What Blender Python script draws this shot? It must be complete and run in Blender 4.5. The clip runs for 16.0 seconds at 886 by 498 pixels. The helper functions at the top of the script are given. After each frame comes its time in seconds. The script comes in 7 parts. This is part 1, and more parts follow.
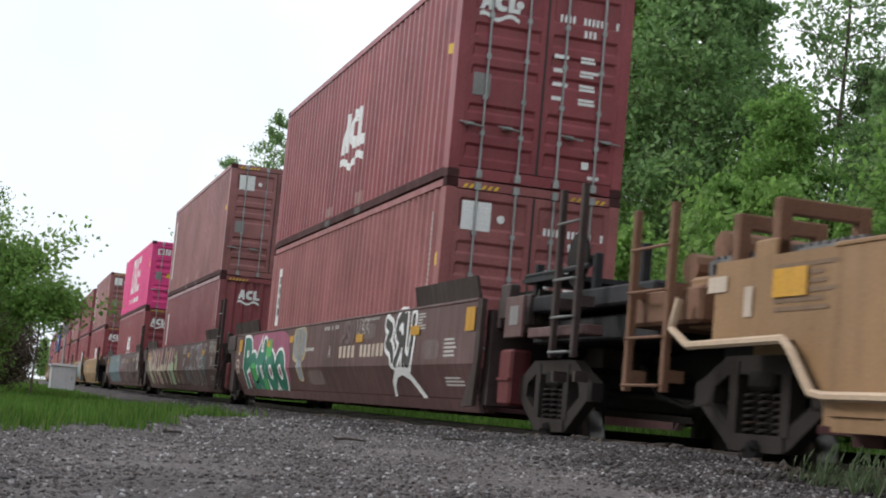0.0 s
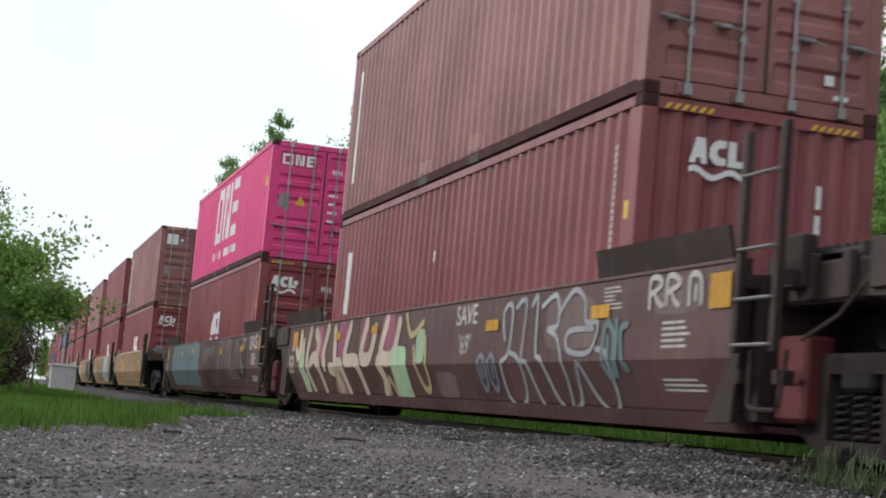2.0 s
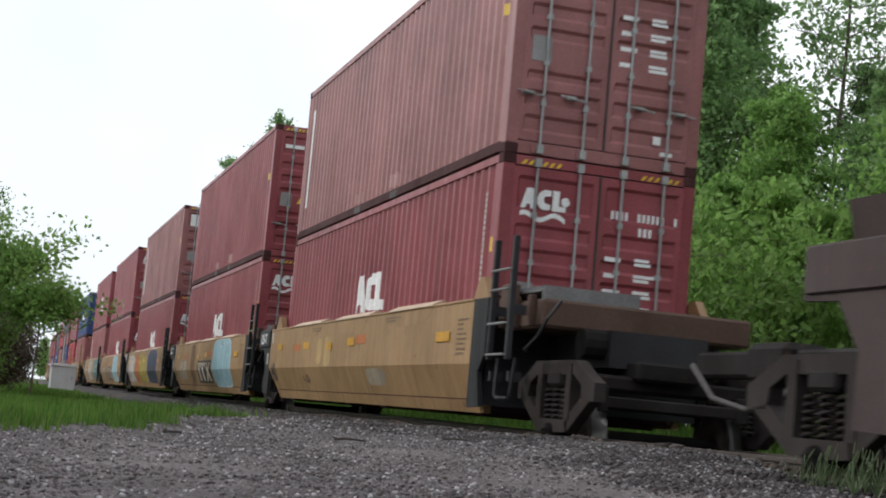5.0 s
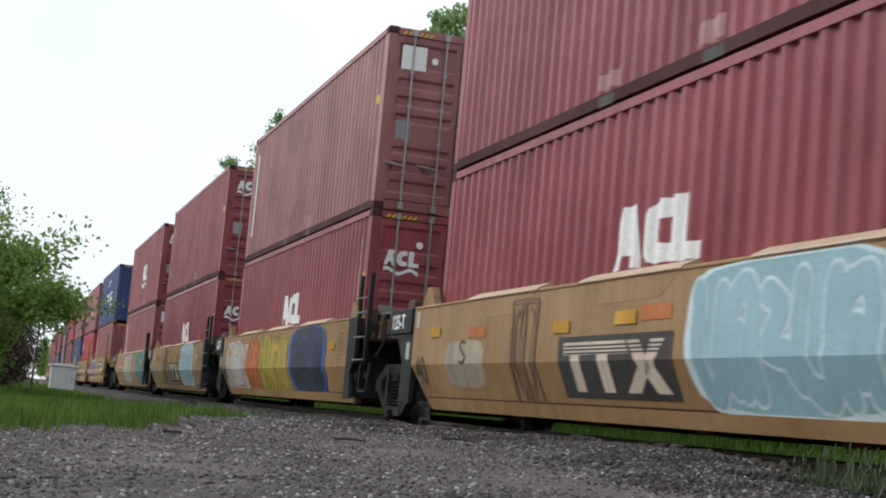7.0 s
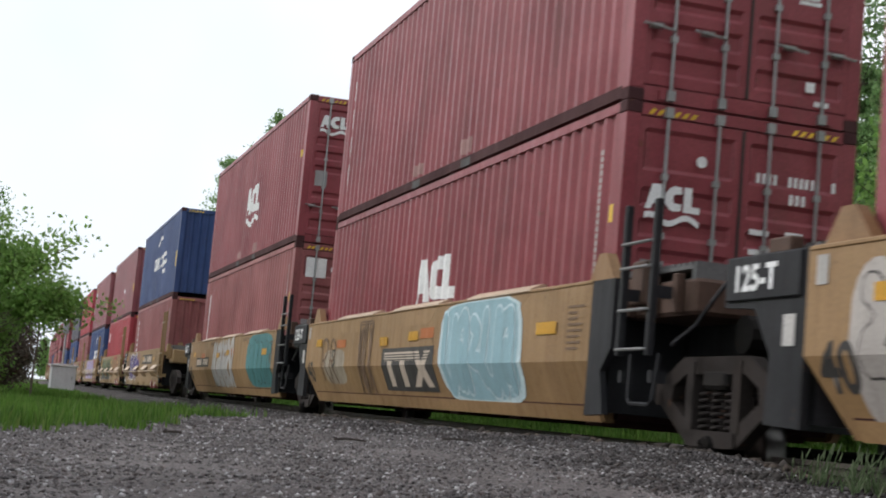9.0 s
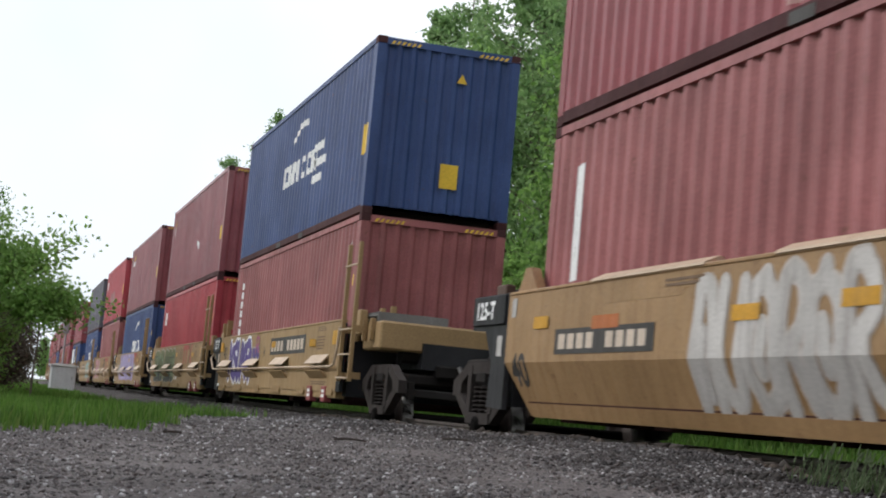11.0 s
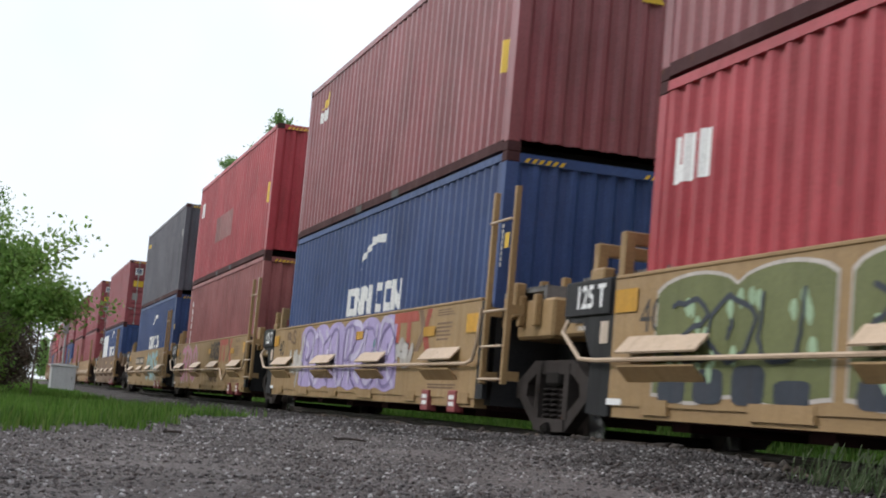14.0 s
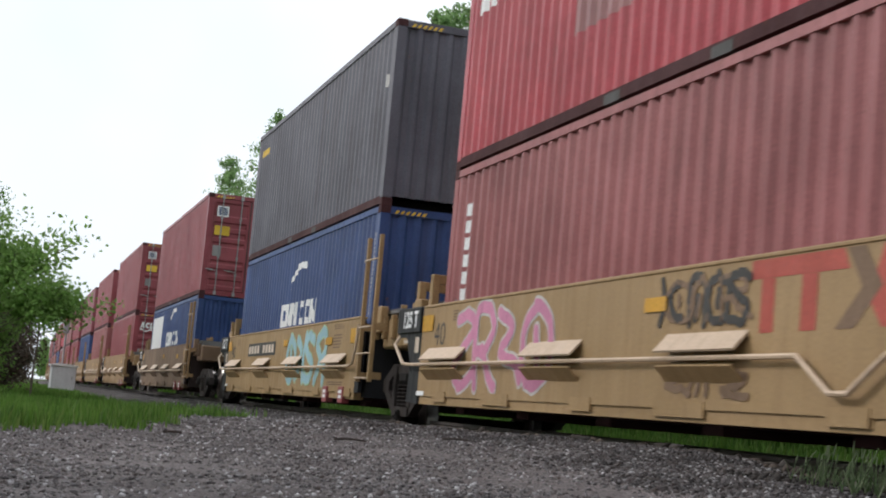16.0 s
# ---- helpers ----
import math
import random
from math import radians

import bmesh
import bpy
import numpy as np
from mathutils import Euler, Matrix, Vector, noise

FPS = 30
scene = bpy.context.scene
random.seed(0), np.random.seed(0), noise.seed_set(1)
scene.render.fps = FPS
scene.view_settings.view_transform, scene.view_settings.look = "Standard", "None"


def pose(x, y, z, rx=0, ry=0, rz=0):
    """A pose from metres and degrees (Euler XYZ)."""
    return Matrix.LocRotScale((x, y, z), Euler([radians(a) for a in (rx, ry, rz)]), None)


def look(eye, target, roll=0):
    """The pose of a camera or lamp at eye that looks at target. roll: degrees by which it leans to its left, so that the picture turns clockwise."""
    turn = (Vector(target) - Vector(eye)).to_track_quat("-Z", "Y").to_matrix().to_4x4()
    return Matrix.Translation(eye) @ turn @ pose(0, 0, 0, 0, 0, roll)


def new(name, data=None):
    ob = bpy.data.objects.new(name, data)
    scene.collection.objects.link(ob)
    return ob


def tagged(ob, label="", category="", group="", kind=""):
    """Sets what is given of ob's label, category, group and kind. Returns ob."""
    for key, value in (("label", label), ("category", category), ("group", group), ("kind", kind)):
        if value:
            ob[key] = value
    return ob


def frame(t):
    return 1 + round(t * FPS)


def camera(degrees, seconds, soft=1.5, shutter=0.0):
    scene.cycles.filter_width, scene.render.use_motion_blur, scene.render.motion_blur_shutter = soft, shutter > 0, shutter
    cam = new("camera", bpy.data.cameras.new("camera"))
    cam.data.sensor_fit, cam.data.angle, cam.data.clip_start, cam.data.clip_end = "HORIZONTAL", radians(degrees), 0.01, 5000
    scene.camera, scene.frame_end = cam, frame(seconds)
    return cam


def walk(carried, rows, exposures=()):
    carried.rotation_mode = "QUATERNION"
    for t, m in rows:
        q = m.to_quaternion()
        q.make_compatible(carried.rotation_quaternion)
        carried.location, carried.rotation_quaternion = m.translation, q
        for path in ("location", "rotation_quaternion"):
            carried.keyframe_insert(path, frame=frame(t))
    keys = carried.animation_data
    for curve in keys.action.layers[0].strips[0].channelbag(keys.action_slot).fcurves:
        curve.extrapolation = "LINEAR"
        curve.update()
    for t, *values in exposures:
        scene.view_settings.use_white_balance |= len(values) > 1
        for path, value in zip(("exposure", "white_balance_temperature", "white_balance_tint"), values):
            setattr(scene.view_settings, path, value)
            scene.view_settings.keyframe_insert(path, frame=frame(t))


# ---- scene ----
# The world: y runs along the track away from the camera, z = 0 is the top of the rails.
SPEED = 13.022        # metres a second, towards -y
BEND = 1.4276e-4      # the track's slight curve
TRACK = 6.616         # the track's centre line at y = 0
TAU = math.tau

cam = camera(32.81, 16.0, soft=1.9, shutter=0.16)
EYE = pose(0, 0, 0.087, 96.303, -5.09, -17.027)
walk(cam, [(0.0, EYE), (16.0, EYE)], exposures=((0.0, 0.10, 6500, 12.5), (16.0, 0.10, 6500, 12.5)))


def track_x(y):
    return TRACK + 0.5 * BEND * y * y


# ---- light: a bright overcast sky ----
world = bpy.data.worlds.new("overcast_sky")
scene.world = world
world.use_nodes = True
wn = world.node_tree.nodes
wl = world.node_tree.links
wn.clear()
w_out = wn.new("ShaderNodeOutputWorld")
w_bg = wn.new("ShaderNodeBackground")
w_sky = wn.new("ShaderNodeTexSky")
w_sky.sky_type = "NISHITA"
w_sky.sun_disc = False
w_sky.sun_elevation = radians(31)
w_sky.sun_rotation = radians(-54)
w_sky.dust_density = 4.0
w_scale = wn.new("ShaderNodeMix")
w_scale.data_type, w_scale.blend_type = "RGBA", "MULTIPLY"
w_scale.inputs[0].default_value = 1.0
w_scale.inputs[7].default_value = (0.11, 0.11, 0.11, 1)
w_co = wn.new("ShaderNodeTexCoord")
w_noise = wn.new("ShaderNodeTexNoise")
w_noise.inputs["Scale"].default_value = 2.2
w_noise.inputs["Detail"].default_value = 4
w_ramp = wn.new("ShaderNodeValToRGB")
w_ramp.color_ramp.elements[0].position = 0.34
w_ramp.color_ramp.elements[0].color = (0.79, 0.88, 0.95, 1)
w_ramp.color_ramp.elements[1].position = 0.62
w_ramp.color_ramp.elements[1].color = (1.00, 1.04, 1.07, 1)
w_mix = wn.new("ShaderNodeMix")
w_mix.data_type = "RGBA"
w_mix.inputs[0].default_value = 0.93
wl.new(w_co.outputs["Generated"], w_noise.inputs["Vector"])
wl.new(w_noise.outputs[0], w_ramp.inputs[0])
wl.new(w_sky.outputs[0], w_scale.inputs[6])
wl.new(w_scale.outputs[2], w_mix.inputs[6])
wl.new(w_ramp.outputs[0], w_mix.inputs[7])
wl.new(w_mix.outputs[2], w_bg.inputs["Color"])
w_bg.inputs["Strength"].default_value = 1.12
wl.new(w_bg.outputs[0], w_out.inputs[0])

sun = new("sun", bpy.data.lights.new("sun", "SUN"))
sun.data.energy = 1.55
sun.data.angle = radians(14)
sun.data.color = (1.0, 0.985, 0.97)
sun.matrix_world = look((-36, 30, 29), (6, 0, 0))


# ---- materials ----
def node_mat(name):
    m = bpy.data.materials.new(name)
    m.use_nodes = True
    nt = m.node_tree
    return m, nt.nodes, nt.links, nt.nodes["Principled BSDF"]


def ramp(n, a, b, ca, cb):
    r = n.new("ShaderNodeValToRGB")
    r.color_ramp.elements[0].position, r.color_ramp.elements[1].position = a, b
    r.color_ramp.elements[0].color = (*ca, 1)
    r.color_ramp.elements[1].color = (*cb, 1)
    return r


def noise_tex(n, l, co, scale, detail=5, rough=0.6, stretch=(1, 1, 1)):
    mp = n.new("ShaderNodeMapping")
    mp.inputs["Scale"].default_value = stretch
    l.new(co, mp.inputs["Vector"])
    t = n.new("ShaderNodeTexNoise")
    t.inputs["Scale"].default_value = scale
    t.inputs["Detail"].default_value = detail
    t.inputs["Roughness"].default_value = rough
    l.new(mp.outputs[0], t.inputs["Vector"])
    return t


def mixc(n, l, fac, a, b, mode="MIX"):
    m = n.new("ShaderNodeMix")
    m.data_type, m.blend_type = "RGBA", mode
    for sock, v in ((m.inputs[0], fac), (m.inputs[6], a), (m.inputs[7], b)):
        if hasattr(v, "links"):
            l.new(v, sock)
        elif isinstance(v, tuple):
            sock.default_value = (*v, 1)
        else:
            sock.default_value = v
    return m.outputs[2]


def paint(name, col, rough=0.5, streak=0.35, dirt=(0.10, 0.07, 0.055), rust=0.0, metal=0.0, fade=0.25, bump=0.04, spec=0.4):
    """Weathered paint: broad fading, vertical rain streaks, fine grain and rust specks."""
    m, n, l, b = node_mat(name)
    co = n.new("ShaderNodeTexCoord").outputs["Object"]
    inf = n.new("ShaderNodeObjectInfo")
    shift = n.new("ShaderNodeVectorMath")
    shift.operation = "ADD"
    l.new(co, shift.inputs[0])
    mul = n.new("ShaderNodeMath")
    mul.operation = "MULTIPLY"
    mul.inputs[1].default_value = 37.0
    l.new(inf.outputs["Random"], mul.inputs[0])
    l.new(mul.outputs[0], shift.inputs[1])
    co = shift.outputs[0]
    broad = noise_tex(n, l, co, 0.7, 4)
    pale = tuple(min(1, c * (1 + fade) + 0.02 * fade * 4) for c in col)
    deep = tuple(c * (1 - fade * 0.7) for c in col)
    c1 = ramp(n, 0.3, 0.7, deep, pale)
    l.new(broad.outputs[0], c1.inputs[0])
    st = noise_tex(n, l, co, 2.2, 6, 0.65, (1.5, 3.2, 0.16))
    sr = ramp(n, 0.5, 0.78, (0, 0, 0), (streak, streak, streak))
    l.new(st.outputs[0], sr.inputs[0])
    c2 = mixc(n, l, sr.outputs[0], c1.outputs[0], dirt)
    gr = noise_tex(n, l, co, 38, 3)
    gm = ramp(n, 0.3, 0.7, (0.82, 0.82, 0.82), (1.1, 1.1, 1.1))
    l.new(gr.outputs[0], gm.inputs[0])
    c3 = mixc(n, l, 1.0, c2, gm.outputs[0], "MULTIPLY")
    if rust:
        rs = noise_tex(n, l, co, 5.5, 8, 0.72)
        rr = ramp(n, 0.66 - 0.1 * rust, 0.72, (0, 0, 0), (0.85, 0.85, 0.85))
        l.new(rs.outputs[0], rr.inputs[0])
        c3 = mixc(n, l, rr.outputs[0], c3, (0.13, 0.055, 0.025))
    l.new(c3, b.inputs["Base Color"])
    ro = ramp(n, 0.3, 0.75, (rough - 0.1,) * 3, (min(1, rough + 0.2),) * 3)
    l.new(st.outputs[0], ro.inputs[0])
    l.new(ro.outputs[0], b.inputs["Roughness"])
    b.inputs["Metallic"].default_value = metal
    b.inputs["Specular IOR Level"].default_value = spec
    bp = n.new("ShaderNodeBump")
    bp.inputs["Strength"].default_value = 0.25
    bp.inputs["Distance"].default_value = bump
    dn = noise_tex(n, l, co, 1.6, 3)
    l.new(dn.outputs[0], bp.inputs["Height"])
    l.new(bp.outputs[0], b.inputs["Normal"])
    return m


MAROON = paint("maroon_container_paint", (0.250, 0.046, 0.058), rough=0.40, rust=0.25, spec=0.38)
BROWN = paint("brown_container_paint", (0.268, 0.095, 0.095), rough=0.42, rust=0.4, fade=0.3, spec=0.5)
TAN_RED = paint("faded_red_container_paint", (0.275, 0.081, 0.083), rust=0.4, fade=0.3)
CLARET = paint("claret_container_paint", (0.235, 0.052, 0.064), rough=0.36, rust=0.3, spec=0.55)
RED = paint("bright_red_container_paint", (0.38, 0.040, 0.056), rough=0.42, rust=0.15, spec=0.35)
PINK = paint("magenta_container_paint", (0.78, 0.055, 0.25), rust=0.05, streak=0.15, fade=0.12)
BLUE = paint("navy_container_paint", (0.020, 0.052, 0.17), rust=0.2, streak=0.2)
GREY = paint("slate_grey_container_paint", (0.088, 0.086, 0.110), rust=0.2)
WHITE_C = paint("white_container_paint", (0.62, 0.64, 0.62), rust=0.2)
# underframe colour, which also paints the shade along container bottom rails
FRAME_DARK = paint("underframe_and_shade_paint", (0.055, 0.018, 0.020), rough=0.75, rust=0.3, spec=0.12)
YELLOW = paint("railcar_yellow_paint", (0.300, 0.178, 0.078), rust=0.55, streak=0.45, dirt=(0.16, 0.085, 0.045), fade=0.22)
YELLOW_NEW = paint("railcar_ochre_paint", (0.315, 0.200, 0.090), rust=0.08, streak=0.35, dirt=(0.2, 0.12, 0.06), fade=0.14)
CAR_BROWN = paint("railcar_brown_paint", (0.092, 0.040, 0.039), rust=0.2, streak=0.4)
CAR_SHROUD = paint("railcar_dark_brown_paint", (0.042, 0.026, 0.025), rust=0.3, spec=0.2)
BLACK = paint("black_car_end_paint", (0.017, 0.017, 0.020), streak=0.2, dirt=(0.035, 0.027, 0.023), rust=0.1, spec=0.15)
IRON = paint("grimy_cast_iron", (0.011, 0.009, 0.008), rough=0.85, streak=0.3, dirt=(0.045, 0.032, 0.025), rust=0.15, spec=0.12)
STEEL = paint("galvanised_steel", (0.33, 0.34, 0.34), rough=0.45, metal=0.5, rust=0.3, bump=0.01)
RAIL_TOP = paint("worn_rail_steel", (0.075, 0.06, 0.052), rough=0.5, metal=0.3, rust=0.5, bump=0.005)
TREAD = paint("polished_wheel_tread", (0.24, 0.23, 0.22), rough=0.3, metal=0.9, bump=0.003)
RUST_RED = paint("red_oxide_paint", (0.115, 0.013, 0.016), rust=0.2)
BLOCK_RED = paint("faded_red_block_paint", (0.24, 0.04, 0.045), rust=0.2)
# car paint made paler: the sky light it catches is put into the colour
LIT_TAN = paint("sky_lit_tan_paint", (0.52, 0.385, 0.27), rust=0.1, streak=0.2, fade=0.12)
DECK_GREY = paint("galvanised_grating_grey", (0.15, 0.15, 0.15), rough=0.6, rust=0.3)
CAST_BROWN = paint("dusty_brown_cast_steel", (0.026, 0.020, 0.018), rough=0.85, streak=0.35, dirt=(0.06, 0.045, 0.035), rust=0.3, spec=0.15)
WORN_TAN = paint("worn_tan_paint", (0.27, 0.150, 0.066), rust=0.5, streak=0.5, dirt=(0.12, 0.07, 0.04))
RUST_SILL = paint("rusty_end_sill_paint", (0.075, 0.038, 0.024), rough=0.75, rust=0.5, streak=0.5)
RUST_BROWN = paint("rusty_brown_steel", (0.16, 0.075, 0.04), rough=0.75, rust=0.5)
TIE_WOOD = paint("weathered_tie_wood", (0.045, 0.034, 0.028), rough=0.85, streak=0.5, dirt=(0.04, 0.03, 0.025), bump=0.05)
WHITE = paint("white_marking_paint", (0.80, 0.80, 0.80), rough=0.55, streak=0.04, fade=0.1)
DIM_WHITE = paint("worn_white_marking", (0.46, 0.44, 0.42), rough=0.6, streak=0.5, fade=0.3)
STENCIL = paint("black_stencil_paint", (0.03, 0.027, 0.025), rough=0.6, streak=0.2)
STENCIL_SOFT = paint("faded_stencil_paint", (0.17, 0.10, 0.055), rough=0.6, streak=0.3)
CAUTION = paint("caution_yellow_film", (0.72, 0.46, 0.03), rough=0.4, streak=0.2)
REFLECT = paint("amber_reflector_film", (0.56, 0.285, 0.02), rough=0.35, streak=0.3)
ORANGE = paint("orange_paint", (0.42, 0.12, 0.025), streak=0.2)
TTX_RED = paint("red_letter_paint", (0.36, 0.055, 0.035), streak=0.3)
BOX_WHITE = paint("white_cabinet_paint", (0.60, 0.61, 0.63), rough=0.5, streak=0.2, fade=0.08, bump=0.01)
FADED_YELLOW = paint("rubbed_yellow_paint", (0.40, 0.265, 0.105), streak=0.5, fade=0.3)
SCUFF_PALE = paint("bleached_patch_paint", (0.31, 0.255, 0.19), streak=0.5, fade=0.4)
G_FADED = paint("faded_cream_spray_paint", (0.46, 0.35, 0.19), streak=0.5, fade=0.3)
SCUFF = paint("greyish_scuffed_paint", (0.135, 0.088, 0.085), streak=0.5, fade=0.4)
PRIMER = paint("pinkish_repair_primer", (0.34, 0.17, 0.16), streak=0.3)
LABEL_GREY = paint("grey_label_film", (0.27, 0.26, 0.26), streak=0.3)
G_GREEN = paint("green_spray_paint", (0.012, 0.15, 0.10), streak=0.1)
G_LIME = paint("lime_spray_paint", (0.06, 0.36, 0.09), streak=0.1)
G_ROSE = paint("rose_spray_paint", (0.30, 0.07, 0.14), streak=0.2)
G_CREAM = paint("cream_spray_paint", (0.56, 0.46, 0.37), streak=0.3)
G_MINT = paint("mint_spray_paint", (0.33, 0.47, 0.30), streak=0.3)
G_TEAL = paint("teal_spray_paint", (0.055, 0.20, 0.21), streak=0.3)
G_SKY = paint("pale_blue_spray_paint", (0.27, 0.44, 0.50), streak=0.2, fade=0.15)
G_SKY_LINE = paint("ice_blue_spray_paint", (0.55, 0.68, 0.72), streak=0.1)
G_OLIVE = paint("olive_yellow_spray_paint", (0.36, 0.28, 0.04), streak=0.4)
G_PALE = paint("off_white_spray_paint", (0.44, 0.40, 0.37), streak=0.3)
G_NAVY = paint("blue_black_spray_paint", (0.018, 0.026, 0.045), streak=0.2)
G_BLUE = paint("cobalt_spray_paint", (0.035, 0.07, 0.30), streak=0.2)
G_PURPLE = paint("violet_spray_paint", (0.085, 0.055, 0.21), streak=0.1)
G_LILAC = paint("lilac_spray_paint", (0.42, 0.34, 0.60), streak=0.1, fade=0.12)
G_LILAC_LINE = paint("pale_lilac_spray_paint", (0.55, 0.50, 0.68), streak=0.1)
G_PURPLE_SOFT = paint("soft_violet_spray_paint", (0.22, 0.17, 0.36), streak=0.1)
G_SKY_DULL = paint("faded_teal_spray_paint", (0.15, 0.24, 0.25), streak=0.3)
G_MOSS = paint("moss_spray_paint", (0.115, 0.13, 0.04), streak=0.2)
G_PINK = paint("pink_spray_paint", (0.50, 0.18, 0.30), streak=0.2)
G_HAZE = paint("hazy_grey_spray_paint", (0.36, 0.38, 0.40), streak=0.3)
G_GREYBLUE = paint("grey_blue_spray_paint", (0.22, 0.25, 0.30), streak=0.3)


def gravel_mat(name, a, b, stone):
    m, n, l, bs = node_mat(name)
    co = n.new("ShaderNodeTexCoord").outputs["Object"]
    vor = n.new("ShaderNodeTexVoronoi")
    vor.inputs["Scale"].default_value = stone
    l.new(co, vor.inputs["Vector"])
    big = noise_tex(n, l, co, 1.1, 7, 0.7)
    r = ramp(n, 0.32, 0.68, a, b)
    l.new(big.outputs[0], r.inputs[0])
    sep = n.new("ShaderNodeSeparateColor")
    l.new(vor.outputs["Color"], sep.inputs[0])
    v = ramp(n, 0.0, 1.0, (0.55, 0.55, 0.55), (1.5, 1.48, 1.46))
    l.new(sep.outputs[0], v.inputs[0])
    fine = noise_tex(n, l, co, 90, 4)
    f = ramp(n, 0.3, 0.7, (0.7, 0.7, 0.7), (1.25, 1.25, 1.25))
    l.new(fine.outputs[0], f.inputs[0])
    c = mixc(n, l, 1.0, r.outputs[0], v.outputs[0], "MULTIPLY")
    c = mixc(n, l, 1.0, c, f.outputs[0], "MULTIPLY")
    l.new(c, bs.inputs["Base Color"])
    bs.inputs["Roughness"].default_value = 0.9
    bs.inputs["Specular IOR Level"].default_value = 0.25
    bp = n.new("ShaderNodeBump")
    bp.inputs["Strength"].default_value = 0.8
    bp.inputs["Distance"].default_value = 0.02
    bp.invert = True
    l.new(vor.outputs["Distance"], bp.inputs["Height"])
    l.new(bp.outputs[0], bs.inputs["Normal"])
    return m


def island_mat(name, cols, rough=0.85, trans=0.0):
    """Pieces in one mesh that differ from one another, island by island."""
    m, n, l, b = node_mat(name)
    g = n.new("ShaderNodeNewGeometry")
    r = n.new("ShaderNodeValToRGB")
    els = r.color_ramp.elements
    while len(els) < len(cols):
        els.new(0.5)
    for i, c in enumerate(cols):
        els[i].position = i / (len(cols) - 1)
        els[i].color = (*c, 1)
    l.new(g.outputs["Random Per Island"], r.inputs[0])
    co = n.new("ShaderNodeTexCoord").outputs["Object"]
    nz = noise_tex(n, l, co, 0.9, 3)
    nr = ramp(n, 0.3, 0.7, (0.75, 0.75, 0.75), (1.2, 1.2, 1.2))
    l.new(nz.outputs[0], nr.inputs[0])
    c = mixc(n, l, 1.0, r.outputs[0], nr.outputs[0], "MULTIPLY")
    l.new(c, b.inputs["Base Color"])
    b.inputs["Roughness"].default_value = rough
    b.inputs["Specular IOR Level"].default_value = 0.25
    if trans:
        tr = n.new("ShaderNodeBsdfTranslucent")
        l.new(c, tr.inputs["Color"])
        ms = n.new("ShaderNodeMixShader")
        ms.inputs[0].default_value = trans
        l.new(b.outputs[0], ms.inputs[1])
        l.new(tr.outputs[0], ms.inputs[2])
        l.new(ms.outputs[0], n["Material Output"].inputs["Surface"])
    return m


GRAVEL = gravel_mat("grey_gravel", (0.090, 0.079, 0.078), (0.19, 0.173, 0.171), 60)
GRAVEL_DARK = gravel_mat("darker_gravel", (0.045, 0.039, 0.038), (0.105, 0.094, 0.092), 60)
STONES_DARK = island_mat("darker_stones", [(0.03, 0.027, 0.027), (0.06, 0.055, 0.055), (0.085, 0.078, 0.078), (0.12, 0.11, 0.11), (0.07, 0.057, 0.052), (0.08, 0.073, 0.073), (0.35, 0.34, 0.34)])
STONES = island_mat("loose_ballast_stones", [(0.05, 0.045, 0.046), (0.115, 0.106, 0.106), (0.16, 0.149, 0.15), (0.225, 0.21, 0.21), (0.115, 0.096, 0.089), (0.15, 0.139, 0.14), (0.55, 0.54, 0.54)])
ROTTEN = island_mat("rotten_tie_chunks", [(0.03, 0.024, 0.02), (0.055, 0.042, 0.034), (0.09, 0.066, 0.05), (0.045, 0.04, 0.037), (0.13, 0.10, 0.078)])
# oil-stained ballast, with the train's shade also put into its near-black colour
OILY_SHADE = gravel_mat("oily_shaded_ballast", (0.02, 0.018, 0.017), (0.038, 0.034, 0.032), 30)
OILY_SHADE_STONES = island_mat("oily_shaded_stones", [(0.016, 0.014, 0.013), (0.03, 0.027, 0.025), (0.045, 0.04, 0.037), (0.07, 0.063, 0.06)])
SOIL = gravel_mat("grassy_soil", (0.05, 0.075, 0.02), (0.075, 0.12, 0.03), 25)
GRASS = island_mat("meadow_grass", [(0.06, 0.13, 0.022), (0.09, 0.19, 0.03), (0.12, 0.24, 0.04), (0.16, 0.23, 0.065)], 0.7, 0.45)
SEDGE = island_mat("tall_grass_stalks", [(0.06, 0.11, 0.04), (0.10, 0.15, 0.065), (0.16, 0.19, 0.11)], 0.7, 0.3)
LEAF = island_mat("fresh_leaves", [(0.13, 0.25, 0.06), (0.175, 0.33, 0.08), (0.22, 0.38, 0.10), (0.27, 0.43, 0.13)], 0.5, 0.55)
LEAF_DARK = island_mat("forest_leaves", [(0.14, 0.25, 0.095), (0.18, 0.31, 0.115), (0.22, 0.36, 0.14), (0.27, 0.40, 0.17)], 0.5, 0.55)
LEAF_BRIGHT = island_mat("spring_leaves", [(0.14, 0.26, 0.06), (0.185, 0.33, 0.08), (0.23, 0.39, 0.10), (0.27, 0.42, 0.13)], 0.55, 0.58)
TWIGS = island_mat("bare_brush", [(0.05, 0.035, 0.028), (0.085, 0.06, 0.045), (0.06, 0.06, 0.035)], 0.85)
BARK = paint("grey_brown_bark", (0.11, 0.085, 0.065), rough=0.9, streak=0.5, dirt=(0.04, 0.03, 0.025), bump=0.05)


# ---- mesh helpers ----
def mesh_of(name, bm, material, smooth=False):
    me = bpy.data.meshes.new(name)
    bm.normal_update()
    bm.to_mesh(me)
    bm.free()
    me.materials.append(material)
    if smooth:
        for p in me.polygons:
            p.use_smooth = True
    return me


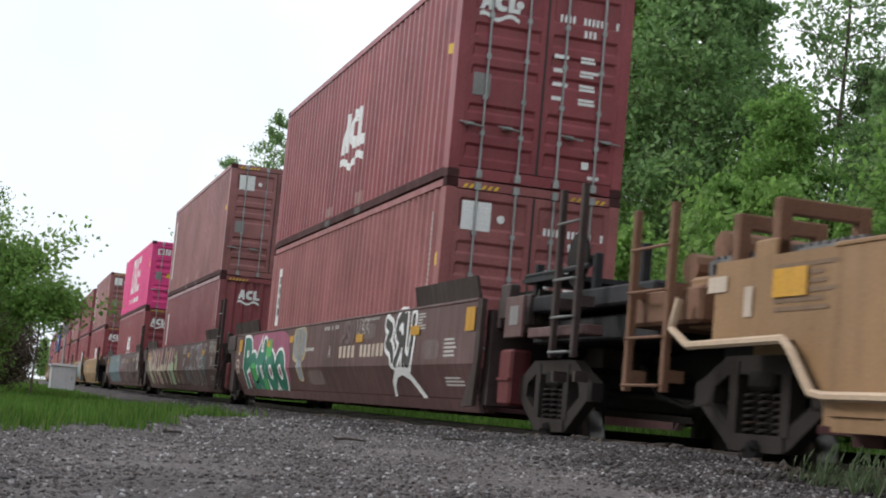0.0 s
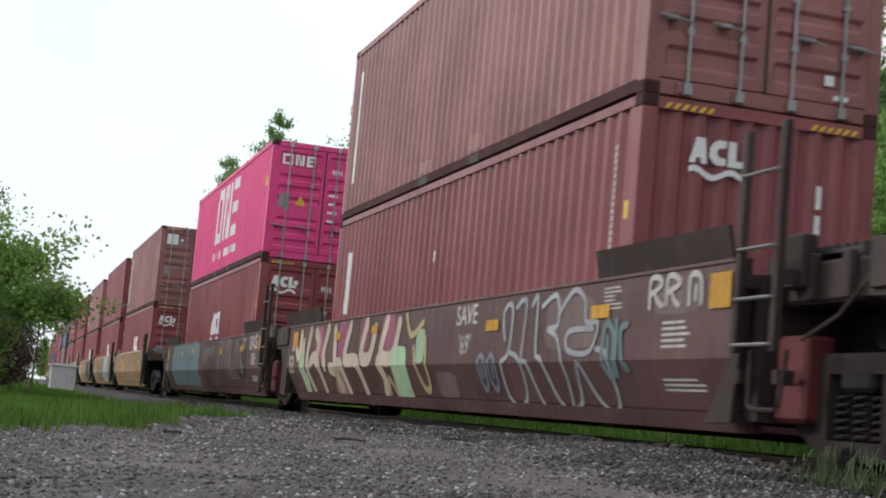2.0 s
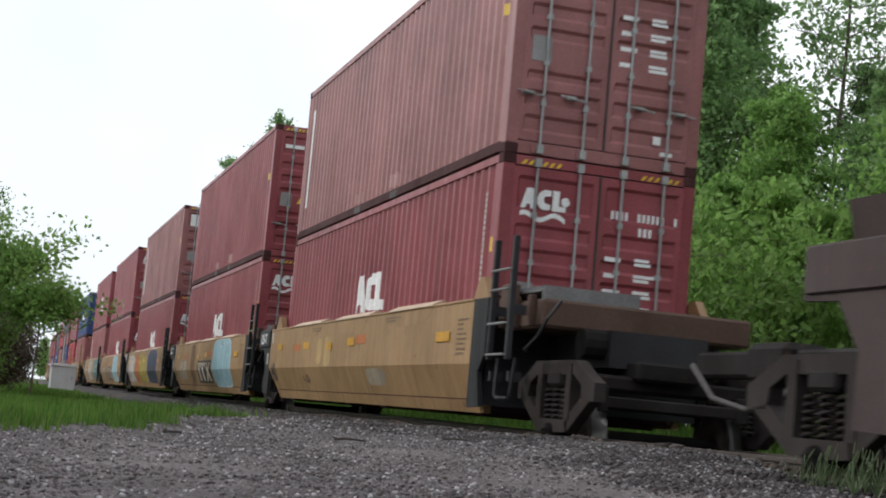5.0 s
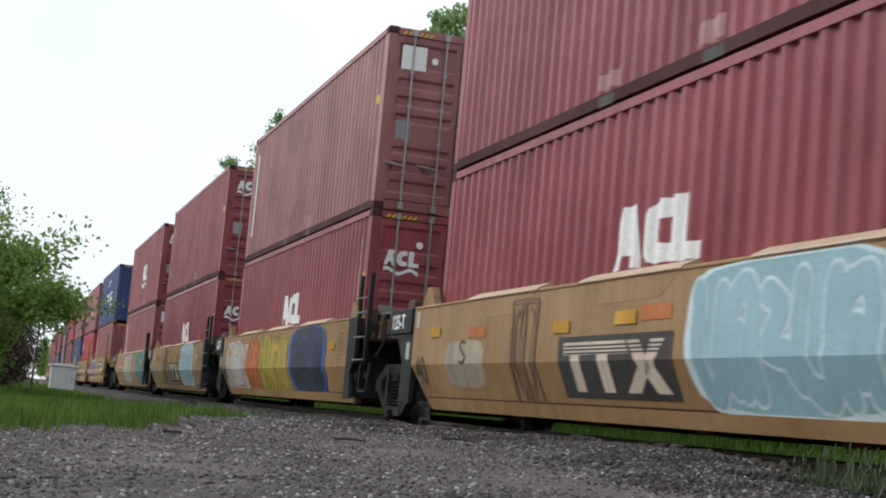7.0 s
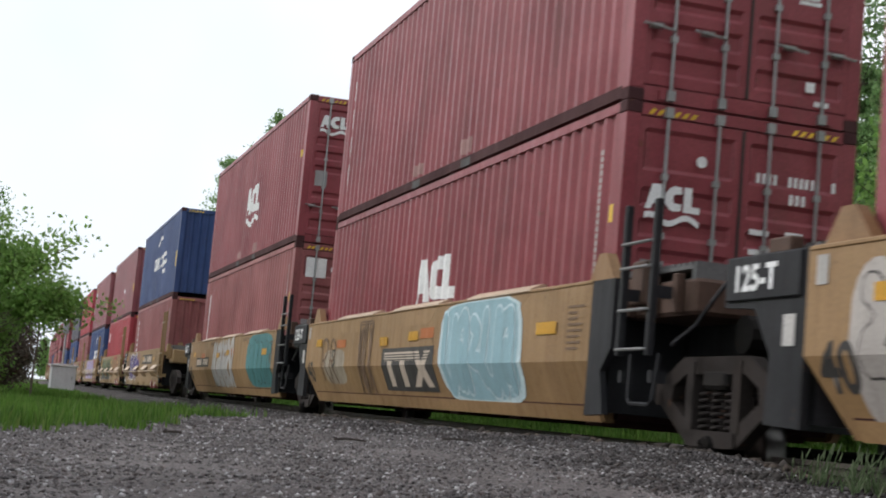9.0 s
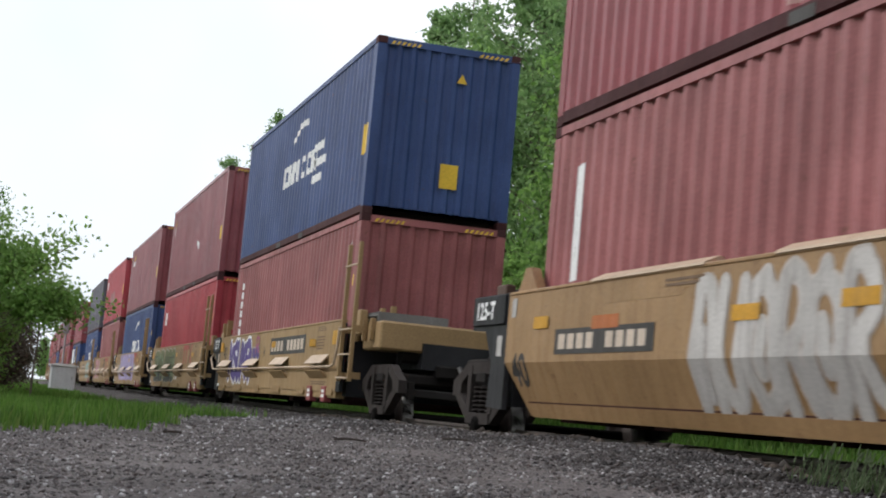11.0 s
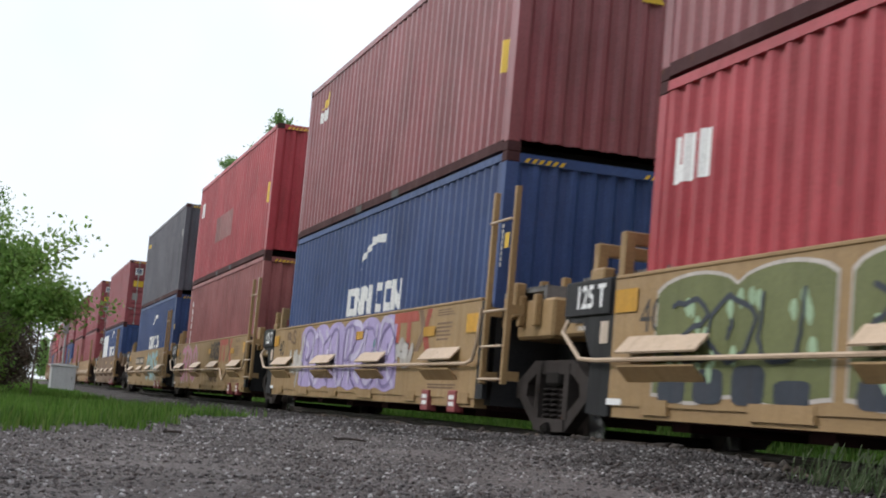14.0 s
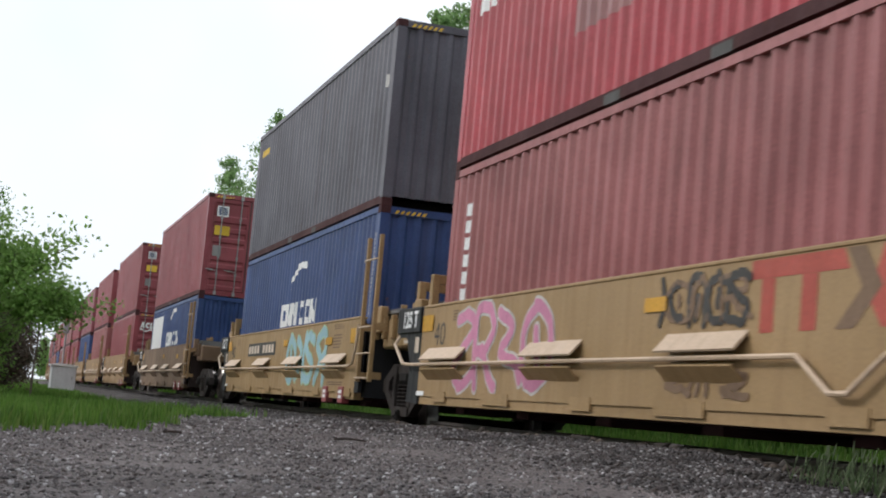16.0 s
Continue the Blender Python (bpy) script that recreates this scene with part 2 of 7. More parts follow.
def part(name, bm, material, parent, label="", smooth=False):
    """One mesh object under a thing or a part; bm may be a bmesh or a ready mesh."""
    me = bm if isinstance(bm, bpy.types.Mesh) else mesh_of(name, bm, material, smooth)
    ob = new(name, me)
    ob.parent = parent
    if label:
        tagged(ob, label)
    return ob


def thing(name, label, category, group="", kind=""):
    return tagged(new(name), label, category, group, kind)


def box(bm, x0, x1, y0, y1, z0, z1, bev=0.0):
    vs = [bm.verts.new(p) for p in ((x0, y0, z0), (x1, y0, z0), (x1, y1, z0), (x0, y1, z0), (x0, y0, z1), (x1, y0, z1), (x1, y1, z1), (x0, y1, z1))]
    fs = [bm.faces.new([vs[i] for i in f]) for f in ((0, 3, 2, 1), (4, 5, 6, 7), (0, 1, 5, 4), (1, 2, 6, 5), (2, 3, 7, 6), (3, 0, 4, 7))]
    if bev:
        es = list({e for f in fs for e in f.edges})
        bmesh.ops.bevel(bm, geom=es, offset=bev, segments=1, affect="EDGES")
    return bm


def prism(bm, poly, x0, x1):
    """A polygon in (y, z), extruded from x0 to x1."""
    a = [bm.verts.new((x0, y, z)) for y, z in poly]
    b = [bm.verts.new((x1, y, z)) for y, z in poly]
    bm.faces.new(a)
    bm.faces.new(b[::-1])
    for i in range(len(poly)):
        j = (i + 1) % len(poly)
        bm.faces.new((a[j], a[i], b[i], b[j]))
    return bm


def prism_y(bm, poly, y0, y1):
    """A polygon in (x, z), extruded from y0 to y1."""
    a = [bm.verts.new((x, y0, z)) for x, z in poly]
    b = [bm.verts.new((x, y1, z)) for x, z in poly]
    bm.faces.new(a)
    bm.faces.new(b[::-1])
    for i in range(len(poly)):
        j = (i + 1) % len(poly)
        bm.faces.new((a[j], a[i], b[i], b[j]))
    bmesh.ops.recalc_face_normals(bm, faces=bm.faces[:])
    return bm


def tube(bm, pts, r, seg=8, r_end=None):
    """A round bar through the points."""
    pts = [Vector(p) for p in pts]
    rings = []
    for i, p in enumerate(pts):
        d = (pts[min(i + 1, len(pts) - 1)] - pts[max(i - 1, 0)]).normalized()
        u = d.orthogonal().normalized() if not rings else (rings[-1][1] - d * rings[-1][1].dot(d)).normalized()
        w = d.cross(u)
        rr = r if r_end is None else r + (r_end - r) * i / (len(pts) - 1)
        rings.append(([bm.verts.new(p + (u * math.cos(TAU * k / seg) + w * math.sin(TAU * k / seg)) * rr) for k in range(seg)], u))
    for (a, _), (b, _) in zip(rings, rings[1:]):
        for k in range(seg):
            bm.faces.new((a[k], a[(k + 1) % seg], b[(k + 1) % seg], b[k]))
    bm.faces.new(rings[0][0][::-1])
    bm.faces.new(rings[-1][0])
    return bm


def lathe_x(bm, prof, seg=28):
    """A profile of (x, radius), turned about the x axis."""
    rings = [[bm.verts.new((x, r * math.cos(TAU * k / seg), r * math.sin(TAU * k / seg))) for k in range(seg)] for x, r in prof]
    for a, b in zip(rings, rings[1:]):
        for k in range(seg):
            bm.faces.new((a[k], a[(k + 1) % seg], b[(k + 1) % seg], b[k]))
    bm.faces.new(rings[0][::-1])
    bm.faces.new(rings[-1])
    bmesh.ops.recalc_face_normals(bm, faces=bm.faces[:])
    return bm


BM = bmesh.new
MESHES = {}


def shared(key, make, material, smooth=False):
    """A mesh that alike pieces share."""
    k = (key, material.name)
    if k not in MESHES:
        name = key
        while not isinstance(name, str):
            name = name[0]
        MESHES[k] = mesh_of(name, make(), material, smooth)
    return MESHES[k]


# ---- freight containers ----
CL, CW, HC, STD = 12.192, 1.219, 2.896, 2.591
CORR, CORR_D = 0.278, 0.040


def corr_breaks(y0=0.17, y1=CL - 0.17):
    """(y, depth) along the corrugated wall."""
    out, n = [], int((y1 - y0) / CORR)
    s = y0 + ((y1 - y0) - n * CORR) / 2
    out.append((y0, 0.0))
    for i in range(n):
        a = s + i * CORR
        out += [(a + 0.035, 0.0), (a + 0.105, CORR_D), (a + 0.175, CORR_D), (a + 0.243, 0.0)]
    out.append((y1, 0.0))
    return out


BREAKS = corr_breaks()
BREAK_Y = np.array([b[0] for b in BREAKS])
BREAK_D = np.array([b[1] for b in BREAKS])


def side_panel(h):
    def make():
        bm = BM()
        rows = [(bm.verts.new((-CW + 0.014 + d, y, 0.13)), bm.verts.new((-CW + 0.014 + d, y, h - 0.07))) for y, d in BREAKS]
        for (a, b), (c, d) in zip(rows, rows[1:]):
            bm.faces.new((a, b, d, c))
        return bm
    return make


def end_wall(h):
    """The corrugated front wall of a container, deep waves."""
    def make():
        bm = BM()
        xs, n = [(-1.10, 0.0)], 9
        for i in range(n):
            a = -1.08 + i * 2.16 / n
            xs += [(a + 0.03, 0.0), (a + 0.08, 0.045), (a + 0.16, 0.045), (a + 0.21, 0.0)]
        xs.append((1.10, 0.0))
        rows = [(bm.verts.new((x, 0.02 + d, 0.15)), bm.verts.new((x, 0.02 + d, h - 0.12))) for x, d in xs]
        for (a, b), (c, d) in zip(rows, rows[1:]):
            bm.faces.new((a, c, d, b))
        return bm
    return make


def door_leaf(h):
    """One door: a frame with pressed horizontal ribs between three cross bars."""
    def make():
        bm = BM()
        w, z0, z1 = 1.085, 0.17, h - 0.14
        H = z1 - z0
        zs = [(z0, 0.0), (z0 + 0.07, 0.0)]
        bands = [(0.035, 0.125), (0.155, 0.24), (0.27, 0.33), (0.46, 0.53), (0.56, 0.64), (0.67, 0.75), (0.80, 0.965)]
        for a, b in bands:
            d = 0.03
            zs += [(z0 + a * H + 0.01, 0.0), (z0 + a * H + 0.05, d), (z0 + b * H - 0.05, d), (z0 + b * H - 0.01, 0.0)]
        zs = sorted(set(zs)) + [(z1, 0.0)]
        xi0, xi1 = 0.07, w - 0.07
        rows = []
        for z, d in zs:
            rows.append([bm.verts.new((x, 0.012 + dd, z)) for x, dd in ((0, 0), (xi0, 0), (xi0 + 0.03, d), (xi1 - 0.03, d), (xi1, 0), (w, 0))])
        for a, b in zip(rows, rows[1:]):
            for k in range(5):
                bm.faces.new((a[k], a[k + 1], b[k + 1], b[k]))
        box(bm, 0.003, w - 0.003, 0.048, 0.09, z0, z1)
        return bm
    return make


def lock_rod(h):
    def make():
        bm = BM()
        tube(bm, [(0, -0.018, 0.06), (0, -0.018, h - 0.05)], 0.017, 6)
        for z in (0.075, h - 0.085):
            box(bm, -0.04, 0.04, -0.045, 0.012, z - 0.05, z + 0.05)
        for z in (0.62, 1.10, 1.65, 2.2):
            if z < h - 0.2:
                box(bm, -0.032, 0.032, -0.035, 0.014, z - 0.03, z + 0.03)
        return bm
    return make


def rod_handle():
    bm = BM()
    tube(bm, [(0.0, -0.045, 0.70), (-0.16, -0.05, 0.715), (-0.33, -0.04, 0.735)], 0.014, 5)
    box(bm, -0.25, -0.13, -0.04, 0.012, 0.70, 0.745)
    return bm


def castings(h):
    def make():
        bm = BM()
        box(bm, 0, 0.162, 0, 0.178, 0, 0.118, 0.008)
        return bm
    return make


def corner_post(h):
    def make():
        bm = BM()
        box(bm, -CW + 0.004, -CW + 0.15, 0.004, 0.17, 0.118, h - 0.118, 0.006)
        return bm
    return make


def gable(h):
    def make():
        bm = BM()
        box(bm, -CW + 0.15, CW - 0.15, 0.006, 0.13, h - 0.125, h - 0.012)
        return bm
    return make


def sill(h):
    def make():
        bm = BM()
        box(bm, -CW + 0.15, CW - 0.15, 0.008, 0.13, 0.012, 0.155)
        for x in (-0.85, -0.28, 0.28, 0.85):
            box(bm, x - 0.06, x + 0.06, -0.015, 0.02, 0.03, 0.12)
        return bm
    return make


def rail(z0, z1):
    def make():
        bm = BM()
        box(bm, -CW + 0.002, -CW + 0.07, 0.17, CL - 0.17, z0, z1)
        return bm
    return make


def roof(h):
    def make():
        bm = BM()
        box(bm, -CW + 0.03, CW - 0.03, 0.06, CL - 0.06, h - 0.06, h - 0.018)
        for i in range(38):
            y = 0.4 + i * 0.305
            box(bm, -1.1, 1.1, y, y + 0.12, h - 0.019, h - 0.004)
        return bm
    return make


def bottom_frame(h):
    def make():
        bm = BM()
        box(bm, -CW + 0.08, CW - 0.08, 0.55, CL - 0.55, 0.03, 0.125)
        return bm
    return make


def hatch(h, side):
    """Black-and-yellow height marking above the end of a high container."""
    def make():
        bm = BM()
        for i in range(6):
            x = side + i * 0.085
            a = [bm.verts.new(p) for p in ((x, 0.002, h - 0.115), (x + 0.045, 0.002, h - 0.115), (x + 0.085, 0.002, h - 0.06), (x + 0.04, 0.002, h - 0.06))]
            bm.faces.new(a)
        return bm
    return make


def mirror_x(key, make, material):
    def m():
        bm = make()
        for v in bm.verts:
            v.co.x = -v.co.x
        bmesh.ops.reverse_faces(bm, faces=bm.faces[:])
        return bm
    return shared((key, "mirror"), m, material)


def side_marks(ob, name, polys, material, label=""):
    """Painted shapes, polygons of (y, z), lying on the waves of the wall that faces -x."""
    bm = BM()
    for poly in polys:
        bm.faces.new([bm.verts.new((0, y, z)) for y, z in poly])
    ys = [p[0] for poly in polys for p in poly]
    for y in BREAK_Y:
        if min(ys) < y < max(ys):
            bmesh.ops.bisect_plane(bm, geom=bm.verts[:] + bm.edges[:] + bm.faces[:], plane_co=(0, y, 0), plane_no=(0, 1, 0))
    bmesh.ops.remove_doubles(bm, verts=bm.verts[:], dist=1e-4)
    for v in bm.verts:
        v.co.x = -CW + 0.011 + float(np.interp(v.co.y, BREAK_Y, BREAK_D))
    bmesh.ops.recalc_face_normals(bm, faces=bm.faces[:])
    return part(name, bm, material, ob, label)


def end_marks(ob, name, polys, material, label="", y=0.006):
    """Plates and painted shapes, polygons of (x, z), on the end that faces -y."""
    bm = BM()
    for poly in polys:
        vs = [bm.verts.new((px, y, pz)) for px, pz in poly]
        bm.faces.new(vs)
    bmesh.ops.recalc_face_normals(bm, faces=bm.faces[:])
    return part(name, bm, material, ob, label)


def rect(a, b, c, d):
    return [(a, c), (b, c), (b, d), (a, d)]


def blocks_logo(y0, y1, z0, z1, flip=True):
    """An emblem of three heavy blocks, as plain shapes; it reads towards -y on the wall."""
    w, h = y0 - y1, z1 - z0
    raw = [[(0.0, 0), (0.11, 0), (0.135, 0.22), (0.2, 0.22), (0.22, 0), (0.33, 0), (0.28, 1), (0.12, 1)],
           [(0.36, 0.28), (0.44, 0.06), (0.52, 0), (0.66, 0.04), (0.66, 0.30), (0.53, 0.33), (0.5, 0.5), (0.53, 0.67), (0.66, 0.70), (0.66, 0.98), (0.52, 1), (0.42, 0.86), (0.36, 0.62)],
           [(0.70, 0), (1.0, 0), (1.0, 0.26), (0.85, 0.26), (0.85, 1), (0.70, 1)]]
    return [[(y0 - u * w, z0 + v * h) for u, v in p] for p in raw]


def wave_logo(y0, y1, z0, z1):
    w, h, n = y0 - y1, z1 - z0, 12
    out = []
    f = lambda u: 0.5 + 0.28 * math.sin(u * TAU * 1.5 + 0.6)
    for i in range(n):
        a, b = i / n, (i + 1) / n
        out.append([(y0 - a * w, z0 + (f(a) - 0.22) * h), (y0 - b * w, z0 + (f(b) - 0.22) * h), (y0 - b * w, z0 + (f(b) + 0.22) * h), (y0 - a * w, z0 + (f(a) + 0.22) * h)])
    return out


def bars(y0, y1, z0, z1, n, gap=0.25, vertical=False, seed=1):
    """Writing too small to read, as plain bars."""
    rng, out = random.Random(seed), []
    for i in range(n):
        if vertical:
            a, b = z0 + (z1 - z0) * i / n, z0 + (z1 - z0) * (i + 1 - gap) / n
            out.append(rect(y0, y1, a, b))
        else:
            a, b = z0 + (z1 - z0) * i / n, z0 + (z1 - z0) * (i + 1 - gap) / n
            w = (y1 - y0) * rng.uniform(0.55, 1.0)
            out.append(rect(y0, y0 + w, a, b))
    return out


def char_bars(a, b, z0, z1, n, seed=1):
    """A line of characters as a row of small bars."""
    rng, out, w = random.Random(seed), [], (b - a) / n
    for i in range(n):
        if rng.random() < 0.88:
            out.append(rect(a + w * i, a + w * (i + 0.6), z0, z1))
    return out


def container(paint_mat, doors, h, label, marks=(), far=False, frame_mat=None):
    ob = thing("shipping_container", label, "container", "double-stacked containers")
    P = paint_mat
    fm = frame_mat or P
    part("side_panel", shared(("side_panel", h), side_panel(h), P), P, ob)
    part("side_panel", mirror_x(("side_panel", h), side_panel(h), P), P, ob)
    part("roof", shared(("roof", h), roof(h), P), P, ob)
    part("bottom_frame", shared(("bottom_frame", h), bottom_frame(h), FRAME_DARK), FRAME_DARK, ob)
    for k, (z0, z1) in enumerate(((0.03, 0.15), (h - 0.10, h - 0.012))):
        # bottom rail takes a darker colour in place of its shade
        mt = fm if k else FRAME_DARK
        part("bottom_rail" if k == 0 else "top_rail", shared(("rail", z0, h), rail(z0, z1), mt), mt, ob)
        part("bottom_rail" if k == 0 else "top_rail", mirror_x(("rail", z0, h), rail(z0, z1), mt), mt, ob)
    post = shared(("corner_post", h), corner_post(h), P)
    gab, sil = shared(("gable", h), gable(h), P), shared(("sill", h), sill(h), P)
    # black bar set back under the end wall, painting the shade of the gap
    shade_sill = shared(("shade_sill", h), lambda: box(BM(), -CW + 0.16, CW - 0.16, 0.46, 0.54, 0.012, 0.15), IRON)
    for e in (0, 1):
        m = Matrix.Identity(4) if e == 0 else pose(0, CL, 0, 0, 0, 180)
        for name, me in (("header", gab), ("door_sill", sil if doors and e == 0 else shade_sill), ("corner_post", post), ("corner_post", mirror_x(("corner_post", h), corner_post(h), P))):
            part(name, me, P, ob).matrix_local = m
    cast = shared("corner_casting", castings(h), FRAME_DARK)
    for x in (-CW, CW - 0.162):
        for y in (0, CL - 0.178):
            for z in (0, h - 0.118):
                part("corner_casting", cast, FRAME_DARK, ob).matrix_local = pose(x, y, z)
    wall = shared(("end_wall", h), end_wall(h), P)
    part("end_wall", wall, P, ob).matrix_local = pose(0, CL, 0, 0, 0, 180)
    if doors:
        leaf = shared(("door", h), door_leaf(h), P)
        for x in (-1.09, 0.005):
            d = part("door", leaf, P, ob)
            d.matrix_local = pose(x, 0, 0)
        part("door_gasket", shared(("door_gasket", h), lambda: box(BM(), -0.012, 0.012, -0.002, 0.03, 0.17, h - 0.14), STENCIL), STENCIL, ob)
        if not far:
            for x in (-0.80, -0.27, 0.27, 0.80):
                r = part("lock_rod", shared(("lock_rod", h), lock_rod(h), STEEL), STEEL, ob, "worn galvanised locking rod")
                r.matrix_local = pose(x, 0, 0)
                hd = part("handle", shared("rod_handle", rod_handle, STEEL), STEEL, r)
                if x > 0:
                    hd.matrix_local = pose(0.33, 0, 0)
    else:
        part("end_wall", wall, P, ob)
    if h == HC:
        for s in (-1.0, 0.5):
            part("hazard_stripe", shared(("hazard_stripe", s), hatch(h, s), CAUTION), CAUTION, ob, "black and yellow height warning stripe")
    if not far:
        # solid black boxes stand in for the shade inside the fork pockets
        for y in (7.25, 5.0):
            pk = part("fork_pocket", shared("fork_pocket", lambda: box(BM(), -CW - 0.001, -CW + 0.06, -0.19, 0.19, 0.022, 0.125), STENCIL), STENCIL, ob)
            pk.matrix_local = pose(0, y, 0)
    for kind, mat, *a in marks:
        if kind == "logo":
            side_marks(ob, "emblem", blocks_logo(*a), mat, "white block emblem")
            side_marks(ob, "emblem", wave_logo(a[0], a[1], a[2] - 0.38 * (a[3] - a[2]) - 0.08, a[2] - 0.06), mat)
        elif kind == "side":
            tagged(side_marks(ob, "marking", a[0], mat), kind="stuff" if len(a[0]) > 1 else "")
        elif kind == "end":
            tagged(end_marks(ob, "marking", a[0], mat), kind="stuff" if len(a[0]) > 1 else "")
        elif kind == "plate":
            bm = BM()
            box(bm, a[0], a[1], 0.003, 0.009, a[2], a[3])
            part("label_plate", bm, mat, ob)
    return ob


def end_logo(x, z, s=1.0):
    f = lambda polys: [[(-p[0], p[1]) for p in poly] for poly in polys]
    return f(blocks_logo(-x, -x - 0.56 * s, z, z + 0.24 * s)) + f(wave_logo(-x, -x - 0.56 * s, z - 0.15 * s, z - 0.02 * s))


def door_text(h, seed=3):
    """The number panel on the right door, as bars."""
    z = h - 0.62
    out = char_bars(0.16, 0.40, z, z + 0.10, 4, seed) + char_bars(0.50, 0.86, z, z + 0.10, 6, seed + 1) + char_bars(0.97, 1.03, z, z + 0.10, 1, 5)
    out += char_bars(0.52, 0.78, z - 0.17, z - 0.07, 4, seed + 2)
    for i in range(4):
        out += bars(0.12, 0.34, z - 0.50 - i * 0.19, z - 0.44 - i * 0.19, 1, 0.1, seed=i)
        out += bars(0.50, 0.80, z - 0.52 - i * 0.19, z - 0.42 - i * 0.19, 2, 0.25, seed=i + 7)
    return out


def disc(x, z, r, n=14):
    return [(x + r * math.cos(TAU * k / n), z + r * math.sin(TAU * k / n)) for k in range(n)]


def strip_v(y, z0, z1, n, w=0.12):
    """A vertical line of characters on the wall."""
    return bars(y + w / 2, y - w / 2, z0, z1, n, 0.28, True)


# ---- well cars ----
def surf(kind, z):
    """x of the car's outer side at height z."""
    if kind == "ribbed" or z >= 0.69:
        return -1.42
    return -1.42 + 0.22 * (0.69 - z) / 0.53


def paint_lift(lift):
    """How far a coat of paint lies proud of the side; 0.05 and more: on a raised plate."""
    return 0.0012 + lift * 0.3 if lift < 0.05 else 0.031


def car_marks(ob, kind, name, polys, material, label="", lift=0.004, step=0.0):
    bm = BM()
    for i, poly in enumerate(polys):
        vs = [bm.verts.new((i * step, y, z)) for y, z in poly]
        bm.faces.new(vs)
    if kind != "ribbed":
        bmesh.ops.bisect_plane(bm, geom=bm.verts[:] + bm.edges[:] + bm.faces[:], plane_co=(0, 0, 0.69), plane_no=(0, 0, 1))
    for v in bm.verts:
        v.co.x = surf(kind, v.co.z) - paint_lift(lift) - v.co.x * 0.15
    bmesh.ops.recalc_face_normals(bm, faces=bm.faces[:])
    return tagged(part(name, bm, material, ob, label), kind="stuff" if len(polys) > 1 else "")


def letters(ob, kind, body, y, z, size, material, name="lettering", fat=0.0, lift=0.004, stretch=1.0, end=False, label=""):
    """Writing in the built-in font, as a thin painted mesh; it reads towards -y on the car's side."""
    cu = bpy.data.curves.new("writing", "FONT")
    cu.body, cu.size, cu.offset, cu.fill_mode, cu.resolution_u = body, size, fat, "FRONT", 4
    tmp = bpy.data.objects.new("writing", cu)
    scene.collection.objects.link(tmp)
    me = bpy.data.meshes.new_from_object(tmp.evaluated_get(bpy.context.evaluated_depsgraph_get()))
    bm = BM()
    bm.from_mesh(me)
    bpy.data.objects.remove(tmp)
    bpy.data.meshes.remove(me)
    bpy.data.curves.remove(cu)
    for v in bm.verts:
        v.co = Vector((0, y - v.co.x * stretch, z + v.co.y))
    if kind != "ribbed":
        bmesh.ops.bisect_plane(bm, geom=bm.verts[:] + bm.edges[:] + bm.faces[:], plane_co=(0, 0, 0.69), plane_no=(0, 0, 1))
    for v in bm.verts:
        v.co.x = surf(kind, v.co.z) - paint_lift(lift)
    bmesh.ops.recalc_face_normals(bm, faces=bm.faces[:])
    return part(name, bm, material, ob, label)


def ribbon(pts, w):
    """A thick rounded brush line through (y, z) points, as quads and round caps."""
    out = []
    for (a, b), (c, d) in zip(pts, pts[1:]):
        L = math.hypot(c - a, d - b) or 1e-6
        ny, nz = -(d - b) / L * w / 2, (c - a) / L * w / 2
        out.append([(a + ny, b + nz), (a - ny, b - nz), (c - ny, d - nz), (c + ny, d + nz)])
    for a, b in pts:
        out.append(disc(a, b, w / 2, 10))
    return out


FORMS = (  # free sprayed figures in a unit cell: arches, cups, hooks, waves and loops
    (((0.02, 0.0), (0.05, 0.7), (0.3, 1.0), (0.6, 0.85), (0.62, 0.0)), ((0.3, 0.1), (0.32, 0.55))),
    (((0.05, 1.0), (0.02, 0.35), (0.25, 0.0), (0.6, 0.08), (0.7, 0.5), (0.72, 1.0)),),
    (((0.8, 0.9), (0.35, 1.0), (0.08, 0.75), (0.45, 0.5), (0.8, 0.28), (0.5, 0.0), (0.05, 0.1)),),
    (((0.4, 1.0), (0.05, 0.75), (0.05, 0.25), (0.4, 0.0), (0.78, 0.25), (0.78, 0.75), (0.4, 1.0)), ((0.4, 0.65), (0.42, 0.35))),
    (((0.1, 1.0), (0.2, 0.5), (0.05, 0.0)), ((0.9, 0.9), (0.5, 0.75), (0.62, 0.3), (0.9, 0.1))),
    (((0.1, 0.95), (0.5, 0.75), (0.15, 0.45), (0.65, 0.3), (0.85, 0.05)),),
    (((0.1, 0.0), (0.08, 0.95), (0.6, 1.0), (0.75, 0.72), (0.4, 0.5), (0.15, 0.5)), ((0.4, 0.48), (0.6, 0.2), (0.85, 0.0))),
)


def glide(pts, n=4):
    """A smooth curve through the points."""
    P = [pts[0], *pts, pts[-1]]
    out = []
    for a, b, c, d in zip(P, P[1:], P[2:], P[3:]):
        for k in range(n):
            t = k / n
            out.append(tuple(0.5 * (2 * b[i] + (c[i] - a[i]) * t + (2 * a[i] - 5 * b[i] + 4 * c[i] - d[i]) * t * t + (3 * b[i] - a[i] - 3 * c[i] + d[i]) * t ** 3) for i in (0, 1)))
    return out + [pts[-1]]


